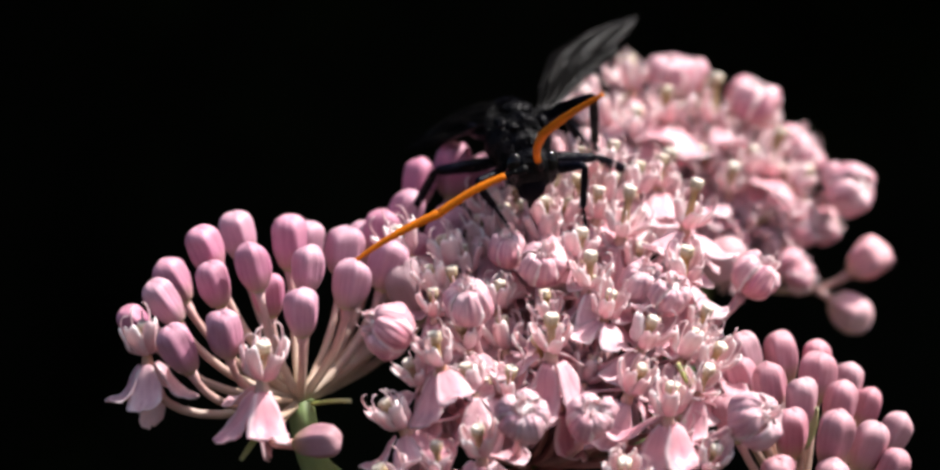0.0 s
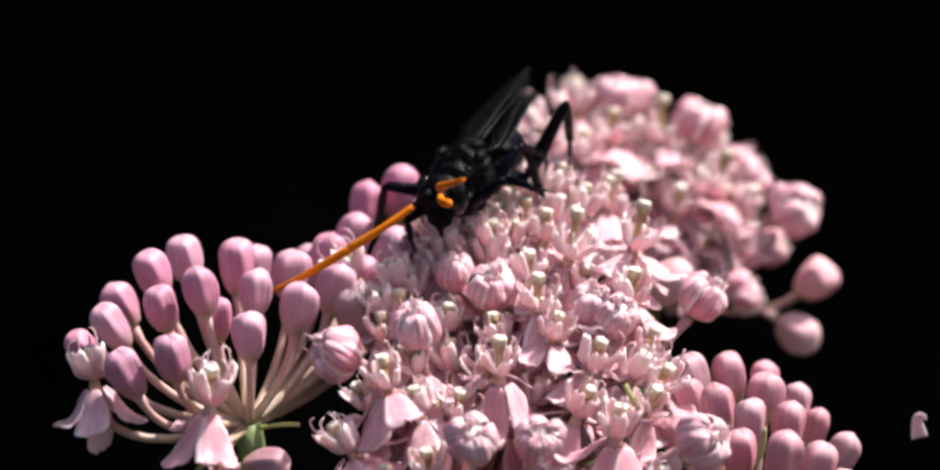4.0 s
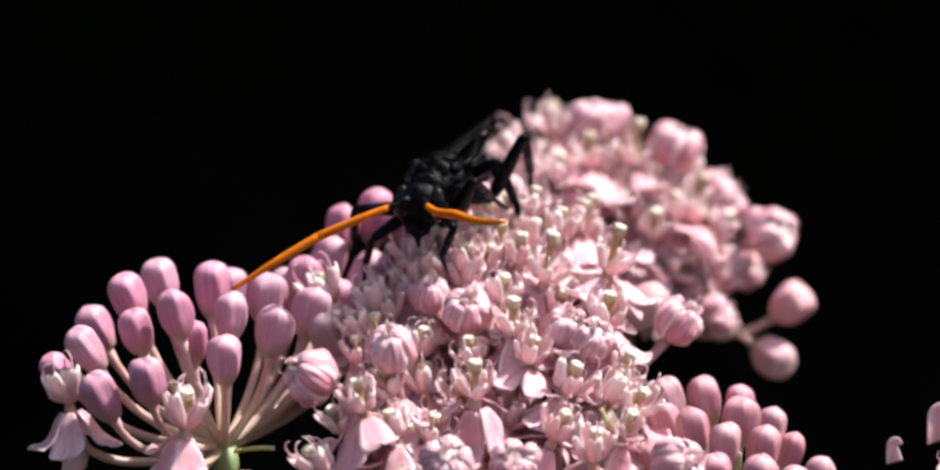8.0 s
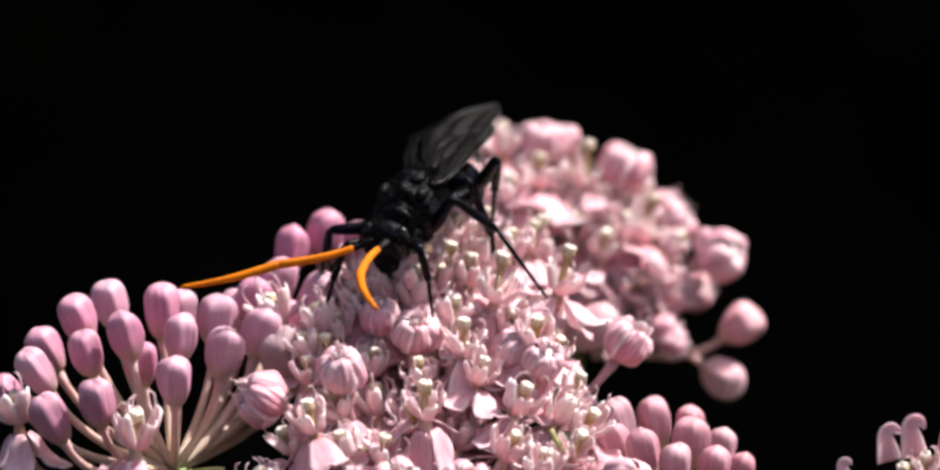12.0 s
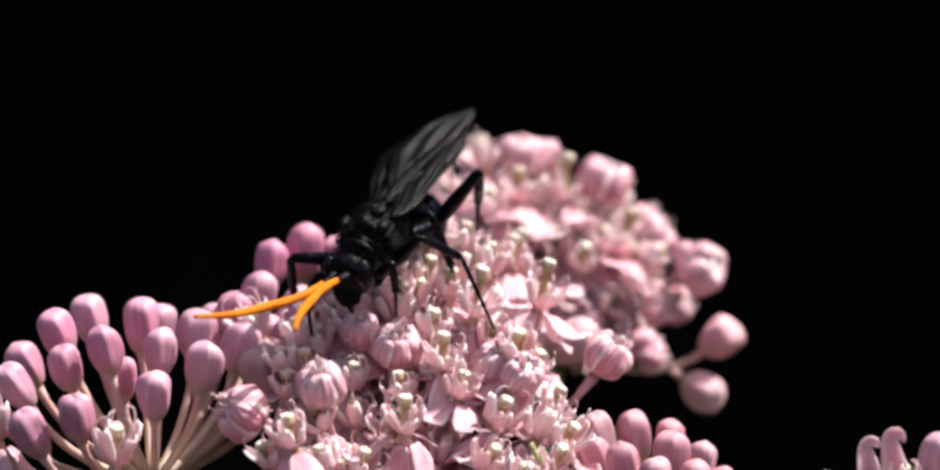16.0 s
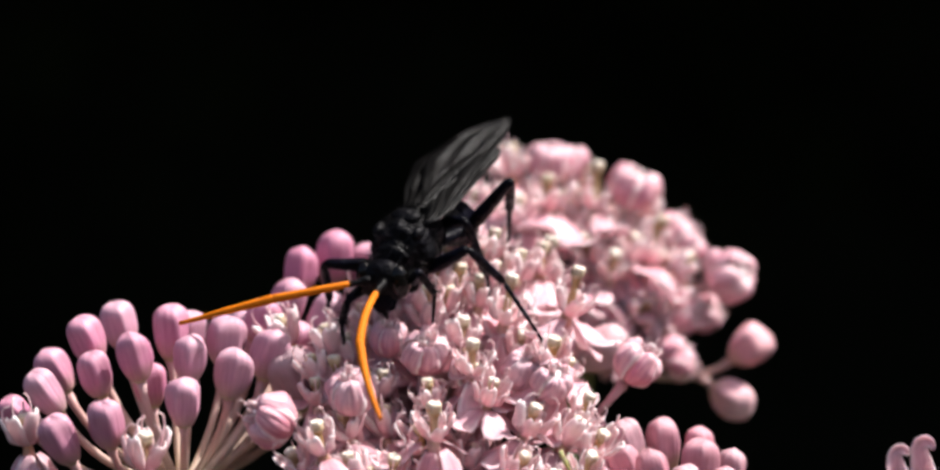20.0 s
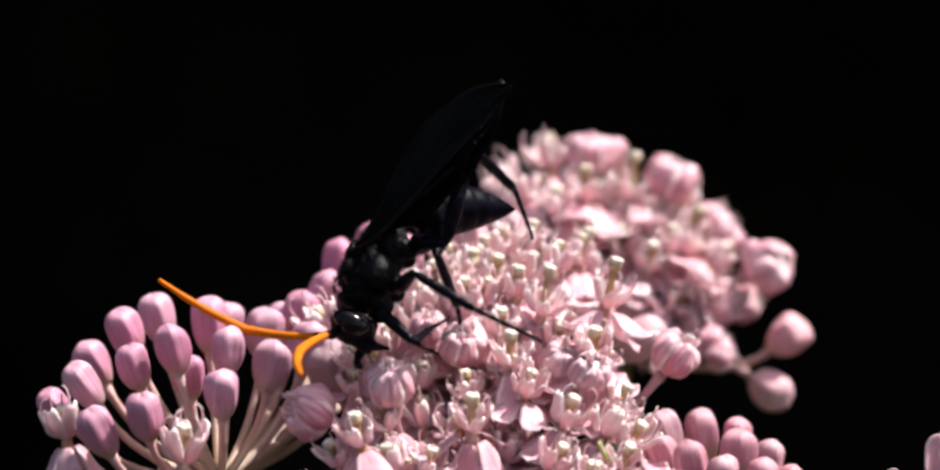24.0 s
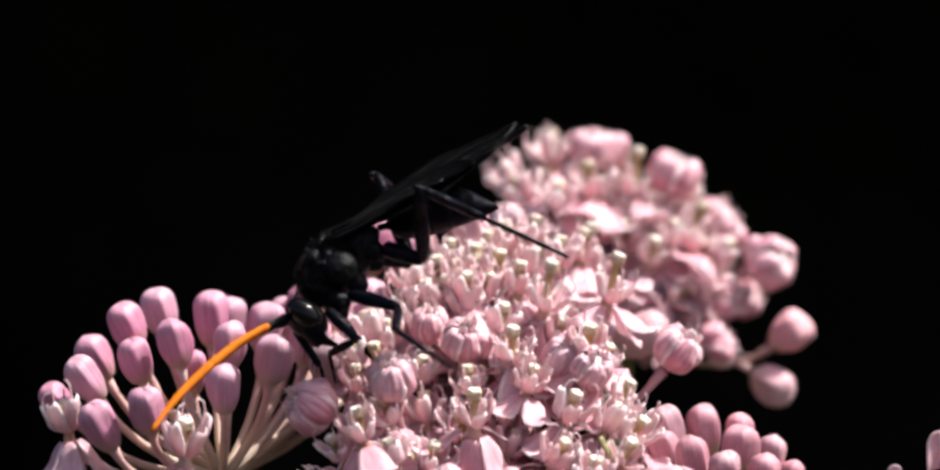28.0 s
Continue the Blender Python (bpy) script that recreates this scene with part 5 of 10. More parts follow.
    walk(w["ant2L"], [
        (0, pose(0.01356, -0.00115, 0.00686, 67.7, -43.9, 35.5)), (0.5, pose(0.01498, 0.00028, 0.00544, 87.1, -36.2, 17.3)), (1, pose(0.01432, 0.00658, 0.00231, 97.4, -19.8, 42.5)),
        (1.5, pose(0.01650, 0.00133, 0.00173, 118.0, -22.9, 22.8)), (2, pose(0.01661, 0.00181, 0.00058, 116.2, -16.8, 30.6)), (2.5, pose(0.01641, 0.00095, 0.00224, 111.2, -25.4, 27.2)),
        (3, pose(0.01533, -0.00225, 0.00398, 98.2, -31.5, 10.9)), (3.5, pose(0.01536, 0.00279, 0.00436, 95.5, -30.3, 29.2)), (5.5, pose(0.01528, 0.00553, -0.00150, 125.9, -4.7, 43.6)),
        (6, pose(0.01496, 0.00581, -0.00221, 130.2, 2.0, 44.5)), (6.5, pose(0.01432, 0.00630, -0.00312, 136.9, -0.5, 55.1)), (7, pose(0.01456, 0.00622, -0.00262, 149.8, -3.0, 44.9)),
        (7.5, pose(0.01279, 0.00777, -0.00337, 145.9, 2.0, 63.6)), (8, pose(0.01463, 0.00662, 0.00075, 129.6, -8.2, 47.2)), (8.5, pose(0.01396, 0.00744, 0.00008, 140.8, -7.1, 44.0)),
        (9, pose(0.01649, 0.00227, 0.00107, 118.2, -9.5, 24.3)), (9.5, pose(0.01473, 0.00506, -0.00401, 134.1, 12.7, 36.4)), (10, pose(0.01534, 0.00436, -0.00342, 129.6, 13.4, 33.9)),
        (10.5, pose(0.01552, 0.00522, -0.00098, 113.7, 1.2, 43.7)), (11, pose(0.01654, 0.00052, -0.00187, 118.2, -1.1, 21.0)), (11.5, pose(0.01593, 0.00330, 0.00262, 89.3, -12.4, 32.2)),
        (12, pose(0.01635, 0.00233, 0.00189, 85.5, -10.8, 36.0)), (12.5, pose(0.01607, 0.00360, 0.00169, 100.2, -16.9, 43.4)), (14.5, pose(0.01622, 0.00163, 0.00275, 100.7, -19.2, 21.5)),
        (15, pose(0.01612, 0.00179, 0.00302, 107.5, -22.5, 14.8)), (15.5, pose(0.01573, 0.00260, 0.00367, 94.5, -22.0, 25.6)), (16, pose(0.01621, 0.00155, 0.00283, 88.0, -15.1, 17.8)),
        (16.5, pose(0.01568, 0.00210, 0.00400, 82.0, -23.2, 27.1)), (17, pose(0.01597, 0.00132, 0.00354, 76.6, -17.7, 27.2)), (17.5, pose(0.01638, 0.00152, 0.00222, 87.6, -14.4, 31.6)),
        (18, pose(0.01649, 0.00141, 0.00179, 92.2, -13.3, 29.0)), (18.5, pose(0.01643, 0.00291, 0.00014, 100.0, -6.1, 36.0)), (19, pose(0.01658, 0.00202, 0.00052, 88.2, -2.8, 36.5)),
        (19.5, pose(0.01618, 0.00183, -0.00304, 123.5, 0.6, 32.9)), (20, pose(0.01657, 0.00201, -0.00095, 65.3, 19.4, 33.1)), (20.5, pose(0.01509, 0.00446, -0.00391, 109.6, 12.9, 41.5)),
        (21, pose(0.01510, 0.00584, 0.00127, 71.9, 1.4, 48.0)), (21.5, pose(0.01495, 0.00478, -0.00387, 111.2, 13.3, 56.5)), (23.5, pose(0.01302, 0.00815, -0.00148, 78.7, 17.3, 66.5)),
        (24, pose(0.01252, 0.00849, 0.00203, 28.4, 10.5, 63.1)), (24.5, pose(0.01436, 0.00651, 0.00274, 15.5, 4.0, 41.8)), (25, pose(0.01544, 0.00483, 0.00264, 33.0, 2.6, 38.6)),
        (25.5, pose(0.01250, 0.00857, 0.00146, 51.0, 6.5, 73.8)), (26, pose(0.01239, 0.00867, 0.00114, 55.4, 4.5, 72.7)), (26.5, pose(0.01385, 0.00755, 0.00055, 50.9, 5.2, 54.9)),
        (27, pose(0.01472, 0.00551, 0.00366, 44.1, -10.5, 40.9)), (27.5, pose(0.01464, 0.00496, 0.00456, 33.0, -10.4, 37.4)), (28, pose(0.01593, 0.00337, 0.00298, 17.4, 0.7, 17.8)),
    ])
    walk(w["ant2R"], [
        (0, pose(0.00705, -0.00945, -0.00440, 6.1, 27.7, -86.4)), (0.5, pose(0.00979, -0.00807, -0.00581, 2.3, 31.5, -70.6)), (1, pose(0.01618, -0.00289, -0.00233, -39.3, 21.0, -27.0)),
        (1.5, pose(0.01090, -0.00715, -0.00625, -88.0, 46.4, -96.0)), (1.75, pose(0.01316, -0.00543, -0.00507, -113.1, 17.9, -61.8)), (2, pose(0.01541, -0.00370, -0.00388, -147.9, 8.1, -21.8)),
        (2.5, pose(0.01210, -0.00674, -0.00576, -116.3, 35.9, -62.7)), (3, pose(0.01086, -0.00908, -0.00314, -119.0, 19.4, -62.6)), (3.5, pose(0.01237, -0.00733, -0.00473, -104.3, 28.0, -69.1)),
        (5.5, pose(0.01184, -0.00711, -0.00556, -105.6, 30.8, -77.3)), (6, pose(0.01151, -0.00918, -0.00153, -98.6, 8.2, -60.4)), (6.5, pose(0.01247, -0.00870, -0.00056, -94.9, 4.2, -53.9)),
        (7, pose(0.01131, -0.00940, -0.00020, -107.1, -4.1, -63.5)), (7.5, pose(0.01244, -0.00803, -0.00339, -89.2, 24.0, -50.7)), (8, pose(0.01085, -0.00884, -0.00375, -56.4, 30.6, -60.1)),
        (8.25, pose(0.01162, -0.00792, -0.00447, 10.4, 35.1, -45.2)), (8.5, pose(0.01238, -0.00699, -0.00518, 74.6, 25.5, -34.6)), (9, pose(0.00797, -0.00912, -0.00492, 20.5, 34.7, -79.5)),
        (9.5, pose(0.00856, -0.00720, -0.00720, 58.8, 37.2, -77.3)), (10, pose(0.01299, -0.00628, -0.00532, 79.0, 35.3, -44.6)), (10.5, pose(0.01443, -0.00289, -0.00596, 141.7, 22.0, -12.6)),
        (11, pose(0.00977, -0.00805, -0.00585, 114.1, 37.6, -65.6)), (11.25, pose(0.01125, -0.00772, -0.00501, -170.0, 31.6, -62.5)), (11.5, pose(0.01273, -0.00739, -0.00417, -98.7, 27.4, -68.3)),
        (12, pose(0.01225, -0.00883, -0.00084, -107.2, 3.0, -56.2)), (12.5, pose(0.01272, -0.00853, -0.00017, -114.3, -1.7, -53.5)), (14.5, pose(0.01668, -0.00112, -0.00041, -146.4, -16.2, -14.2)),
        (15, pose(0.01659, -0.00154, 0.00108, -128.0, -17.2, -21.1)), (15.5, pose(0.01603, -0.00298, 0.00259, -111.8, -18.0, -27.6)), (16, pose(0.01624, -0.00313, 0.00152, -132.4, -21.0, -21.1)),
        (16.5, pose(0.01601, -0.00283, 0.00278, -142.9, -21.8, -13.2)), (17, pose(0.01587, -0.00369, 0.00241, -172.4, -22.1, -11.7)), (17.5, pose(0.01632, 0.00006, 0.00252, -155.1, -10.1, -0.6)),
        (18, pose(0.01652, -0.00180, 0.00137, -163.5, -14.2, -5.0)), (18.5, pose(0.01627, -0.00353, -0.00013, 168.5, -11.9, -9.1)), (19, pose(0.01396, -0.00696, 0.00244, 154.7, -18.8, -33.7)),
        (19.25, pose(0.01295, -0.00800, 0.00084, -137.6, -19.2, -68.3)), (19.5, pose(0.01194, -0.00903, -0.00075, -80.1, 9.8, -83.5)), (20, pose(0.01175, -0.00916, -0.00049, -60.0, 12.7, -71.1)),
        (20.5, pose(0.00914, -0.00958, -0.00347, -71.2, 16.5, -76.6)), (20.62, pose(0.00894, -0.00958, -0.00356, -29.3, 22.7, -74.5)), (20.75, pose(0.00873, -0.00959, -0.00364, 14.4, 25.9, -68.2)),
        (20.88, pose(0.00852, -0.00960, -0.00373, 58.5, 24.2, -61.3)), (21, pose(0.00831, -0.00961, -0.00381, 101.1, 18.7, -57.6)), (21.25, pose(0.00976, -0.00878, -0.00441, 169.3, 11.0, -71.0)),
        (21.5, pose(0.01122, -0.00795, -0.00501, -122.4, 20.2, -83.3)), (22.5, pose(0.01203, -0.00555, 0.00114, -98.7, -14.2, -70.8)), (23.5, pose(0.01221, -0.00293, 0.00803, -67.0, -53.2, -78.9)),
        (23.75, pose(0.01167, -0.00432, 0.00745, -105.0, -72.4, -90.6)), (24, pose(0.00932, -0.00509, 0.00867, 14.9, -83.0, 104.3)), (24.5, pose(0.00677, -0.00528, 0.00894, -61.0, -50.4, -120.2)),
        (25, pose(0.00378, -0.00798, 0.00603, -34.0, -17.7, -122.7)), (25.5, pose(0.00729, -0.00957, 0.00410, -72.5, -18.7, -124.9)), (26, pose(0.00985, -0.00144, 0.00921, -22.9, -47.7, -130.6)),
        (26.5, pose(0.01148, -0.00524, 0.00745, -57.1, -38.2, -81.9)), (27, pose(0.01004, -0.00821, 0.00569, -74.7, -34.3, -85.8)), (27.5, pose(0.01113, -0.00743, 0.00606, -50.7, -22.0, -63.7)),
        (28, pose(0.01295, -0.00708, 0.00458, -21.5, -10.6, -45.2)),
    ])
    walk(w["coxaLH"], [
        (0, pose(-0.00408, 0.00156, -0.00180, 0.0, 14.5, 158.7)), (0.5, pose(-0.00408, 0.00156, -0.00180, 0.0, 14.5, 158.7)), (1, pose(-0.00408, 0.00156, -0.00180, 0.0, 14.5, 158.7)),
        (1.5, pose(-0.00408, 0.00156, -0.00180, 0.0, 14.5, 158.7)), (2, pose(-0.00408, 0.00156, -0.00180, 0.0, 14.5, 158.7)), (2.5, pose(-0.00408, 0.00156, -0.00180, 0.0, 14.5, 158.7)),
        (3, pose(-0.00408, 0.00156, -0.00180, 0.0, 14.5, 158.7)), (3.5, pose(-0.00408, 0.00156, -0.00180, 0.0, 14.5, 158.7)), (5.5, pose(-0.00408, 0.00156, -0.00180, 0.0, 14.5, 158.7)),
        (6, pose(-0.00408, 0.00156, -0.00180, 0.0, 14.5, 158.7)), (6.5, pose(-0.00408, 0.00156, -0.00180, 0.0, 14.5, 158.7)), (7, pose(-0.00408, 0.00156, -0.00180, 0.0, 14.5, 158.7)),
        (7.5, pose(-0.00408, 0.00156, -0.00180, 0.0, 14.5, 158.7)), (8, pose(-0.00408, 0.00156, -0.00180, 0.0, 14.5, 158.7)), (8.5, pose(-0.00408, 0.00156, -0.00180, 0.0, 14.5, 158.7)),
        (9, pose(-0.00408, 0.00156, -0.00180, 0.0, 14.5, 158.7)), (9.5, pose(-0.00408, 0.00156, -0.00180, 0.0, 14.5, 158.7)), (10, pose(-0.00408, 0.00156, -0.00180, 0.0, 14.5, 158.7)),
        (10.5, pose(-0.00408, 0.00156, -0.00180, 0.0, 14.5, 158.7)), (11, pose(-0.00408, 0.00156, -0.00180, 0.0, 14.5, 158.7)), (11.5, pose(-0.00408, 0.00156, -0.00180, 0.0, 14.5, 158.7)),
        (12, pose(-0.00408, 0.00156, -0.00180, 0.0, 14.5, 158.7)), (12.5, pose(-0.00408, 0.00156, -0.00180, 0.0, 14.5, 158.7)), (14.5, pose(-0.00408, 0.00156, -0.00180, 0.0, 14.5, 158.7)),
        (15, pose(-0.00408, 0.00156, -0.00180, 0.0, 14.5, 158.7)), (15.5, pose(-0.00408, 0.00156, -0.00180, 0.0, 14.5, 158.7)), (16, pose(-0.00408, 0.00156, -0.00180, 0.0, 14.5, 158.7)),
        (16.5, pose(-0.00408, 0.00156, -0.00180, 0.0, 14.5, 158.7)), (17, pose(-0.00408, 0.00156, -0.00180, 0.0, 14.5, 158.7)), (17.5, pose(-0.00408, 0.00156, -0.00180, 0.0, 14.5, 158.7)),
        (18, pose(-0.00408, 0.00156, -0.00180, 0.0, 14.5, 158.7)), (18.5, pose(-0.00408, 0.00156, -0.00180, 0.0, 14.5, 158.7)), (19, pose(-0.00408, 0.00156, -0.00180, 0.0, 14.5, 158.7)),
        (19.5, pose(-0.00408, 0.00156, -0.00180, 0.0, 14.5, 158.7)), (20, pose(-0.00408, 0.00156, -0.00180, 0.0, 14.5, 158.7)), (20.5, pose(-0.00408, 0.00156, -0.00180, 0.0, 14.5, 158.7)),
        (21, pose(-0.00408, 0.00156, -0.00180, 0.0, 14.5, 158.7)), (21.5, pose(-0.00408, 0.00156, -0.00180, 0.0, 14.5, 158.7)), (23.5, pose(-0.00419, 0.00160, -0.00187, -0.4, 29.7, 159.0)),
        (24, pose(-0.00418, 0.00200, -0.00232, -23.5, 49.0, 102.2)), (24.5, pose(-0.00438, 0.00166, -0.00211, 13.6, 43.7, 161.4)), (25, pose(-0.00455, 0.00163, -0.00274, 20.7, 63.3, 172.0)),
        (25.5, pose(-0.00416, 0.00159, -0.00184, 12.2, 26.7, 158.8)), (26, pose(-0.00408, 0.00156, -0.00180, 22.3, 66.8, 163.9)), (26.5, pose(-0.00419, 0.00160, -0.00187, 27.7, 29.7, 159.2)),
        (27, pose(-0.00444, 0.00157, -0.00308, 46.5, 74.4, 177.7)), (27.5, pose(-0.00454, 0.00171, -0.00245, 40.0, 53.6, 162.0)), (28, pose(-0.00407, 0.00168, -0.00261, 40.7, 71.1, 160.3)),
    ])
    walk(w["coxaRH"], [
        (0, pose(-0.00408, -0.00156, -0.00180, -0.0, 14.5, -158.7)), (0.5, pose(-0.00408, -0.00156, -0.00180, 0.0, 14.5, -158.7)), (1, pose(-0.00408, -0.00156, -0.00180, 0.0, 14.5, -158.7)),
        (1.5, pose(-0.00408, -0.00156, -0.00180, 0.0, 14.5, -158.7)), (2, pose(-0.00408, -0.00156, -0.00180, 0.0, 14.5, -158.7)), (2.5, pose(-0.00408, -0.00156, -0.00180, 0.0, 14.5, -158.7)),
        (3, pose(-0.00408, -0.00156, -0.00180, 0.0, 14.5, -158.7)), (3.5, pose(-0.00408, -0.00156, -0.00180, 0.0, 14.5, -158.7)), (5.5, pose(-0.00408, -0.00156, -0.00180, 0.0, 14.5, -158.7)),
        (6, pose(-0.00408, -0.00156, -0.00180, 0.0, 14.5, -158.7)), (6.5, pose(-0.00408, -0.00156, -0.00180, 0.0, 14.5, -158.7)), (7, pose(-0.00408, -0.00156, -0.00180, 0.0, 14.5, -158.7)),
        (7.5, pose(-0.00408, -0.00156, -0.00180, 0.0, 14.5, -158.7)), (8, pose(-0.00408, -0.00156, -0.00180, 0.0, 14.5, -158.7)), (8.5, pose(-0.00408, -0.00156, -0.00180, 0.0, 14.5, -158.7)),
        (9, pose(-0.00408, -0.00156, -0.00180, 0.0, 14.5, -158.7)), (9.5, pose(-0.00408, -0.00156, -0.00180, 0.0, 14.5, -158.7)), (10, pose(-0.00408, -0.00156, -0.00180, 0.0, 14.5, -158.7)),
        (10.5, pose(-0.00408, -0.00156, -0.00180, 0.0, 14.5, -158.7)), (11, pose(-0.00408, -0.00156, -0.00180, 0.0, 14.5, -158.7)), (11.5, pose(-0.00408, -0.00156, -0.00180, 0.0, 14.5, -158.7)),
        (12, pose(-0.00408, -0.00156, -0.00180, 0.0, 14.5, -158.7)), (12.5, pose(-0.00408, -0.00156, -0.00180, 0.0, 14.5, -158.7)), (14.5, pose(-0.00408, -0.00156, -0.00180, 0.0, 14.5, -158.7)),
        (15, pose(-0.00408, -0.00156, -0.00180, 0.0, 14.5, -158.7)), (15.5, pose(-0.00408, -0.00156, -0.00180, 0.0, 14.5, -158.7)), (16, pose(-0.00408, -0.00156, -0.00180, 0.0, 14.5, -158.7)),
        (16.5, pose(-0.00408, -0.00156, -0.00180, 0.0, 14.5, -158.7)), (17, pose(-0.00408, -0.00156, -0.00180, 0.0, 14.5, -158.7)), (17.5, pose(-0.00408, -0.00156, -0.00180, 0.0, 14.5, -158.7)),
        (18, pose(-0.00408, -0.00156, -0.00180, 0.0, 14.5, -158.7)), (18.5, pose(-0.00408, -0.00156, -0.00180, 0.0, 14.5, -158.7)), (19, pose(-0.00408, -0.00156, -0.00180, 0.0, 14.5, -158.7)),
        (19.5, pose(-0.00408, -0.00156, -0.00180, 0.0, 14.5, -158.7)), (20, pose(-0.00408, -0.00156, -0.00180, 0.0, 14.5, -158.7)), (20.5, pose(-0.00408, -0.00156, -0.00180, 0.0, 14.5, -158.7)),
        (21, pose(-0.00408, -0.00156, -0.00180, 0.0, 14.5, -158.7)), (21.5, pose(-0.00408, -0.00156, -0.00180, 0.0, 14.5, -158.7)), (23.5, pose(-0.00419, -0.00161, -0.00186, 4.0, 27.5, -155.4)),
        (24, pose(-0.00433, -0.00170, -0.00201, 8.0, 36.9, -151.5)), (24.5, pose(-0.00438, -0.00174, -0.00208, 9.6, 38.7, -148.8)), (25, pose(-0.00441, -0.00177, -0.00214, 10.7, 40.9, -148.0)),
        (25.5, pose(-0.00416, -0.00159, -0.00184, 3.1, 25.0, -156.3)), (26, pose(-0.00408, -0.00156, -0.00180, 0.0, 14.5, -158.7)), (26.5, pose(-0.00419, -0.00161, -0.00186, 4.0, 27.4, -155.2)),
        (27, pose(-0.00441, -0.00176, -0.00213, 10.6, 41.0, -148.3)), (27.5, pose(-0.00450, -0.00187, -0.00235, 15.0, 46.6, -143.7)), (28, pose(-0.00406, -0.00199, -0.00183, 17.2, 47.6, -139.9)),
    ])
    walk(w["femurLF"], [
        (0, pose(0.00312, 0.00180, -0.00228, 10.2, -18.2, 55.2)), (0.5, pose(0.00312, 0.00180, -0.00228, 10.2, -18.2, 55.2)), (1, pose(0.00312, 0.00180, -0.00228, 10.2, -18.2, 55.2)),
        (1.5, pose(0.00312, 0.00180, -0.00228, 10.2, -18.2, 55.2)), (2, pose(0.00312, 0.00180, -0.00228, -2.8, -33.4, 92.8)), (2.5, pose(0.00312, 0.00180, -0.00228, -15.6, -16.5, 116.1)),
        (3, pose(0.00312, 0.00180, -0.00228, -14.5, -18.3, 112.1)), (3.5, pose(0.00312, 0.00180, -0.00228, -9.7, -30.0, 97.7)), (5.5, pose(0.00312, 0.00180, -0.00228, -6.9, -46.0, 91.8)),
        (6, pose(0.00312, 0.00180, -0.00228, 12.6, -26.9, 65.6)), (6.5, pose(0.00312, 0.00180, -0.00228, 3.2, 6.3, 43.6)), (7, pose(0.00312, 0.00180, -0.00228, -3.5, -1.1, 34.3)),
        (7.5, pose(0.00312, 0.00180, -0.00228, -0.0, 3.2, 40.8)), (8, pose(0.00312, 0.00180, -0.00228, -1.5, 2.3, 28.5)), (8.5, pose(0.00312, 0.00180, -0.00228, 0.7, 7.2, 26.4)),
        (9, pose(0.00312, 0.00180, -0.00228, -2.1, 3.7, 8.3)), (9.5, pose(0.00312, 0.00180, -0.00228, -1.4, 6.1, 11.8)), (10, pose(0.00312, 0.00180, -0.00228, -1.7, 4.1, 13.5)),
        (10.5, pose(0.00312, 0.00180, -0.00228, -4.7, -2.8, 33.5)), (11, pose(0.00312, 0.00180, -0.00228, 17.2, -18.2, 55.2)), (11.5, pose(0.00312, 0.00180, -0.00228, 17.2, -18.2, 55.2)),
        (12, pose(0.00312, 0.00180, -0.00228, 23.5, -22.6, 31.6)), (12.5, pose(0.00312, 0.00180, -0.00228, 24.0, -34.6, 31.5)), (14.5, pose(0.00312, 0.00180, -0.00228, 21.0, -40.9, 36.7)),
        (15, pose(0.00312, 0.00180, -0.00228, 13.8, -42.5, 47.4)), (15.5, pose(0.00312, 0.00180, -0.00228, 13.5, -46.3, 47.9)), (16, pose(0.00312, 0.00180, -0.00228, 8.2, -39.6, 55.3)),
        (16.5, pose(0.00312, 0.00180, -0.00228, 6.7, -40.4, 57.6)), (17, pose(0.00312, 0.00180, -0.00228, 12.1, -37.9, 49.1)), (17.5, pose(0.00312, 0.00180, -0.00228, 11.7, -34.9, 50.0)),
        (18, pose(0.00312, 0.00180, -0.00228, 10.0, -36.5, 52.8)), (18.5, pose(0.00312, 0.00180, -0.00228, 11.6, -35.7, 50.1)), (19, pose(0.00312, 0.00180, -0.00228, 13.0, -38.0, 47.8)),
        (19.5, pose(0.00312, 0.00180, -0.00228, 16.2, -36.8, 42.6)), (20, pose(0.00312, 0.00180, -0.00228, 18.6, -39.5, 38.6)), (20.5, pose(0.00312, 0.00180, -0.00228, 8.0, -15.4, 55.9)),
        (21, pose(0.00312, 0.00180, -0.00228, 1.9, 5.7, 78.2)), (21.5, pose(0.00312, 0.00180, -0.00228, 4.6, 28.3, 104.0)), (23.5, pose(0.00331, 0.00174, -0.00243, -12.9, 67.2, 82.2)),
        (24, pose(0.00347, 0.00168, -0.00254, -58.1, 66.1, 34.2)), (24.5, pose(0.00349, 0.00166, -0.00256, -24.8, 62.2, 70.8)), (25, pose(0.00354, 0.00165, -0.00259, -7.7, 26.0, 92.2)),
        (25.5, pose(0.00327, 0.00175, -0.00240, -9.4, 22.3, 71.3)), (26, pose(0.00312, 0.00180, -0.00228, -4.7, 30.4, 73.9)), (26.5, pose(0.00331, 0.00174, -0.00243, -67.3, 46.9, 73.2)),
        (27, pose(0.00354, 0.00165, -0.00259, -71.7, 59.5, 74.0)), (27.5, pose(0.00366, 0.00161, -0.00266, -101.9, 62.1, 41.3)), (28, pose(0.00415, 0.00153, -0.00206, -86.6, 67.0, 53.5)),
    ])
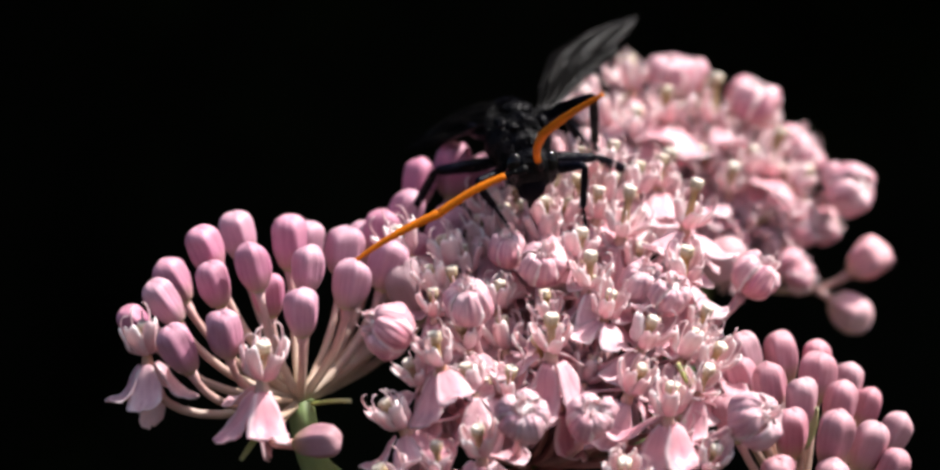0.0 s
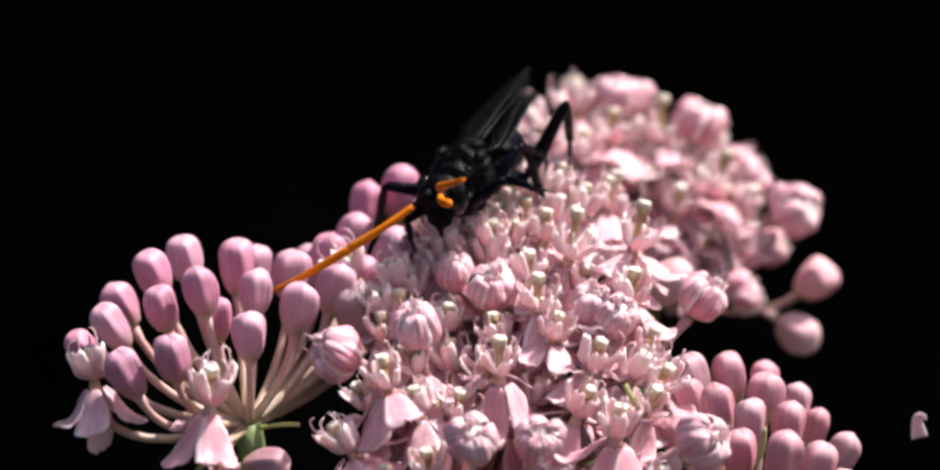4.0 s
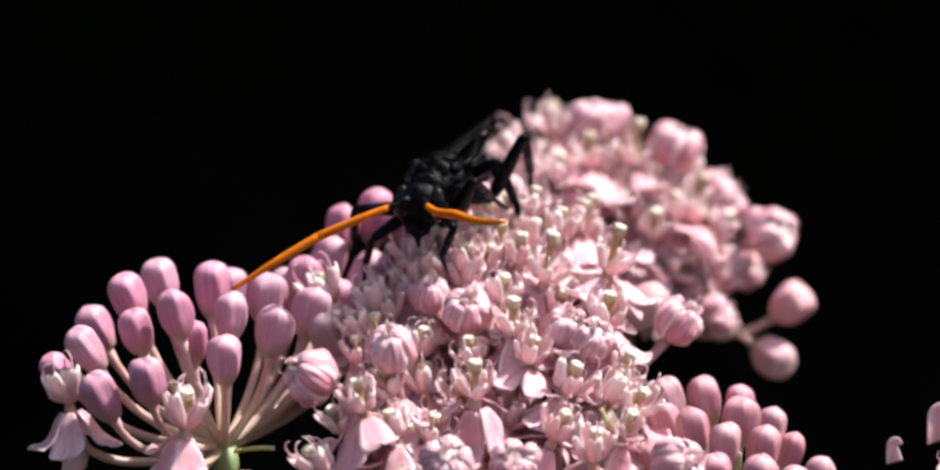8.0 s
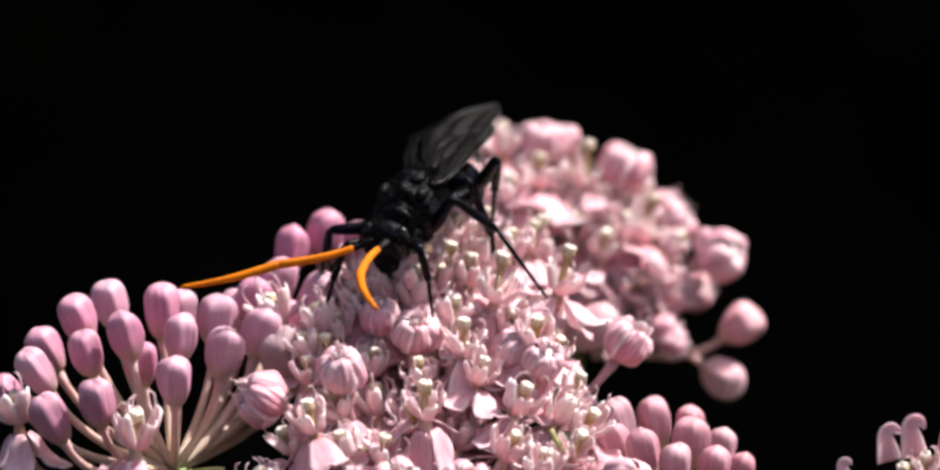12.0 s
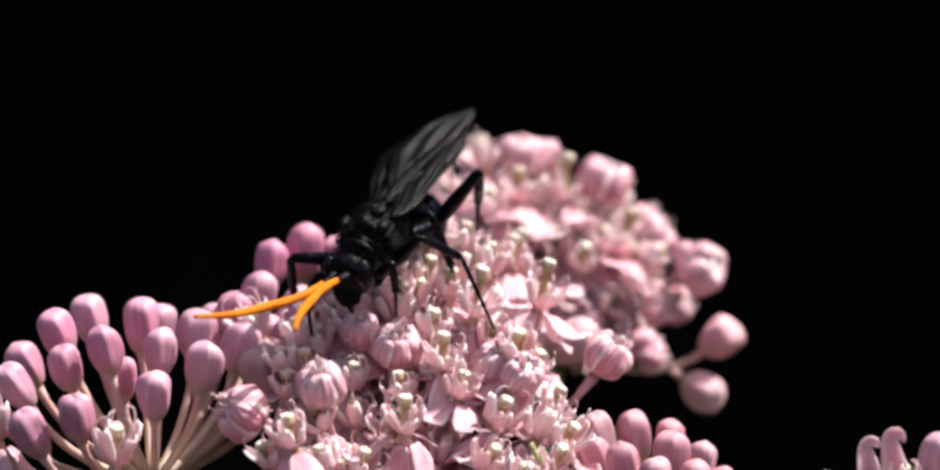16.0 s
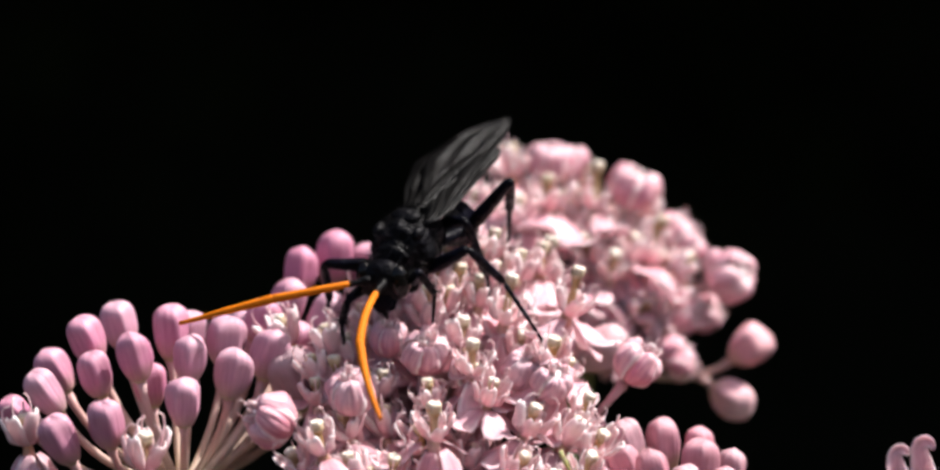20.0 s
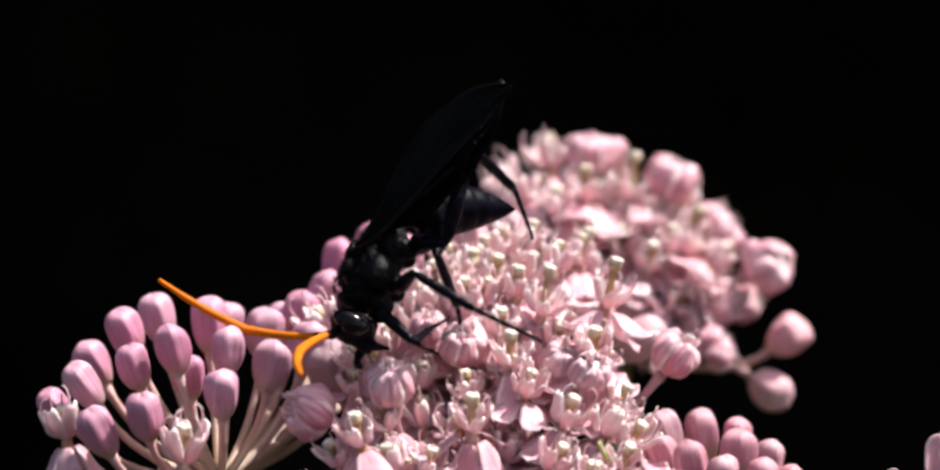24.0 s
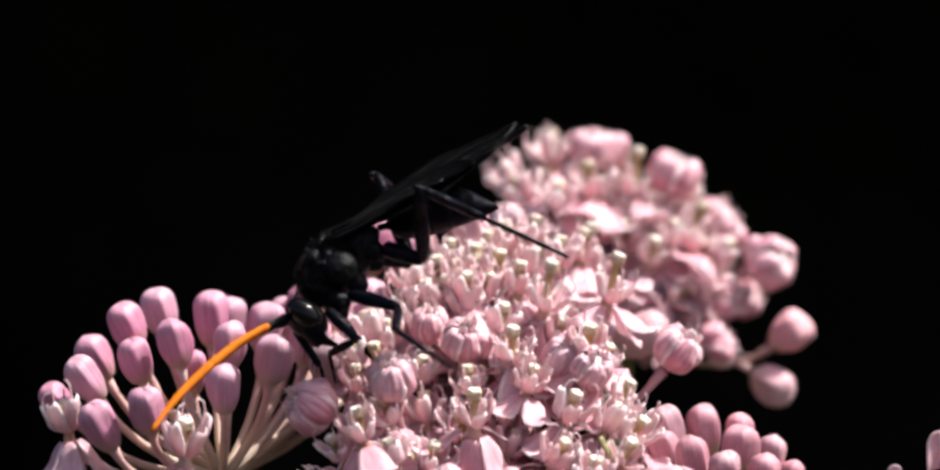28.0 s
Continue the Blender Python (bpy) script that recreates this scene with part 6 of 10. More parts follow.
    walk(w["femurLH"], [
        (0, pose(-0.00787, 0.00303, -0.00285, 10.6, -36.7, 42.0)), (0.5, pose(-0.00787, 0.00303, -0.00285, 12.4, -36.1, 39.0)), (1, pose(-0.00787, 0.00303, -0.00285, 9.1, -36.5, 44.6)),
        (1.5, pose(-0.00787, 0.00303, -0.00285, -10.2, -50.8, 76.0)), (2, pose(-0.00787, 0.00303, -0.00285, -47.9, -47.8, 129.6)), (2.5, pose(-0.00787, 0.00303, -0.00285, -51.0, -45.7, 133.9)),
        (3, pose(-0.00787, 0.00303, -0.00285, -45.0, -38.3, 124.7)), (3.5, pose(-0.00787, 0.00303, -0.00285, -22.2, -61.8, 93.4)), (5.5, pose(-0.00787, 0.00303, -0.00285, -24.1, -63.2, 95.4)),
        (6, pose(-0.00787, 0.00303, -0.00285, -1.3, -55.5, 70.3)), (6.5, pose(-0.00787, 0.00303, -0.00285, 12.8, -58.8, 53.1)), (7, pose(-0.00787, 0.00303, -0.00285, 17.9, -51.5, 47.2)),
        (7.5, pose(-0.00787, 0.00303, -0.00285, 17.4, -53.2, 47.8)), (8, pose(-0.00787, 0.00303, -0.00285, 14.7, -53.2, 51.3)), (8.5, pose(-0.00787, 0.00303, -0.00285, 26.0, -37.7, 37.5)),
        (9, pose(-0.00787, 0.00303, -0.00285, 18.8, -28.7, 49.4)), (9.5, pose(-0.00787, 0.00303, -0.00285, 24.6, -31.4, 36.8)), (10, pose(-0.00787, 0.00303, -0.00285, 21.0, -31.2, 43.7)),
        (10.5, pose(-0.00787, 0.00303, -0.00285, 20.1, -38.8, 45.5)), (11, pose(-0.00787, 0.00303, -0.00285, 23.9, -39.7, 39.4)), (11.5, pose(-0.00787, 0.00303, -0.00285, 21.5, -45.1, 43.3)),
        (12, pose(-0.00787, 0.00303, -0.00285, 14.1, -46.6, 53.4)), (12.5, pose(-0.00787, 0.00303, -0.00285, 13.2, -50.4, 54.8)), (14.5, pose(-0.00787, 0.00303, -0.00285, 1.7, -52.1, 69.5)),
        (15, pose(-0.00787, 0.00303, -0.00285, -5.0, -49.6, 77.9)), (15.5, pose(-0.00787, 0.00303, -0.00285, -6.2, -53.7, 79.6)), (16, pose(-0.00787, 0.00303, -0.00285, -11.1, -50.8, 85.6)),
        (16.5, pose(-0.00787, 0.00303, -0.00285, -8.1, -49.1, 81.7)), (17, pose(-0.00787, 0.00303, -0.00285, -7.1, -47.9, 80.5)), (17.5, pose(-0.00787, 0.00303, -0.00285, -5.6, -51.2, 78.4)),
        (18, pose(-0.00787, 0.00303, -0.00285, -5.5, -48.8, 78.2)), (18.5, pose(-0.00787, 0.00303, -0.00285, -4.2, -51.2, 76.5)), (19, pose(-0.00787, 0.00303, -0.00285, -3.1, -47.7, 75.1)),
        (19.5, pose(-0.00787, 0.00303, -0.00285, -4.6, -51.0, 77.2)), (20, pose(-0.00787, 0.00303, -0.00285, -6.2, -50.3, 79.2)), (20.5, pose(-0.00787, 0.00303, -0.00285, -12.6, -35.3, 87.1)),
        (21, pose(-0.00787, 0.00303, -0.00285, -19.4, -14.0, 97.4)), (21.5, pose(-0.00787, 0.00303, -0.00285, -21.9, -9.3, 109.6)), (23.5, pose(-0.00760, 0.00290, -0.00395, -26.6, 4.3, 127.9)),
        (24, pose(-0.00476, 0.00469, -0.00549, -24.2, -12.6, 160.6)), (24.5, pose(-0.00726, 0.00262, -0.00500, -11.9, -11.5, 122.1)), (25, pose(-0.00641, 0.00189, -0.00649, -16.0, -15.6, 144.7)),
        (25.5, pose(-0.00766, 0.00294, -0.00373, 4.2, 6.1, 102.2)), (26, pose(-0.00567, 0.00202, -0.00566, 8.4, -7.0, 112.6)), (26.5, pose(-0.00760, 0.00289, -0.00395, -56.5, 5.4, 92.2)),
        (27, pose(-0.00556, 0.00162, -0.00713, -60.9, -9.4, 103.4)), (27.5, pose(-0.00691, 0.00247, -0.00583, -59.9, -0.2, 91.3)), (28, pose(-0.00536, 0.00214, -0.00658, -59.7, -21.7, 109.8)),
    ])
    walk(w["femurLM"], [
        (0, pose(0.00048, 0.00216, -0.00252, 11.3, 4.2, 95.5)), (0.5, pose(0.00048, 0.00216, -0.00252, 12.4, 14.0, 122.8)), (1, pose(0.00048, 0.00216, -0.00252, 17.4, 17.0, 148.1)),
        (1.5, pose(0.00048, 0.00216, -0.00252, 7.6, -30.0, 112.3)), (2, pose(0.00048, 0.00216, -0.00252, 2.5, -38.6, 122.3)), (2.5, pose(0.00048, 0.00216, -0.00252, -1.5, -38.6, 128.8)),
        (3, pose(0.00048, 0.00216, -0.00252, -2.1, -42.3, 129.7)), (3.5, pose(0.00048, 0.00216, -0.00252, -9.9, -49.8, 141.2)), (5.5, pose(0.00048, 0.00216, -0.00252, -4.7, -55.1, 134.4)),
        (6, pose(0.00048, 0.00216, -0.00252, 3.1, -53.5, 124.9)), (6.5, pose(0.00048, 0.00216, -0.00252, -3.4, -54.8, 133.0)), (7, pose(0.00048, 0.00216, -0.00252, 53.6, -43.1, 55.3)),
        (7.5, pose(0.00048, 0.00216, -0.00252, 52.5, -37.8, 57.2)), (8, pose(0.00048, 0.00216, -0.00252, 64.6, -43.8, 38.3)), (8.5, pose(0.00048, 0.00216, -0.00252, 67.4, -32.7, 34.0)),
        (9, pose(0.00048, 0.00216, -0.00252, 56.8, -45.0, 49.6)), (9.5, pose(0.00048, 0.00216, -0.00252, 60.4, -33.4, 44.4)), (10, pose(0.00048, 0.00216, -0.00252, 37.6, -19.5, 84.0)),
        (10.5, pose(0.00048, 0.00216, -0.00252, 21.5, -17.3, 119.1)), (11, pose(0.00048, 0.00216, -0.00252, 21.0, -12.5, 121.2)), (11.5, pose(0.00048, 0.00216, -0.00252, 32.8, -41.4, 78.2)),
        (12, pose(0.00048, 0.00216, -0.00252, 37.1, -53.7, 73.0)), (12.5, pose(0.00048, 0.00216, -0.00252, 34.0, -53.6, 76.8)), (14.5, pose(0.00048, 0.00216, -0.00252, 35.1, -27.0, 79.4)),
        (15, pose(0.00048, 0.00216, -0.00252, 31.5, -15.8, 88.8)), (15.5, pose(0.00048, 0.00216, -0.00252, 37.1, -36.9, 78.2)), (16, pose(0.00048, 0.00216, -0.00252, 40.1, -46.1, 74.0)),
        (16.5, pose(0.00048, 0.00216, -0.00252, 26.2, -47.0, 92.3)), (17, pose(0.00048, 0.00216, -0.00252, 15.3, -45.1, 106.8)), (17.5, pose(0.00048, 0.00216, -0.00252, 27.9, -38.3, 88.3)),
        (18, pose(0.00048, 0.00216, -0.00252, 32.5, -26.6, 80.9)), (18.5, pose(0.00048, 0.00216, -0.00252, 34.3, -35.6, 78.0)), (19, pose(0.00048, 0.00216, -0.00252, 35.3, -42.4, 76.7)),
        (19.5, pose(0.00048, 0.00216, -0.00252, 34.0, -38.9, 78.6)), (20, pose(0.00048, 0.00216, -0.00252, 31.6, -34.6, 82.6)), (20.5, pose(0.00048, 0.00216, -0.00252, 24.3, -8.3, 100.2)),
        (21, pose(0.00048, 0.00216, -0.00252, 20.1, 22.9, 136.4)), (21.5, pose(0.00048, 0.00216, -0.00252, 27.1, 31.8, 154.8)), (23.5, pose(0.00070, 0.00208, -0.00290, -4.7, 21.6, 108.7)),
        (24, pose(0.00089, 0.00200, -0.00319, -13.9, 9.2, 94.0)), (24.5, pose(0.00093, 0.00195, -0.00325, -15.1, 21.8, 94.5)), (25, pose(0.00098, 0.00194, -0.00332, -12.8, 22.6, 102.6)),
        (25.5, pose(0.00065, 0.00210, -0.00283, -14.7, 21.9, 75.8)), (26, pose(0.00048, 0.00216, -0.00252, -13.3, 25.4, 69.3)), (26.5, pose(0.00070, 0.00207, -0.00290, -63.6, 36.9, 74.0)),
        (27, pose(0.00099, 0.00195, -0.00332, -62.0, 45.7, 81.4)), (27.5, pose(0.00115, 0.00187, -0.00352, -67.7, 53.6, 76.9)), (28, pose(0.00164, 0.00175, -0.00297, -43.1, 53.5, 101.9)),
    ])
    walk(w["femurRF"], [
        (0, pose(0.00312, -0.00180, -0.00228, -9.1, -5.8, -52.0)), (0.5, pose(0.00312, -0.00180, -0.00228, -7.8, 10.9, -66.2)), (1, pose(0.00312, -0.00180, -0.00228, -6.8, 19.0, -60.4)),
        (1.5, pose(0.00312, -0.00180, -0.00228, -9.5, 22.9, -68.9)), (2, pose(0.00312, -0.00180, -0.00228, -7.8, 23.0, -64.6)), (2.5, pose(0.00312, -0.00180, -0.00228, 9.8, 16.8, -20.8)),
        (3, pose(0.00312, -0.00180, -0.00228, 12.6, 5.8, -11.0)), (3.5, pose(0.00312, -0.00180, -0.00228, 12.4, 13.0, -14.2)), (5.5, pose(0.00312, -0.00180, -0.00228, 12.6, -8.1, -17.2)),
        (6, pose(0.00312, -0.00180, -0.00228, 13.6, 12.3, -18.8)), (6.5, pose(0.00312, -0.00180, -0.00228, 12.5, 21.8, -24.2)), (7, pose(0.00312, -0.00180, -0.00228, -1.8, 16.2, -59.2)),
        (7.5, pose(0.00312, -0.00180, -0.00228, 4.5, 34.5, -37.5)), (8, pose(0.00312, -0.00180, -0.00228, -8.9, 34.4, -61.1)), (8.5, pose(0.00312, -0.00180, -0.00228, -10.9, 45.4, -64.2)),
        (9, pose(0.00312, -0.00180, -0.00228, -22.2, 38.0, -80.5)), (9.5, pose(0.00312, -0.00180, -0.00228, -22.7, 30.7, -81.0)), (10, pose(0.00312, -0.00180, -0.00228, -21.1, 31.1, -77.9)),
        (10.5, pose(0.00312, -0.00180, -0.00228, -14.1, 31.8, -65.1)), (11, pose(0.00312, -0.00180, -0.00228, -23.8, 11.6, -83.5)), (11.5, pose(0.00312, -0.00180, -0.00228, -16.6, 11.1, -57.5)),
        (12, pose(0.00312, -0.00180, -0.00228, -10.9, -15.1, -28.4)), (12.5, pose(0.00312, -0.00180, -0.00228, -8.5, -20.6, -37.2)), (14.5, pose(0.00312, -0.00180, -0.00228, -15.6, -29.4, -16.2)),
        (15, pose(0.00312, -0.00180, -0.00228, -21.3, -34.1, -4.6)), (15.5, pose(0.00312, -0.00180, -0.00228, -14.7, -29.2, -16.0)), (16, pose(0.00312, -0.00180, -0.00228, -16.8, -20.4, -12.0)),
        (16.5, pose(0.00312, -0.00180, -0.00228, -14.8, -27.8, -17.7)), (17, pose(0.00312, -0.00180, -0.00228, -11.3, -29.7, -25.0)), (17.5, pose(0.00312, -0.00180, -0.00228, -15.9, -24.6, -15.6)),
        (18, pose(0.00312, -0.00180, -0.00228, -18.8, -26.5, -8.4)), (18.5, pose(0.00312, -0.00180, -0.00228, -15.2, -18.1, -16.7)), (19, pose(0.00312, -0.00180, -0.00228, -11.8, -14.1, -27.0)),
        (19.5, pose(0.00312, -0.00180, -0.00228, -13.4, -5.1, -21.0)), (20, pose(0.00312, -0.00180, -0.00228, -13.7, -0.6, -16.9)), (20.5, pose(0.00312, -0.00180, -0.00228, -13.7, 11.2, -4.8)),
        (21, pose(0.00312, -0.00180, -0.00228, -12.1, 18.5, 2.8)), (21.5, pose(0.00312, -0.00180, -0.00228, -22.0, 30.9, -32.1)), (23.5, pose(0.00332, -0.00186, -0.00234, -31.8, -0.9, -64.9)),
        (24, pose(0.00349, -0.00191, -0.00238, -28.1, -0.2, -42.8)), (24.5, pose(0.00354, -0.00193, -0.00238, -28.4, 13.8, -56.2)), (25, pose(0.00358, -0.00195, -0.00239, -30.4, -3.3, -83.0)),
        (25.5, pose(0.00328, -0.00185, -0.00233, -39.5, -21.3, -56.0)), (26, pose(0.00312, -0.00180, -0.00228, -42.2, -18.2, -55.2)), (26.5, pose(0.00332, -0.00186, -0.00234, 38.2, -21.1, -58.6)),
        (27, pose(0.00358, -0.00194, -0.00239, 40.1, -24.0, -62.2)), (27.5, pose(0.00371, -0.00198, -0.00240, 42.5, -25.4, -65.4)), (28, pose(0.00424, -0.00206, -0.00178, 37.7, -26.1, -69.8)),
    ])
    walk(w["femurRH"], [
        (0, pose(-0.00787, -0.00303, -0.00285, 11.4, -11.1, 79.8)), (0.5, pose(-0.00787, -0.00303, -0.00285, 9.3, -8.3, 90.2)), (1, pose(-0.00787, -0.00303, -0.00285, 17.5, -22.9, 66.5)),
        (1.5, pose(-0.00787, -0.00303, -0.00285, 15.9, -22.8, 70.6)), (2, pose(-0.00787, -0.00303, -0.00285, 16.7, -22.9, 68.6)), (2.5, pose(-0.00787, -0.00303, -0.00285, 17.5, -24.4, 66.5)),
        (3, pose(-0.00787, -0.00303, -0.00285, 16.8, -21.4, 68.1)), (3.5, pose(-0.00787, -0.00303, -0.00285, 17.9, -26.8, 65.4)), (5.5, pose(-0.00787, -0.00303, -0.00285, 17.8, -30.6, 65.6)),
        (6, pose(-0.00787, -0.00303, -0.00285, 17.5, -33.5, 66.1)), (6.5, pose(-0.00787, -0.00303, -0.00285, 18.7, -35.3, 64.1)), (7, pose(-0.00787, -0.00303, -0.00285, 17.9, -29.1, 65.6)),
        (7.5, pose(-0.00787, -0.00303, -0.00285, 18.4, -32.7, 64.5)), (8, pose(-0.00787, -0.00303, -0.00285, 16.6, -29.4, 68.0)), (8.5, pose(-0.00787, -0.00303, -0.00285, 15.3, -31.5, 70.6)),
        (9, pose(-0.00787, -0.00303, -0.00285, 3.5, -21.0, 92.4)), (9.5, pose(-0.00787, -0.00303, -0.00285, 2.5, -24.1, 95.3)), (10, pose(-0.00787, -0.00303, -0.00285, 7.4, -25.0, 83.3)),
        (10.5, pose(-0.00787, -0.00303, -0.00285, 14.7, -28.0, 65.6)), (11, pose(-0.00787, -0.00303, -0.00285, 7.6, -16.3, 80.5)), (11.5, pose(-0.00787, -0.00303, -0.00285, 11.9, -25.5, 64.9)),
        (12, pose(-0.00787, -0.00303, -0.00285, 12.1, -24.0, 64.5)), (12.5, pose(-0.00787, -0.00303, -0.00285, 12.3, -23.2, 64.1)), (14.5, pose(-0.00787, -0.00303, -0.00285, 12.3, -23.2, 64.1)),
        (15, pose(-0.00787, -0.00303, -0.00285, 12.3, -22.6, 64.0)), (15.5, pose(-0.00787, -0.00303, -0.00285, 12.3, -23.4, 63.9)), (16, pose(-0.00787, -0.00303, -0.00285, 12.3, -23.9, 64.1)),
        (16.5, pose(-0.00787, -0.00303, -0.00285, 12.4, -22.8, 63.8)), (17, pose(-0.00787, -0.00303, -0.00285, 12.3, -22.5, 64.0)), (17.5, pose(-0.00787, -0.00303, -0.00285, 12.3, -23.7, 64.0)),
        (18, pose(-0.00787, -0.00303, -0.00285, 12.3, -22.4, 64.0)), (18.5, pose(-0.00787, -0.00303, -0.00285, 12.3, -23.6, 64.1)), (19, pose(-0.00787, -0.00303, -0.00285, 12.3, -22.3, 64.1)),
        (19.5, pose(-0.00787, -0.00303, -0.00285, 12.3, -24.0, 64.2)), (20, pose(-0.00787, -0.00303, -0.00285, 12.3, -23.6, 64.2)), (20.5, pose(-0.00787, -0.00303, -0.00285, 12.5, -22.7, 63.7)),
        (21, pose(-0.00787, -0.00303, -0.00285, 12.0, -18.8, 64.9)), (21.5, pose(-0.00787, -0.00303, -0.00285, 10.4, -14.4, 69.9)), (23.5, pose(-0.00758, -0.00316, -0.00380, 7.4, 5.0, 63.4)),
        (24, pose(-0.00729, -0.00330, -0.00453, 3.5, 3.4, 64.6)), (24.5, pose(-0.00718, -0.00343, -0.00470, 2.8, -0.1, 68.4)), (24.75, pose(-0.00787, -0.00303, -0.00285, 4.7, -22.5, 107.1)),
        (25, pose(-0.00710, -0.00344, -0.00488, -25.4, -33.3, 157.6)), (25.5, pose(-0.00765, -0.00312, -0.00361, -47.4, -33.0, -166.8)), (26, pose(-0.00787, -0.00303, -0.00285, -48.4, -39.0, -167.8)),
        (26.5, pose(-0.00758, -0.00317, -0.00380, -47.0, -45.1, -169.3)), (27, pose(-0.00711, -0.00342, -0.00489, -38.3, -47.0, -179.0)), (27.5, pose(-0.00683, -0.00357, -0.00540, -51.4, -44.9, -159.2)),
        (28, pose(-0.00623, -0.00381, -0.00493, -22.8, -57.7, 166.1)),
    ])
    walk(w["femurRM"], [
        (0, pose(0.00048, -0.00216, -0.00252, -11.4, 9.9, -98.2)), (0.5, pose(0.00048, -0.00216, -0.00252, -9.3, 8.8, -86.9)), (1, pose(0.00048, -0.00216, -0.00252, -5.9, 5.7, -67.7)),
        (1.5, pose(0.00048, -0.00216, -0.00252, -6.9, 1.7, -77.9)), (2, pose(0.00048, -0.00216, -0.00252, -6.9, -4.3, -77.6)), (2.5, pose(0.00048, -0.00216, -0.00252, -7.4, -2.8, -70.8)),
        (3, pose(0.00048, -0.00216, -0.00252, -6.9, -4.9, -78.4)), (3.5, pose(0.00048, -0.00216, -0.00252, -7.8, -6.0, -66.3)), (5.5, pose(0.00048, -0.00216, -0.00252, -7.8, -17.6, -67.9)),
        (6, pose(0.00048, -0.00216, -0.00252, -8.8, -8.3, -64.8)), (6.5, pose(0.00048, -0.00216, -0.00252, -9.9, -2.7, -56.7)), (7, pose(0.00048, -0.00216, -0.00252, -9.4, -6.5, -65.8)),
        (7.5, pose(0.00048, -0.00216, -0.00252, -10.3, 2.5, -57.7)), (8, pose(0.00048, -0.00216, -0.00252, -10.6, 1.5, -69.9)), (8.5, pose(0.00048, -0.00216, -0.00252, -10.8, 11.7, -70.9)),
        (9, pose(0.00048, -0.00216, -0.00252, -13.8, 5.4, -88.8)), (9.5, pose(0.00048, -0.00216, -0.00252, -13.5, 6.8, -85.4)), (10, pose(0.00048, -0.00216, -0.00252, -13.2, 9.1, -83.1)),
        (10.5, pose(0.00048, -0.00216, -0.00252, -9.2, 6.4, -62.4)), (11, pose(0.00048, -0.00216, -0.00252, -11.1, 0.8, -88.3)), (11.5, pose(0.00048, -0.00216, -0.00252, -9.7, -0.7, -62.9)),
        (12, pose(0.00048, -0.00216, -0.00252, -9.8, -4.8, -62.9)), (12.5, pose(0.00048, -0.00216, -0.00252, -10.0, -9.8, -61.1)), (14.5, pose(0.00048, -0.00216, -0.00252, -9.2, -9.4, -65.3)),
        (15, pose(0.00048, -0.00216, -0.00252, -9.1, -10.1, -65.9)), (15.5, pose(0.00048, -0.00216, -0.00252, -9.3, -11.8, -65.0)), (16, pose(0.00048, -0.00216, -0.00252, -9.3, -9.1, -65.2)),
        (16.5, pose(0.00048, -0.00216, -0.00252, -9.8, -10.1, -61.6)), (17, pose(0.00048, -0.00216, -0.00252, -9.1, -8.0, -65.3)), (17.5, pose(0.00048, -0.00216, -0.00252, -9.3, -7.5, -63.9)),
        (18, pose(0.00048, -0.00216, -0.00252, -9.0, -7.6, -66.1)), (18.5, pose(0.00048, -0.00216, -0.00252, -9.3, -6.8, -64.4)), (19, pose(0.00048, -0.00216, -0.00252, -9.1, -5.3, -65.5)),
        (19.5, pose(0.00048, -0.00216, -0.00252, -9.1, -6.7, -65.9)), (20, pose(0.00048, -0.00216, -0.00252, -8.4, -6.4, -71.3)), (20.5, pose(0.00048, -0.00216, -0.00252, -6.1, 9.0, -91.1)),
        (21, pose(0.00048, -0.00216, -0.00252, -4.6, 16.6, -81.9)), (21.5, pose(0.00048, -0.00216, -0.00252, -8.4, -23.6, -88.6)), (23.5, pose(0.00071, -0.00224, -0.00279, -3.1, -25.0, -90.6)),
        (24, pose(0.00092, -0.00231, -0.00300, 1.1, -26.1, -92.1)), (24.5, pose(0.00098, -0.00236, -0.00304, 2.2, -26.4, -92.0)), (25, pose(0.00103, -0.00237, -0.00309, 3.2, -26.6, -92.6)),
        (25.5, pose(0.00066, -0.00222, -0.00274, -4.2, -24.8, -90.2)), (26, pose(0.00048, -0.00216, -0.00252, -8.4, -23.6, -88.6)), (26.5, pose(0.00071, -0.00224, -0.00279, 56.4, -24.0, -93.4)),
        (27, pose(0.00103, -0.00237, -0.00309, 58.8, -23.6, -97.7)), (27.5, pose(0.00120, -0.00244, -0.00322, 60.6, -22.9, -101.1)), (28, pose(0.00176, -0.00255, -0.00263, 53.7, -22.2, -104.6)),
    ])
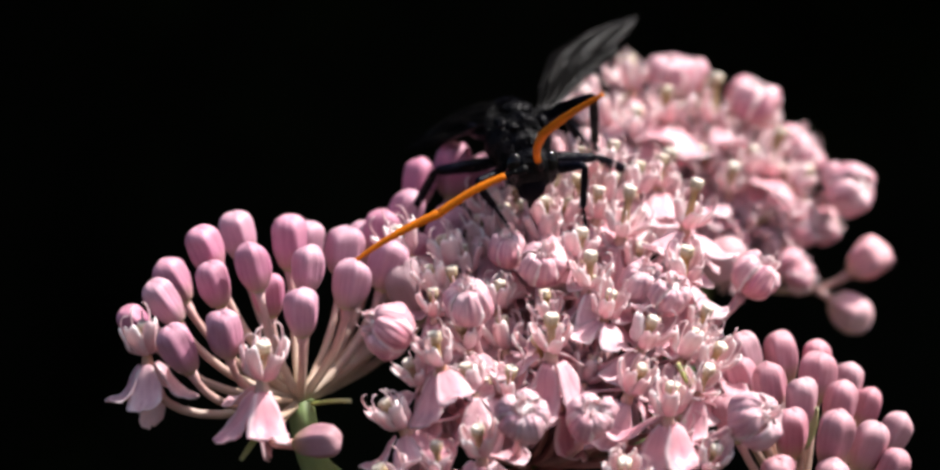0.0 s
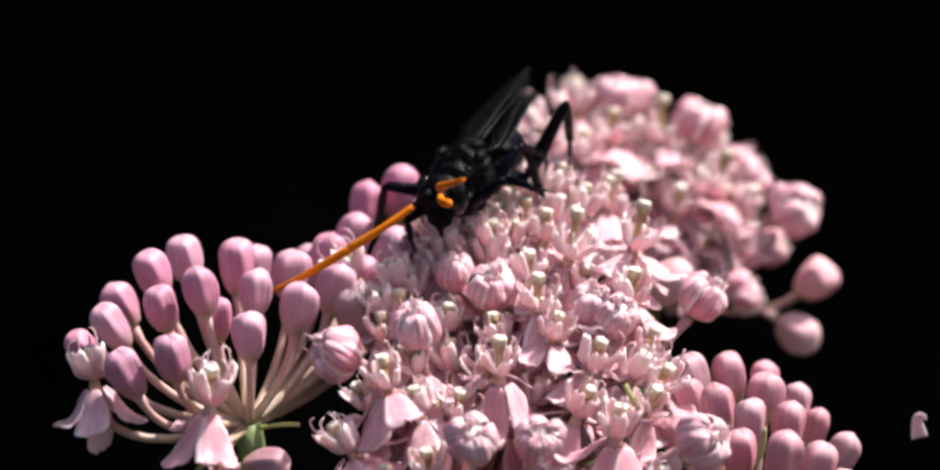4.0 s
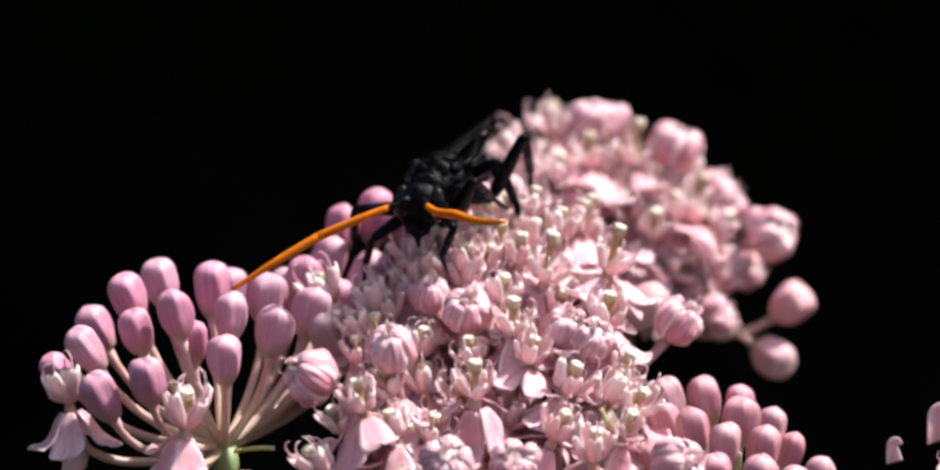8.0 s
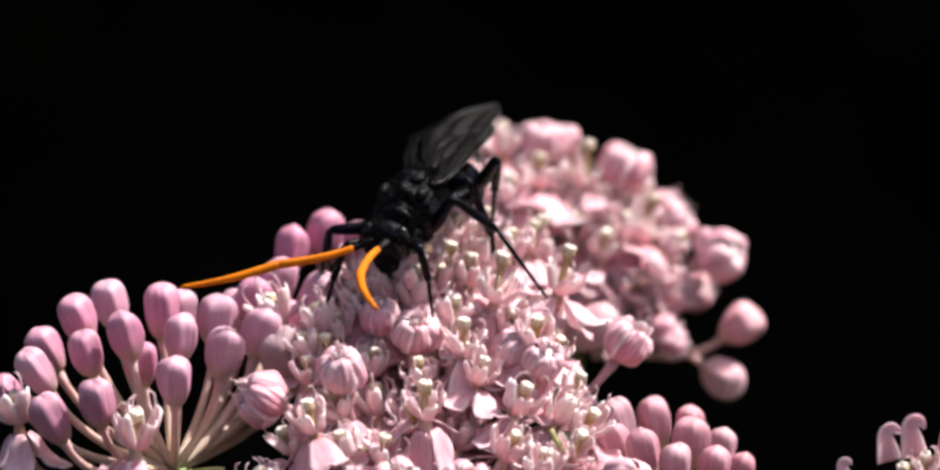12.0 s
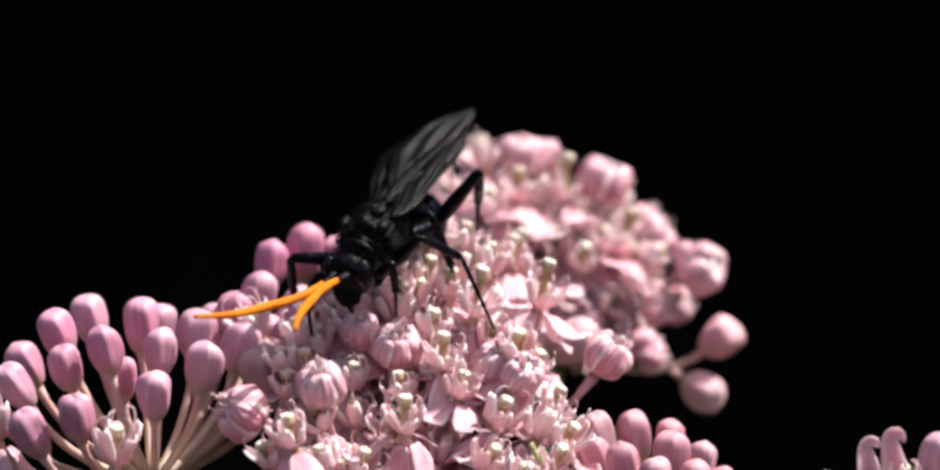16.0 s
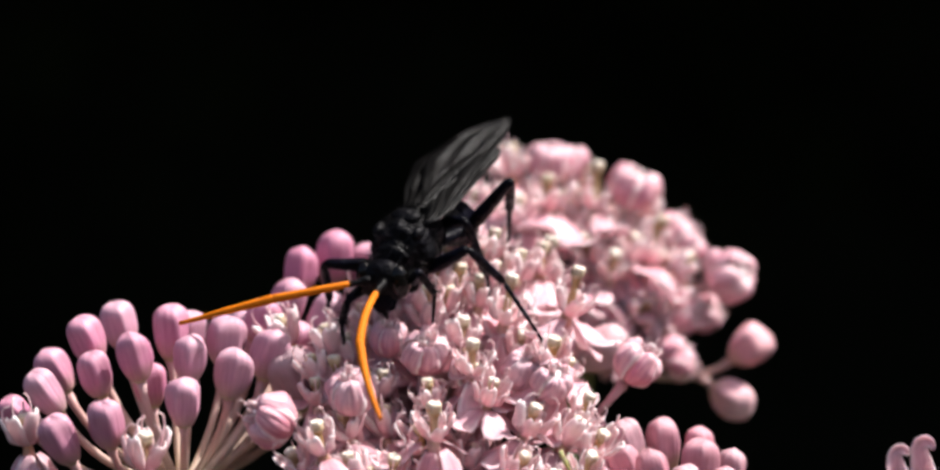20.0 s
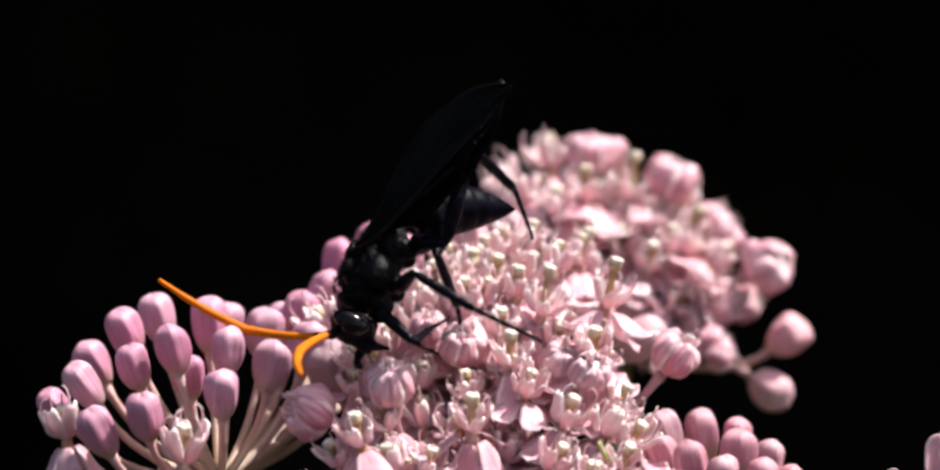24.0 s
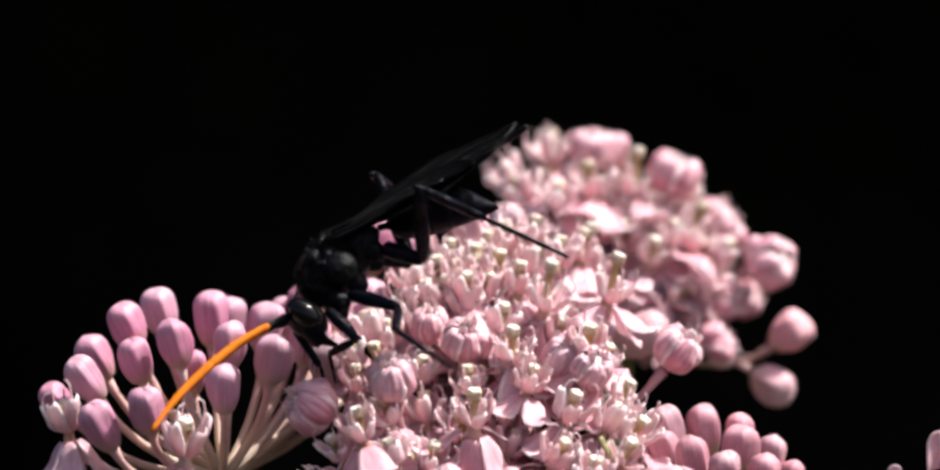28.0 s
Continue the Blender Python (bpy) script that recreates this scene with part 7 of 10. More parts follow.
    walk(w["forewingL"], [
        (0, pose(-0.00100, 0.00220, 0.00200, 172.0, -4.7, 139.3)), (0.5, pose(-0.00100, 0.00220, 0.00200, 138.9, 11.5, 177.6)), (1, pose(-0.00100, 0.00220, 0.00200, -167.9, 17.2, -174.4)),
        (1.5, pose(-0.00100, 0.00220, 0.00200, 169.5, 1.8, 177.3)), (2, pose(-0.00100, 0.00220, 0.00200, 170.3, 2.7, 178.8)), (2.5, pose(-0.00100, 0.00220, 0.00200, 160.7, 5.0, -176.9)),
        (3, pose(-0.00100, 0.00220, 0.00200, 154.3, 11.1, 176.4)), (3.5, pose(-0.00100, 0.00220, 0.00200, 153.5, 3.4, -168.6)), (5.5, pose(-0.00100, 0.00220, 0.00200, 146.7, -6.6, -162.6)),
        (6, pose(-0.00100, 0.00220, 0.00200, 154.3, -6.1, -167.0)), (6.5, pose(-0.00100, 0.00220, 0.00200, 150.1, -1.3, -156.1)), (7, pose(-0.00100, 0.00220, 0.00200, 143.6, 2.6, -164.4)),
        (7.5, pose(-0.00100, 0.00220, 0.00200, 148.8, 0.4, -156.2)), (8, pose(-0.00100, 0.00220, 0.00200, 138.9, 3.0, -166.1)), (8.5, pose(-0.00100, 0.00220, 0.00200, 167.0, 4.6, -170.6)),
        (9, pose(-0.00100, 0.00220, 0.00200, -179.0, 6.3, 168.8)), (9.5, pose(-0.00100, 0.00220, 0.00200, 157.9, 4.2, 176.0)), (10, pose(-0.00100, 0.00220, 0.00200, 173.4, 4.7, 172.3)),
        (10.5, pose(-0.00100, 0.00220, 0.00200, -176.2, 9.1, -171.5)), (11, pose(-0.00100, 0.00220, 0.00200, -178.7, 11.3, 167.1)), (11.5, pose(-0.00100, 0.00220, 0.00200, -170.5, 9.9, -171.0)),
        (12, pose(-0.00100, 0.00220, 0.00200, -174.2, 8.2, -173.0)), (12.5, pose(-0.00100, 0.00220, 0.00200, -175.0, 9.1, -170.2)), (14.5, pose(-0.00100, 0.00220, 0.00200, -175.1, 5.5, -176.7)),
        (15, pose(-0.00100, 0.00220, 0.00200, -178.1, 4.2, -176.3)), (15.5, pose(-0.00100, 0.00220, 0.00200, -176.3, 4.3, -174.6)), (16, pose(-0.00100, 0.00220, 0.00200, -176.4, 0.6, -177.3)),
        (16.5, pose(-0.00100, 0.00220, 0.00200, -176.1, 7.0, -172.1)), (17, pose(-0.00100, 0.00220, 0.00200, -176.8, 5.9, -177.1)), (17.5, pose(-0.00100, 0.00220, 0.00200, -176.2, 3.4, -175.5)),
        (18, pose(-0.00100, 0.00220, 0.00200, -176.8, 5.9, -178.0)), (18.5, pose(-0.00100, 0.00220, 0.00200, -177.4, 3.0, -175.6)), (19, pose(-0.00100, 0.00220, 0.00200, -177.0, 5.8, -178.9)),
        (19.5, pose(-0.00100, 0.00220, 0.00200, -177.7, 1.1, -177.2)), (20, pose(-0.00100, 0.00220, 0.00200, -176.2, 1.4, -179.6)), (20.5, pose(-0.00100, 0.00220, 0.00200, -177.8, 0.6, 177.6)),
        (21, pose(-0.00100, 0.00220, 0.00200, -161.6, 8.6, -178.5)), (21.5, pose(-0.00100, 0.00220, 0.00200, -156.1, 8.0, -160.7)), (23.5, pose(-0.00100, 0.00220, 0.00220, -122.3, 9.3, 135.5)),
        (24, pose(-0.00100, 0.00220, 0.00220, -134.6, 17.5, 145.5)), (24.5, pose(-0.00100, 0.00220, 0.00220, -134.9, 17.6, 155.4)), (25, pose(-0.00100, 0.00220, 0.00220, -133.9, 21.0, 162.1)),
        (25.5, pose(-0.00100, 0.00220, 0.00220, -117.4, 23.0, 136.9)), (26, pose(-0.00100, 0.00220, 0.00220, -109.4, 19.2, 134.5)), (26.5, pose(-0.00100, 0.00220, 0.00220, -106.5, 22.4, 139.7)),
        (27, pose(-0.00100, 0.00220, 0.00220, -136.9, 28.6, 153.6)), (27.5, pose(-0.00100, 0.00220, 0.00220, -147.7, 31.3, 163.6)), (28, pose(-0.00100, 0.00220, 0.00220, -148.6, 24.5, 164.3)),
    ])
    walk(w["forewingR"], [
        (0, pose(-0.00100, -0.00080, 0.00200, -26.6, 33.3, -161.3)), (0.5, pose(-0.00100, -0.00080, 0.00200, -12.0, 8.7, 169.0)), (0.6, pose(-0.00100, -0.00080, 0.00200, -46.1, 6.4, 170.6)),
        (0.7, pose(-0.00100, -0.00080, 0.00200, -80.1, 5.4, 173.2)), (0.8, pose(-0.00100, -0.00080, 0.00200, -114.1, 6.0, 175.9)), (0.9, pose(-0.00100, -0.00080, 0.00200, -148.1, 8.1, 177.9)),
        (1, pose(-0.00100, -0.00080, 0.00200, 177.7, 10.8, 178.3)), (1.5, pose(-0.00100, -0.00080, 0.00200, 164.9, -1.0, 168.5)), (2, pose(-0.00100, -0.00080, 0.00200, 162.2, -2.9, 170.0)),
        (2.5, pose(-0.00100, -0.00080, 0.00200, 154.0, 2.5, 174.5)), (3, pose(-0.00100, -0.00080, 0.00200, 142.8, 4.5, 167.1)), (3.5, pose(-0.00100, -0.00080, 0.00200, 148.4, 1.4, -176.8)),
        (5.5, pose(-0.00100, -0.00080, 0.00200, 145.0, -8.6, -170.5)), (6, pose(-0.00100, -0.00080, 0.00200, 153.2, -4.1, -172.6)), (6.5, pose(-0.00100, -0.00080, 0.00200, 147.0, -3.3, -163.4)),
        (7, pose(-0.00100, -0.00080, 0.00200, 143.7, 1.3, -173.2)), (7.5, pose(-0.00100, -0.00080, 0.00200, 149.5, -1.4, -163.7)), (8, pose(-0.00100, -0.00080, 0.00200, 146.6, -0.1, -176.7)),
        (8.5, pose(-0.00100, -0.00080, 0.00200, 160.4, 2.4, -178.8)), (9, pose(-0.00100, -0.00080, 0.00200, 171.1, 4.4, 162.6)), (9.5, pose(-0.00100, -0.00080, 0.00200, 155.8, 1.7, 167.5)),
        (10, pose(-0.00100, -0.00080, 0.00200, 164.8, 1.9, 163.1)), (10.5, pose(-0.00100, -0.00080, 0.00200, 174.0, 6.9, -179.8)), (11, pose(-0.00100, -0.00080, 0.00200, 172.7, 6.9, 157.9)),
        (11.5, pose(-0.00100, -0.00080, 0.00200, -177.0, 10.8, -176.9)), (12, pose(-0.00100, -0.00080, 0.00200, 177.5, 9.1, -178.9)), (12.5, pose(-0.00100, -0.00080, 0.00200, 175.9, 10.3, -175.8)),
        (14.5, pose(-0.00100, -0.00080, 0.00200, 175.4, 6.3, 177.3)), (15, pose(-0.00100, -0.00080, 0.00200, 172.4, 5.0, 177.7)), (15.5, pose(-0.00100, -0.00080, 0.00200, 174.3, 5.2, 179.5)),
        (16, pose(-0.00100, -0.00080, 0.00200, 174.2, 1.3, 176.7)), (16.5, pose(-0.00100, -0.00080, 0.00200, 174.4, 8.1, -177.8)), (17, pose(-0.00100, -0.00080, 0.00200, 173.7, 6.6, 176.8)),
        (17.5, pose(-0.00100, -0.00080, 0.00200, 174.7, 4.3, 178.6)), (18, pose(-0.00100, -0.00080, 0.00200, 173.7, 6.5, 175.9)), (18.5, pose(-0.00100, -0.00080, 0.00200, 173.6, 3.8, 178.4)),
        (19, pose(-0.00100, -0.00080, 0.00200, 173.5, 6.3, 174.9)), (19.5, pose(-0.00100, -0.00080, 0.00200, 173.5, 1.8, 176.7)), (20, pose(-0.00100, -0.00080, 0.00200, 174.4, 1.9, 174.2)),
        (20.5, pose(-0.00100, -0.00080, 0.00200, 169.8, 0.3, 171.2)), (21, pose(-0.00100, -0.00080, 0.00200, -176.6, 8.4, 175.7)), (21.5, pose(-0.00100, -0.00080, 0.00200, -171.0, 8.3, -163.1)),
        (22, pose(-0.00100, -0.00065, 0.00205, 158.5, 21.0, -175.7)), (22.5, pose(-0.00100, -0.00050, 0.00210, 123.8, 25.1, 165.7)), (23, pose(-0.00100, -0.00035, 0.00215, 89.8, 18.8, 148.0)),
        (23.5, pose(-0.00100, -0.00020, 0.00220, 60.2, 4.8, 137.1)), (24, pose(-0.00100, -0.00020, 0.00220, 48.8, 14.2, 154.4)), (24.5, pose(-0.00100, -0.00020, 0.00220, 47.2, 13.9, 161.7)),
        (25, pose(-0.00100, -0.00020, 0.00220, 46.2, 18.1, 161.9)), (25.5, pose(-0.00100, -0.00020, 0.00220, 68.2, 16.8, 144.9)), (26, pose(-0.00100, -0.00020, 0.00220, 76.4, 14.1, 145.4)),
        (26.5, pose(-0.00100, -0.00020, 0.00220, 78.8, 17.0, 149.2)), (27, pose(-0.00100, -0.00020, 0.00220, 47.6, 23.4, 162.5)), (27.5, pose(-0.00100, -0.00020, 0.00220, 32.3, 26.9, 163.1)),
        (28, pose(-0.00100, -0.00020, 0.00220, 31.3, 20.9, 163.7)),
    ])
    walk(w["hindwingL"], [
        (0, pose(-0.00219, 0.00225, 0.00170, 172.5, -5.5, 133.3)), (0.5, pose(-0.00215, 0.00239, 0.00178, 138.2, 7.5, 173.0)), (1, pose(-0.00211, 0.00215, 0.00172, -169.8, 18.4, 179.4)),
        (1.5, pose(-0.00219, 0.00225, 0.00171, 169.3, 0.7, 171.4)), (2, pose(-0.00219, 0.00225, 0.00170, 170.0, 1.7, 172.9)), (2.5, pose(-0.00218, 0.00230, 0.00172, 160.3, 3.0, 177.4)),
        (3, pose(-0.00214, 0.00233, 0.00173, 153.4, 8.5, 170.9)), (3.5, pose(-0.00221, 0.00233, 0.00173, 153.3, 0.7, -174.0)), (5.5, pose(-0.00228, 0.00235, 0.00175, 147.5, -9.9, -167.7)),
        (6, pose(-0.00226, 0.00232, 0.00173, 155.0, -8.7, -172.5)), (6.5, pose(-0.00227, 0.00233, 0.00174, 150.4, -4.3, -161.3)), (7, pose(-0.00224, 0.00237, 0.00176, 143.5, -1.0, -169.2)),
        (7.5, pose(-0.00226, 0.00234, 0.00174, 148.9, -2.7, -161.3)), (8, pose(-0.00224, 0.00239, 0.00177, 138.8, -0.9, -170.6)), (8.5, pose(-0.00219, 0.00227, 0.00171, 166.6, 3.2, -176.5)),
        (9, pose(-0.00217, 0.00219, 0.00170, -179.7, 6.4, 162.8)), (9.5, pose(-0.00217, 0.00231, 0.00172, 157.6, 1.9, 170.4)), (10, pose(-0.00217, 0.00223, 0.00170, 172.9, 4.0, 166.3)),
        (10.5, pose(-0.00215, 0.00219, 0.00170, -177.2, 9.4, -177.6)), (11, pose(-0.00214, 0.00218, 0.00171, -179.9, 11.4, 161.0)), (11.5, pose(-0.00214, 0.00216, 0.00171, -171.2, 10.5, -175.0)),
        (12, pose(-0.00215, 0.00218, 0.00170, -174.8, 8.6, -177.0)), (12.5, pose(-0.00215, 0.00218, 0.00170, -175.7, 9.4, -174.2)), (14.5, pose(-0.00217, 0.00218, 0.00170, -175.5, 5.8, 179.3)),
        (15, pose(-0.00218, 0.00219, 0.00170, -178.4, 4.3, 179.7)), (15.5, pose(-0.00218, 0.00218, 0.00170, -176.6, 4.5, -178.6)), (16, pose(-0.00220, 0.00218, 0.00170, -176.4, 0.9, 178.7)),
        (16.5, pose(-0.00216, 0.00218, 0.00170, -176.6, 7.3, -176.1)), (17, pose(-0.00217, 0.00218, 0.00170, -177.2, 6.1, 178.9)), (17.5, pose(-0.00218, 0.00218, 0.00170, -176.5, 3.7, -179.5)),
        (18, pose(-0.00217, 0.00218, 0.00170, -177.2, 6.1, 178.0)), (18.5, pose(-0.00218, 0.00219, 0.00170, -177.6, 3.2, -179.6)), (19, pose(-0.00217, 0.00218, 0.00170, -177.4, 6.0, 177.1)),
        (19.5, pose(-0.00219, 0.00219, 0.00170, -177.8, 1.3, 178.8)), (20, pose(-0.00219, 0.00218, 0.00170, -176.3, 1.7, 176.4)), (20.5, pose(-0.00220, 0.00219, 0.00170, -177.8, 0.9, 171.6)),
        (21, pose(-0.00215, 0.00211, 0.00172, -162.5, 10.4, 175.7)), (21.5, pose(-0.00212, 0.00210, 0.00173, -157.0, 10.4, -166.3)), (23.5, pose(-0.00228, 0.00191, 0.00221, -123.3, 16.1, 131.0)),
        (24, pose(-0.00228, 0.00191, 0.00222, -136.7, 23.1, 139.4)), (24.5, pose(-0.00228, 0.00191, 0.00223, -137.1, 23.1, 149.2)), (25, pose(-0.00228, 0.00191, 0.00223, -136.4, 26.6, 155.9)),
        (25.5, pose(-0.00228, 0.00191, 0.00221, -119.3, 30.0, 132.6)), (26, pose(-0.00228, 0.00191, 0.00221, -110.5, 26.8, 131.5)), (26.5, pose(-0.00228, 0.00191, 0.00222, -107.6, 30.0, 137.1)),
        (27, pose(-0.00228, 0.00191, 0.00222, -140.6, 33.9, 146.6)), (27.5, pose(-0.00228, 0.00191, 0.00223, -152.3, 35.3, 155.3)), (28, pose(-0.00228, 0.00191, 0.00224, -152.1, 28.4, 156.5)),
    ])
    walk(w["hindwingR"], [
        (0, pose(-0.00200, -0.00070, 0.00165, -27.1, 35.6, -158.2)), (0.5, pose(-0.00200, -0.00070, 0.00165, -13.5, 12.1, 171.9)), (0.6, pose(-0.00203, -0.00072, 0.00166, -47.5, 11.3, 171.7)),
        (0.7, pose(-0.00206, -0.00074, 0.00167, -81.4, 10.6, 172.1)), (0.8, pose(-0.00208, -0.00075, 0.00169, -115.3, 10.1, 172.7)), (0.9, pose(-0.00211, -0.00077, 0.00170, -149.1, 10.2, 173.5)),
        (1, pose(-0.00214, -0.00079, 0.00171, 177.0, 10.6, 174.2)), (1.5, pose(-0.00219, -0.00072, 0.00171, 165.0, -2.0, 164.6)), (2, pose(-0.00220, -0.00071, 0.00171, 162.5, -4.1, 166.2)),
        (2.5, pose(-0.00218, -0.00067, 0.00173, 153.9, 0.7, 170.9)), (3, pose(-0.00214, -0.00063, 0.00176, 142.6, 2.1, 163.9)), (3.5, pose(-0.00220, -0.00064, 0.00174, 148.3, -0.7, 179.8)),
        (5.5, pose(-0.00226, -0.00064, 0.00176, 145.5, -10.9, -173.8)), (6, pose(-0.00224, -0.00067, 0.00173, 153.6, -5.9, -176.2)), (6.5, pose(-0.00226, -0.00065, 0.00175, 147.3, -5.5, -166.8)),
        (7, pose(-0.00222, -0.00062, 0.00176, 143.7, -1.1, -176.4)), (7.5, pose(-0.00225, -0.00066, 0.00174, 149.6, -3.4, -167.2)), (8, pose(-0.00221, -0.00064, 0.00175, 146.7, -2.3, 180.0)),
        (8.5, pose(-0.00219, -0.00070, 0.00172, 160.3, 1.1, 177.4)), (9, pose(-0.00216, -0.00076, 0.00170, 170.8, 3.8, 158.6)), (9.5, pose(-0.00217, -0.00068, 0.00173, 155.7, 0.1, 163.9)),
        (10, pose(-0.00217, -0.00073, 0.00171, 164.7, 0.8, 159.2)), (10.5, pose(-0.00216, -0.00077, 0.00170, 173.5, 6.5, 176.2)), (11, pose(-0.00215, -0.00078, 0.00170, 172.2, 6.4, 153.9)),
        (11.5, pose(-0.00214, -0.00081, 0.00171, -177.8, 11.0, 179.0)), (12, pose(-0.00215, -0.00079, 0.00170, 176.9, 8.9, 177.1)), (12.5, pose(-0.00215, -0.00077, 0.00171, 175.2, 10.0, -179.9)),
        (14.5, pose(-0.00217, -0.00078, 0.00170, 175.0, 6.0, 173.3)), (15, pose(-0.00217, -0.00076, 0.00170, 172.1, 4.5, 173.7)), (15.5, pose(-0.00217, -0.00077, 0.00170, 174.0, 4.8, 175.5)),
        (16, pose(-0.00219, -0.00077, 0.00170, 174.1, 0.9, 172.7)), (16.5, pose(-0.00216, -0.00077, 0.00170, 173.9, 7.7, 178.2)), (17, pose(-0.00216, -0.00077, 0.00170, 173.3, 6.1, 172.8)),
        (17.5, pose(-0.00218, -0.00077, 0.00170, 174.4, 3.9, 174.6)), (18, pose(-0.00216, -0.00077, 0.00170, 173.2, 6.0, 171.9)), (18.5, pose(-0.00218, -0.00077, 0.00170, 173.4, 3.3, 174.4)),
        (19, pose(-0.00216, -0.00077, 0.00170, 173.0, 5.8, 170.9)), (19.5, pose(-0.00219, -0.00077, 0.00170, 173.4, 1.3, 172.7)), (20, pose(-0.00219, -0.00077, 0.00170, 174.3, 1.5, 170.2)),
        (20.5, pose(-0.00219, -0.00075, 0.00170, 169.8, -0.4, 167.2)), (21, pose(-0.00216, -0.00082, 0.00170, -177.2, 8.6, 171.7)), (21.5, pose(-0.00215, -0.00083, 0.00171, -171.6, 8.9, -167.1)),
        (22, pose(-0.00218, -0.00074, 0.00184, 158.3, 21.5, -178.6)), (22.5, pose(-0.00222, -0.00066, 0.00196, 124.1, 26.3, 163.8)), (23, pose(-0.00225, -0.00057, 0.00209, 89.9, 21.1, 146.3)),
        (23.5, pose(-0.00228, -0.00049, 0.00221, 60.0, 8.3, 135.1)), (24, pose(-0.00228, -0.00049, 0.00222, 48.0, 17.1, 151.7)), (24.5, pose(-0.00228, -0.00049, 0.00223, 46.4, 16.8, 158.8)),
        (25, pose(-0.00228, -0.00049, 0.00223, 45.2, 21.0, 158.9)), (25.5, pose(-0.00228, -0.00049, 0.00221, 67.6, 20.5, 143.3)), (26, pose(-0.00228, -0.00049, 0.00221, 76.2, 18.0, 144.4)),
        (26.5, pose(-0.00228, -0.00049, 0.00222, 78.5, 20.9, 148.4)), (27, pose(-0.00228, -0.00049, 0.00222, 46.3, 26.3, 159.5)), (27.5, pose(-0.00228, -0.00049, 0.00223, 30.5, 29.0, 159.2)),
        (28, pose(-0.00228, -0.00049, 0.00224, 29.9, 23.0, 159.9)),
    ])
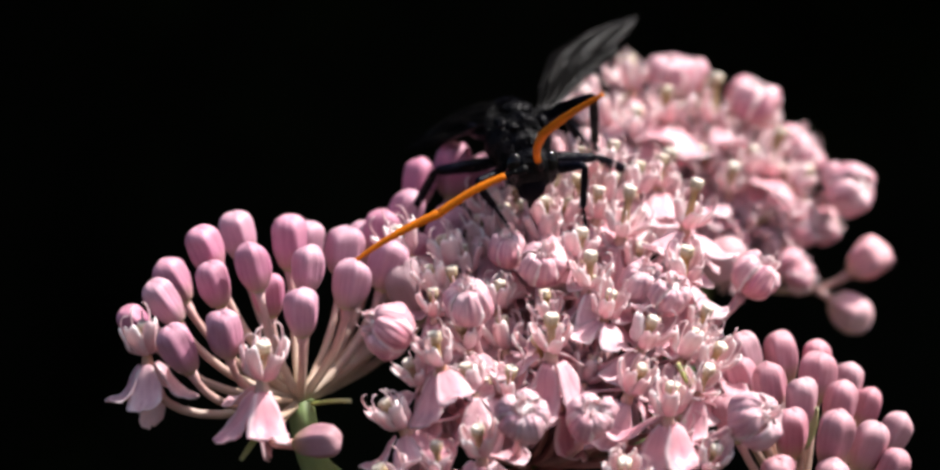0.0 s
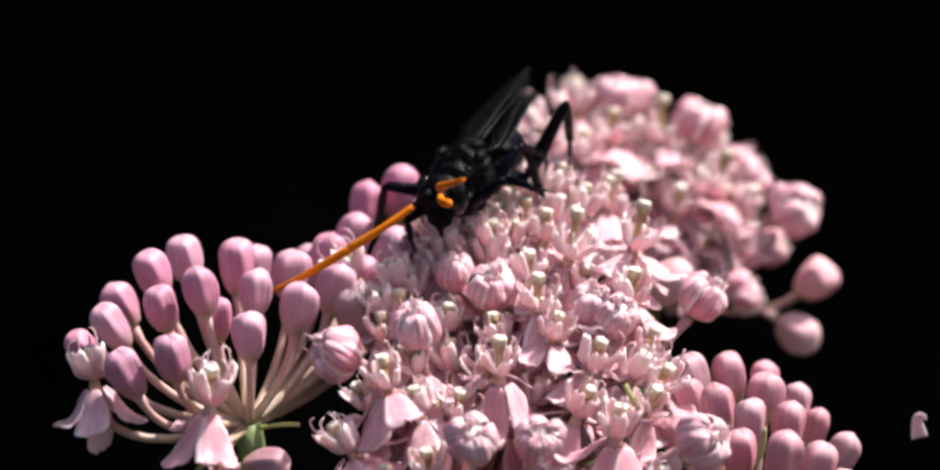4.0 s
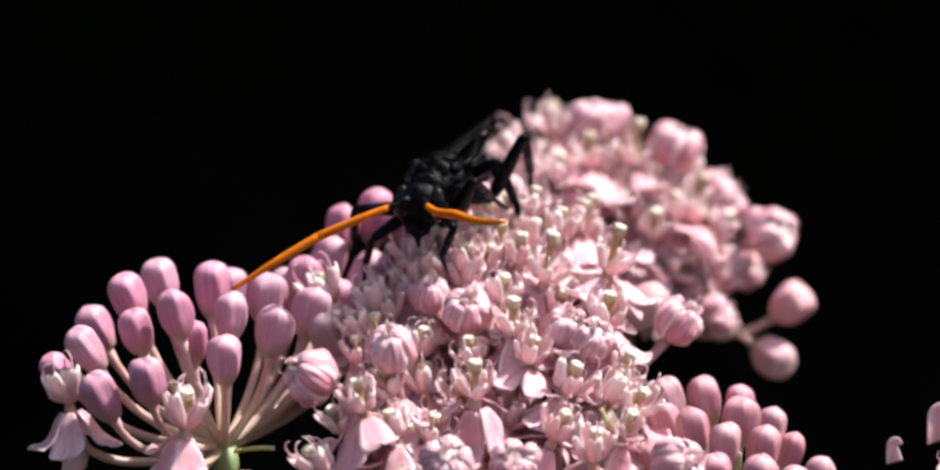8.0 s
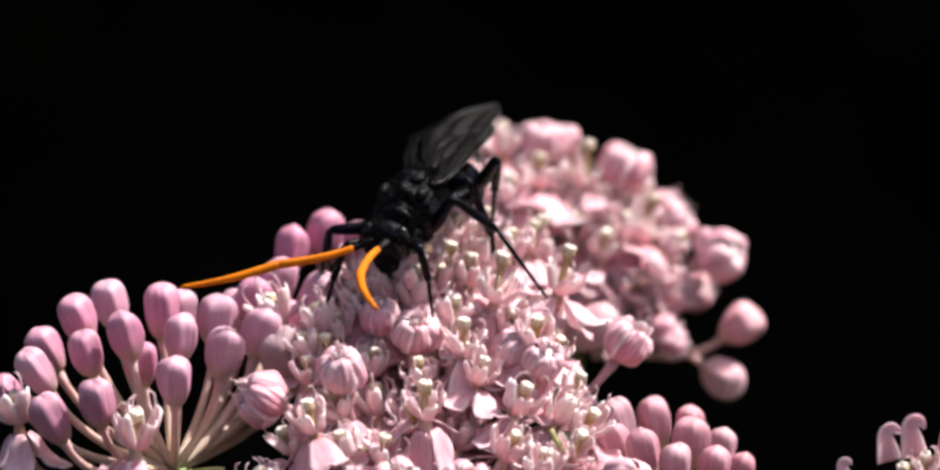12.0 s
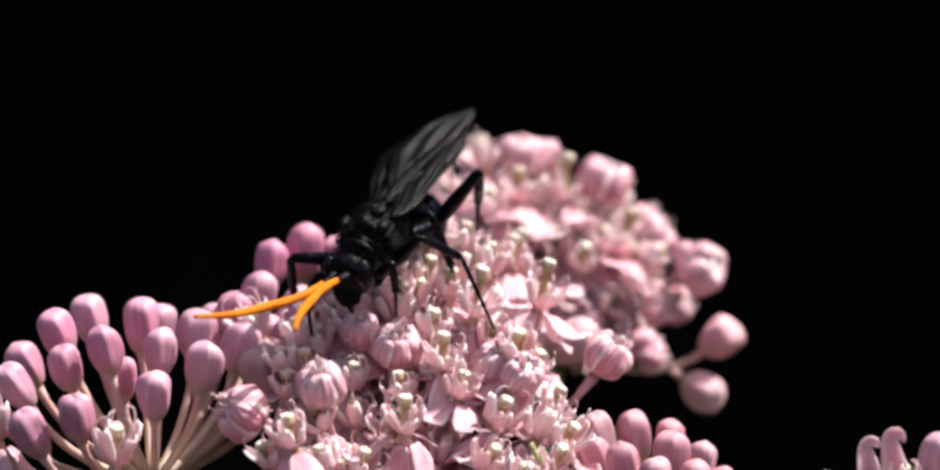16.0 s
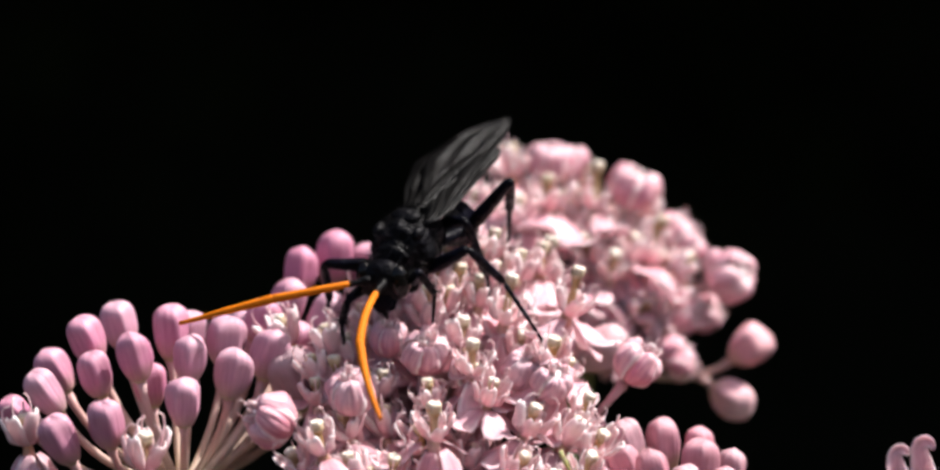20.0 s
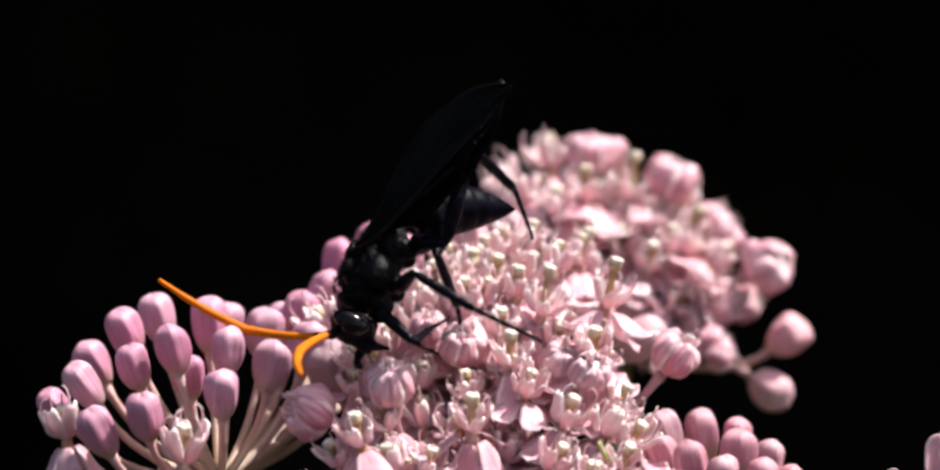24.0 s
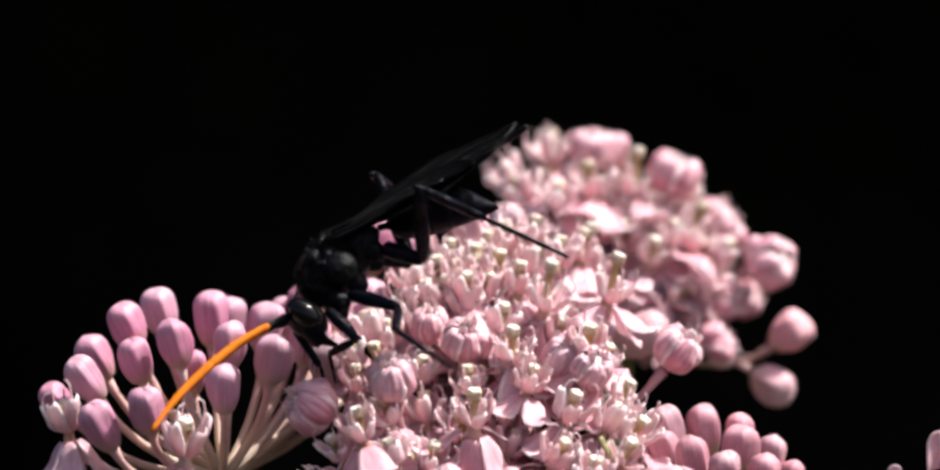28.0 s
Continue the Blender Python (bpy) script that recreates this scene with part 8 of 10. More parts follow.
    walk(w["tarsusLF"], [
        (0, pose(0.00602, 0.00550, -0.00537, 6.5, 66.7, 18.8)), (0.5, pose(0.00602, 0.00550, -0.00537, 6.5, 66.7, 18.8)), (1, pose(0.00602, 0.00550, -0.00537, 6.5, 66.7, 18.8)),
        (1.5, pose(0.00602, 0.00550, -0.00537, 6.5, 66.7, 18.8)), (1.75, pose(0.00415, 0.00790, -0.00282, 28.9, 26.6, 44.7)), (2, pose(0.00229, 0.01031, -0.00027, 30.7, -16.2, 39.2)),
        (2.5, pose(0.00226, 0.01036, -0.00051, 30.1, -16.8, 41.0)), (3, pose(0.00427, 0.00940, 0.00046, 32.6, -20.0, 33.3)), (3.5, pose(0.00528, 0.00956, 0.00086, 29.3, -16.0, 44.2)),
        (5.5, pose(0.00604, 0.00860, 0.00115, 29.7, -15.7, 42.8)), (6, pose(0.00794, 0.00911, -0.00055, 30.0, -12.7, 41.5)), (6.25, pose(0.00698, 0.00730, -0.00296, 27.9, 27.1, 33.1)),
        (6.4, pose(0.00575, 0.00498, -0.00454, 96.5, 80.7, 106.3)), (6.5, pose(0.00451, 0.00266, -0.00612, -172.1, 30.8, -157.8)), (7, pose(0.00527, 0.00235, -0.00582, -177.5, 40.1, -164.1)),
        (7.5, pose(0.00484, 0.00258, -0.00601, -174.8, 34.9, -159.1)), (8, pose(0.00507, 0.00213, -0.00596, 176.5, 36.2, -170.5)), (8.5, pose(0.00472, 0.00204, -0.00613, 175.9, 30.8, -173.1)),
        (9, pose(0.00498, 0.00139, -0.00600, 167.7, 35.1, 170.1)), (9.5, pose(0.00484, 0.00152, -0.00608, 167.7, 32.6, 173.5)), (10, pose(0.00498, 0.00158, -0.00602, 167.4, 34.6, 175.0)),
        (10.5, pose(0.00540, 0.00231, -0.00574, 178.3, 42.1, -164.3)), (11, pose(0.00602, 0.00550, -0.00537, 0.9, 66.7, 18.8)), (11.5, pose(0.00602, 0.00550, -0.00537, 0.9, 66.7, 18.8)),
        (12, pose(0.00581, 0.00402, -0.00490, -166.6, 76.9, -147.7)), (12.5, pose(0.00558, 0.00354, -0.00405, -145.2, 77.6, -125.8)), (14.5, pose(0.00427, 0.00352, -0.00336, -155.3, 69.9, -136.5)),
        (15, pose(0.00371, 0.00391, -0.00324, -152.3, 69.5, -133.3)), (15.5, pose(0.00384, 0.00350, -0.00309, -155.4, 64.2, -136.7)), (16, pose(0.00392, 0.00399, -0.00355, -161.7, 58.7, -144.0)),
        (16.5, pose(0.00375, 0.00370, -0.00341, -146.1, 62.7, -126.6)), (17, pose(0.00366, 0.00354, -0.00335, -146.6, 63.4, -127.1)), (17.5, pose(0.00380, 0.00372, -0.00360, -150.7, 61.6, -131.8)),
        (18, pose(0.00408, 0.00400, -0.00373, -151.5, 64.5, -132.7)), (18.5, pose(0.00407, 0.00377, -0.00369, -146.7, 60.6, -127.1)), (19, pose(0.00432, 0.00361, -0.00361, -138.8, 60.8, -118.1)),
        (19.5, pose(0.00380, 0.00389, -0.00344, -149.6, 61.8, -130.5)), (20, pose(0.00353, 0.00423, -0.00309, -157.1, 65.9, -138.7)), (20.5, pose(0.00310, 0.00456, -0.00464, -159.5, 55.9, -141.6)),
        (21, pose(0.00228, 0.00416, -0.00629, -150.9, 53.2, -130.9)), (21.5, pose(0.00096, 0.00251, -0.00744, -137.0, 42.2, -110.9)), (23.5, pose(0.00121, -0.00029, -0.00769, -138.2, 15.6, -123.2)),
        (24, pose(0.00228, -0.00082, -0.00751, -136.0, 13.0, -130.2)), (24.5, pose(0.00286, -0.00017, -0.00875, -135.5, 9.4, -131.6)), (25, pose(0.00438, 0.00365, -0.00855, -134.3, 13.8, -130.0)),
        (25.5, pose(0.00510, 0.00250, -0.00723, -137.4, 13.1, -119.3)), (26, pose(0.00386, 0.00182, -0.00701, -139.8, 8.5, -110.8)), (26.5, pose(0.00367, 0.00109, -0.00845, -135.4, 21.2, -110.0)),
        (27, pose(0.00357, 0.00040, -0.00957, -130.4, 36.8, -108.2)), (27.5, pose(0.00545, -0.00144, -0.00738, -119.4, 26.4, -91.6)), (28, pose(0.00690, -0.00100, -0.00464, -114.6, 19.0, -80.4)),
    ])
    walk(w["tarsusLH"], [
        (0, pose(-0.00654, 0.00994, -0.00477, 14.9, 58.9, 150.8)), (0.5, pose(-0.00631, 0.00877, -0.00496, 26.3, 63.0, 164.1)), (1, pose(-0.00674, 0.00750, -0.00496, 50.8, 66.3, -168.2)),
        (1.5, pose(-0.01147, 0.01026, -0.00273, 24.7, 53.0, 162.7)), (2, pose(-0.01717, 0.01139, -0.00227, 13.9, 46.9, 149.2)), (2.5, pose(-0.01772, 0.00859, -0.00329, 31.9, 51.5, 174.5)),
        (3, pose(-0.01696, 0.00903, -0.00451, 42.1, 56.7, -172.8)), (3.5, pose(-0.01370, 0.00586, -0.00126, 52.7, 47.5, -159.4)), (5.5, pose(-0.01521, 0.00477, 0.00058, 55.0, 28.4, -158.1)),
        (6, pose(-0.01353, 0.00538, 0.00093, 55.2, 20.0, -158.3)), (6.5, pose(-0.01197, 0.00359, 0.00100, 58.1, 21.9, -149.8)), (7, pose(-0.01035, 0.00523, -0.00112, 56.3, 32.5, -154.2)),
        (7.5, pose(-0.01071, 0.00442, -0.00044, 57.7, 30.8, -151.3)), (8, pose(-0.01119, 0.00608, -0.00075, 49.8, 35.1, -164.7)), (8.5, pose(-0.00959, 0.00588, -0.00121, 49.5, 30.0, -165.7)),
        (9, pose(-0.01040, 0.00948, -0.00236, 41.1, 34.2, 179.9)), (9.5, pose(-0.00947, 0.00752, -0.00162, 43.0, 28.4, -176.9)), (10, pose(-0.00994, 0.00806, -0.00193, 43.7, 27.4, -175.3)),
        (10.5, pose(-0.00908, 0.00541, -0.00236, 55.3, 41.8, -155.1)), (11, pose(-0.00827, 0.00786, -0.00332, 34.7, 54.9, 178.5)), (11.5, pose(-0.00829, 0.00474, -0.00267, 59.5, 54.6, -149.6)),
        (12, pose(-0.00866, 0.00510, -0.00282, 65.3, 57.6, -142.6)), (12.5, pose(-0.00834, 0.00445, -0.00268, 72.7, 59.6, -134.1)), (14.5, pose(-0.01036, 0.00555, -0.00243, 63.3, 56.3, -145.2)),
        (15, pose(-0.01096, 0.00619, -0.00283, 63.3, 57.0, -145.1)), (15.5, pose(-0.01128, 0.00541, -0.00226, 64.6, 54.4, -143.6)), (16, pose(-0.01220, 0.00596, -0.00236, 61.8, 51.4, -147.1)),
        (16.5, pose(-0.01088, 0.00565, -0.00285, 68.9, 54.8, -138.3)), (17, pose(-0.01107, 0.00611, -0.00295, 63.8, 54.5, -144.5)), (17.5, pose(-0.01129, 0.00564, -0.00236, 63.3, 52.9, -145.3)),
        (18, pose(-0.01102, 0.00632, -0.00290, 62.6, 56.8, -146.1)), (18.5, pose(-0.01133, 0.00578, -0.00228, 61.4, 53.1, -147.7)), (19, pose(-0.01094, 0.00641, -0.00285, 59.8, 55.1, -149.7)),
        (19.5, pose(-0.01177, 0.00596, -0.00208, 59.1, 50.9, -150.6)), (20, pose(-0.01193, 0.00618, -0.00223, 59.3, 51.5, -150.3)), (20.5, pose(-0.01309, 0.00618, -0.00255, 65.7, 39.8, -141.4)),
        (21, pose(-0.01348, 0.00567, -0.00479, 74.3, 34.0, -125.7)), (21.5, pose(-0.01320, 0.00427, -0.00545, 85.7, 31.9, -103.5)), (23.5, pose(-0.01407, 0.00285, -0.00944, 97.7, 22.8, -84.7)),
        (24, pose(-0.01411, 0.00061, -0.00877, 102.2, 24.0, -81.6)), (24.5, pose(-0.01336, 0.00322, -0.00813, 99.7, 24.6, -89.3)), (25, pose(-0.01459, -0.00028, -0.00882, 100.4, 24.8, -89.9)),
        (25.5, pose(-0.01083, 0.00432, -0.00882, 92.6, 20.6, -94.7)), (26, pose(-0.01140, 0.00265, -0.00765, 87.0, 16.2, -101.4)), (26.5, pose(-0.01065, 0.00493, -0.00885, 89.0, 25.2, -107.1)),
        (27, pose(-0.01082, 0.00409, -0.01051, 90.5, 36.1, -112.1)), (27.5, pose(-0.00976, 0.00598, -0.01175, 91.6, 50.3, -112.8)), (28, pose(-0.01137, 0.00557, -0.00922, 59.5, 71.4, -145.6)),
    ])
    walk(w["tarsusLM"], [
        (0, pose(-0.00372, 0.01305, -0.00666, 4.3, 32.8, 164.0)), (0.5, pose(-0.00691, 0.01175, -0.00739, 10.0, 33.0, 174.7)), (1, pose(-0.00975, 0.00878, -0.00748, 20.5, 32.4, -165.0)),
        (1.5, pose(-0.00674, 0.01001, -0.00314, 15.8, 34.6, -173.4)), (2, pose(-0.00761, 0.00916, -0.00186, 17.8, 45.3, -170.6)), (2.5, pose(-0.00854, 0.00770, -0.00182, 20.5, 49.9, -166.8)),
        (3, pose(-0.00838, 0.00759, -0.00155, 12.1, 57.7, -177.8)), (3.5, pose(-0.00892, 0.00472, -0.00088, 25.4, 48.7, -161.9)), (5.5, pose(-0.00875, 0.00519, 0.00076, 31.4, 29.1, -155.3)),
        (6, pose(-0.00827, 0.00548, 0.00026, 32.0, 20.8, -154.6)), (6.5, pose(-0.00795, 0.00304, -0.00063, 32.7, 17.2, -152.6)), (7, pose(-0.00299, 0.00482, -0.00165, 28.3, 22.9, -165.0)),
        (7.5, pose(-0.00304, 0.00471, -0.00162, 29.2, 19.5, -162.7)), (8, pose(-0.00224, 0.00483, -0.00141, 23.2, 22.7, -178.1)), (8.5, pose(-0.00162, 0.00682, -0.00132, 12.3, 20.7, 157.2)),
        (9, pose(-0.00100, 0.01057, -0.00029, -9.2, 24.8, 102.4)), (9.5, pose(-0.00034, 0.00994, -0.00247, -1.5, 39.5, 120.3)), (10, pose(-0.00257, 0.01145, -0.00530, -0.5, 57.6, 121.8)),
        (10.5, pose(-0.00666, 0.00961, -0.00574, 13.7, 61.5, 138.7)), (11, pose(-0.00559, 0.01088, -0.00646, -11.0, 61.9, 110.8)), (11.5, pose(-0.00250, 0.00890, -0.00379, -5.8, 63.4, 116.7)),
        (12, pose(-0.00190, 0.00836, -0.00298, -35.5, 54.1, 82.7)), (12.5, pose(-0.00190, 0.00804, -0.00331, -32.1, 60.1, 86.9)), (14.5, pose(-0.00204, 0.00986, -0.00529, -10.5, 68.8, 111.3)),
        (15, pose(-0.00282, 0.01036, -0.00651, -9.3, 70.8, 112.5)), (15.5, pose(-0.00257, 0.00889, -0.00418, -14.4, 73.0, 107.1)), (16, pose(-0.00298, 0.00815, -0.00295, -23.8, 73.3, 97.4)),
        (16.5, pose(-0.00410, 0.00702, -0.00339, -59.2, 74.1, 60.1)), (17, pose(-0.00539, 0.00659, -0.00340, -76.2, 69.5, 42.1)), (17.5, pose(-0.00380, 0.00775, -0.00405, -25.4, 73.3, 94.0)),
        (18, pose(-0.00217, 0.00926, -0.00556, -15.8, 65.6, 104.2)), (18.5, pose(-0.00219, 0.00881, -0.00459, -46.4, 49.0, 69.5)), (19, pose(-0.00165, 0.00876, -0.00420, -51.1, 47.8, 63.1)),
        (19.5, pose(-0.00227, 0.00876, -0.00426, -46.4, 49.6, 69.3)), (20, pose(-0.00251, 0.00897, -0.00471, -46.9, 48.9, 68.7)), (20.5, pose(-0.00433, 0.00875, -0.00753, -56.0, 30.8, 55.6)),
        (21, pose(-0.00262, 0.01123, -0.00958, -55.9, 14.7, 59.0)), (21.5, pose(-0.00427, 0.00915, -0.01093, -48.7, 21.9, 77.3)), (23.5, pose(0.00021, 0.00967, -0.01171, -60.5, 52.0, 71.6)),
        (24, pose(0.00152, 0.00969, -0.01091, -60.7, 58.9, 74.4)), (24.5, pose(0.00103, 0.01064, -0.01188, -57.4, 42.9, 81.5)), (25, pose(0.00099, 0.01135, -0.01144, -61.4, 28.9, 77.0)),
        (25.5, pose(0.00523, 0.01318, -0.00809, -55.8, 21.8, 74.4)), (26, pose(0.00661, 0.01302, -0.00557, -52.1, 17.3, 74.3)), (26.5, pose(0.00614, 0.01255, -0.00751, -53.4, 26.3, 82.9)),
        (27, pose(0.00567, 0.01205, -0.00906, -53.5, 35.3, 92.1)), (27.5, pose(0.00586, 0.01140, -0.01003, -63.6, 44.0, 80.7)), (28, pose(0.00465, 0.01149, -0.00994, -68.7, 55.6, 76.4)),
    ])
    walk(w["tarsusRF"], [
        (0, pose(0.00450, -0.00320, -0.00542, 14.0, 48.6, 136.2)), (0.5, pose(0.00357, -0.00334, -0.00655, 27.6, 50.0, 154.7)), (1, pose(0.00355, -0.00327, -0.00726, 49.0, 50.3, -175.6)),
        (1.5, pose(0.00281, -0.00304, -0.00718, 27.1, 38.1, 155.9)), (2, pose(0.00320, -0.00263, -0.00695, 14.8, 31.4, 136.7)), (2.5, pose(0.00441, -0.00178, -0.00673, 25.8, 35.6, 159.0)),
        (3, pose(0.00471, -0.00202, -0.00609, 30.0, 40.0, 166.2)), (3.5, pose(0.00435, -0.00342, -0.00652, 41.1, 40.0, -175.3)), (5.5, pose(0.00491, -0.00509, -0.00477, 57.6, 54.4, -153.4)),
        (6, pose(0.00483, -0.00548, -0.00630, 60.7, 55.7, -149.7)), (6.5, pose(0.00470, -0.00571, -0.00733, 59.2, 55.4, -151.5)), (7, pose(0.00347, -0.00714, -0.00752, 51.1, 64.3, -160.9)),
        (7.5, pose(0.00386, -0.00608, -0.00845, 59.3, 59.4, -151.5)), (8, pose(0.00222, -0.00687, -0.00826, 56.8, 60.6, -154.4)), (8.5, pose(0.00337, -0.00730, -0.00939, 54.6, 46.3, -158.3)),
        (9, pose(0.00104, -0.00747, -0.00841, 44.3, 41.7, -172.6)), (9.5, pose(0.00185, -0.00836, -0.00810, 40.9, 39.2, -177.8)), (10, pose(0.00100, -0.00727, -0.00795, 36.5, 41.2, 175.4)),
        (10.5, pose(0.00257, -0.00682, -0.00859, 54.1, 59.3, -162.8)), (11, pose(0.00273, -0.00755, -0.00762, 27.6, 76.3, 168.0)), (11.5, pose(0.00504, -0.00712, -0.00756, 90.9, 73.2, -125.6)),
        (12, pose(0.00753, -0.00577, -0.00526, 116.3, 68.6, -98.6)), (12.5, pose(0.00744, -0.00630, -0.00476, 121.4, 68.5, -93.1)), (14.5, pose(0.00743, -0.00457, -0.00423, 80.2, 66.8, -138.0)),
        (15, pose(0.00745, -0.00368, -0.00390, 75.5, 66.8, -143.1)), (15.5, pose(0.00717, -0.00454, -0.00426, 75.5, 63.4, -143.2)), (16, pose(0.00703, -0.00425, -0.00492, 70.9, 59.6, -148.5)),
        (16.5, pose(0.00735, -0.00460, -0.00438, 79.9, 63.2, -138.4)), (17, pose(0.00707, -0.00488, -0.00430, 72.7, 62.9, -146.4)), (17.5, pose(0.00747, -0.00456, -0.00460, 79.8, 63.1, -138.5)),
        (18, pose(0.00786, -0.00419, -0.00436, 92.2, 67.9, -125.1)), (18.5, pose(0.00721, -0.00484, -0.00504, 79.0, 63.3, -139.8)), (19, pose(0.00662, -0.00547, -0.00538, 70.6, 63.2, -149.2)),
        (19.5, pose(0.00630, -0.00524, -0.00592, 68.1, 57.1, -152.2)), (20, pose(0.00617, -0.00501, -0.00617, 67.6, 56.0, -152.9)), (20.5, pose(0.00593, -0.00491, -0.00641, 86.0, 42.7, -126.3)),
        (21, pose(0.00639, -0.00517, -0.00638, 101.2, 30.7, -97.7)), (21.5, pose(0.00654, -0.00808, -0.00685, 108.2, 23.5, -81.4)), (23.5, pose(0.00516, -0.01077, -0.00284, 111.3, 5.2, -88.4)),
        (24, pose(0.00670, -0.00974, -0.00289, 114.8, 5.9, -90.4)), (24.5, pose(0.00569, -0.01036, -0.00399, 115.7, 2.3, -92.2)), (25, pose(0.00376, -0.01126, -0.00257, 116.6, -0.9, -92.1)),
        (25.25, pose(0.00454, -0.00830, -0.00417, 115.1, 39.5, -75.4)), (25.5, pose(0.00638, -0.00560, -0.00515, 165.7, 62.7, -18.3)), (26, pose(0.00602, -0.00550, -0.00537, 165.3, 66.7, -18.8)),
        (26.5, pose(0.00620, -0.00554, -0.00525, 165.7, 61.7, -18.1)), (27, pose(0.00655, -0.00564, -0.00508, 166.0, 55.7, -17.3)), (27.5, pose(0.00662, -0.00564, -0.00502, 166.0, 52.8, -16.9)),
        (28, pose(0.00719, -0.00565, -0.00402, 165.9, 51.8, -16.3)),
    ])
    walk(w["tarsusRH"], [
        (0, pose(-0.00841, 0.01101, -0.00831, 16.1, 59.2, 148.1)), (0.5, pose(-0.01119, 0.00905, -0.00943, 27.4, 61.1, 161.4)), (1, pose(-0.00816, 0.00580, -0.00724, 50.3, 61.8, -172.0)),
        (1.5, pose(-0.00944, 0.00667, -0.00679, 42.5, 55.9, 178.9)), (2, pose(-0.00890, 0.00629, -0.00697, 45.4, 58.2, -177.6)), (2.5, pose(-0.00868, 0.00551, -0.00677, 51.6, 58.4, -170.3)),
        (3, pose(-0.00831, 0.00638, -0.00744, 44.9, 61.7, -177.9)), (3.5, pose(-0.00899, 0.00473, -0.00621, 56.4, 55.7, -164.4)), (5.5, pose(-0.01021, 0.00430, -0.00489, 55.9, 47.6, -165.4)),
        (6, pose(-0.01111, 0.00407, -0.00379, 55.2, 41.5, -166.6)), (6.5, pose(-0.01094, 0.00307, -0.00346, 59.3, 41.0, -160.3)), (7, pose(-0.00981, 0.00452, -0.00537, 55.6, 50.4, -165.6)),
        (7.5, pose(-0.01043, 0.00354, -0.00430, 59.0, 45.1, -161.1)), (8, pose(-0.01060, 0.00520, -0.00495, 50.8, 46.5, -172.2)), (8.5, pose(-0.01159, 0.00538, -0.00409, 49.1, 41.2, -174.7)),
        (9, pose(-0.01366, 0.00864, -0.00607, 37.3, 45.9, 168.9)), (9.5, pose(-0.01453, 0.00785, -0.00542, 39.7, 43.4, 172.4)), (10, pose(-0.01254, 0.00751, -0.00551, 40.7, 45.3, 173.8)),
        (10.5, pose(-0.00951, 0.00465, -0.00572, 55.9, 52.3, -165.6)), (11, pose(-0.01032, 0.00829, -0.00792, 32.5, 57.5, 167.2)), (11.5, pose(-0.00837, 0.00471, -0.00669, 57.9, 59.3, -161.9)),
        (12, pose(-0.00750, 0.00467, -0.00728, 62.5, 64.2, -156.8)), (12.5, pose(-0.00675, 0.00435, -0.00763, 72.0, 67.6, -146.5)), (14.5, pose(-0.00709, 0.00467, -0.00752, 64.6, 66.3, -154.5)),
        (15, pose(-0.00683, 0.00470, -0.00769, 66.0, 67.7, -153.0)), (15.5, pose(-0.00703, 0.00448, -0.00750, 67.3, 66.3, -151.6)), (16, pose(-0.00745, 0.00459, -0.00728, 63.2, 64.1, -156.1)),
        (16.5, pose(-0.00660, 0.00433, -0.00771, 73.0, 68.1, -145.5)), (17, pose(-0.00685, 0.00478, -0.00771, 64.8, 67.6, -154.4)), (17.5, pose(-0.00733, 0.00457, -0.00736, 64.1, 64.7, -155.1)),
        (18, pose(-0.00688, 0.00486, -0.00772, 63.5, 67.6, -155.9)), (18.5, pose(-0.00735, 0.00466, -0.00736, 62.9, 64.7, -156.5)), (19, pose(-0.00690, 0.00497, -0.00773, 61.9, 67.7, -157.7)),
        (19.5, pose(-0.00763, 0.00477, -0.00721, 60.2, 63.3, -159.6)), (20, pose(-0.00752, 0.00484, -0.00731, 60.0, 64.0, -159.9)), (20.5, pose(-0.00803, 0.00278, -0.00688, 76.1, 53.9, -140.4)),
        (21, pose(-0.00691, 0.00087, -0.00710, 94.4, 47.8, -115.8)), (21.5, pose(-0.00541, -0.00017, -0.00726, 110.6, 41.3, -92.2)), (23.5, pose(-0.00185, -0.00254, -0.00864, 118.5, 18.1, -80.1)),
        (24, pose(-0.00165, -0.00265, -0.00892, 121.8, 16.8, -79.9)), (24.5, pose(-0.00285, -0.00255, -0.00863, 121.5, 17.7, -83.5)), (24.75, pose(-0.00823, -0.00495, 0.00034, 162.2, 67.8, -25.6)),
        (25, pose(-0.01333, -0.00783, 0.00531, -128.7, 32.0, 61.3)), (25.5, pose(-0.01537, -0.01367, 0.00394, -121.0, 21.2, 62.4)), (26, pose(-0.01638, -0.01353, 0.00328, -116.2, 13.8, 65.3)),
        (26.5, pose(-0.01614, -0.01323, 0.00258, -120.5, 12.5, 68.3)), (27, pose(-0.01614, -0.01212, 0.00108, -126.0, 10.3, 70.5)), (27.5, pose(-0.01566, -0.01457, 0.00025, -129.3, 11.9, 68.9)),
        (28, pose(-0.01366, -0.01113, 0.00277, -130.5, 16.2, 68.3)),
    ])
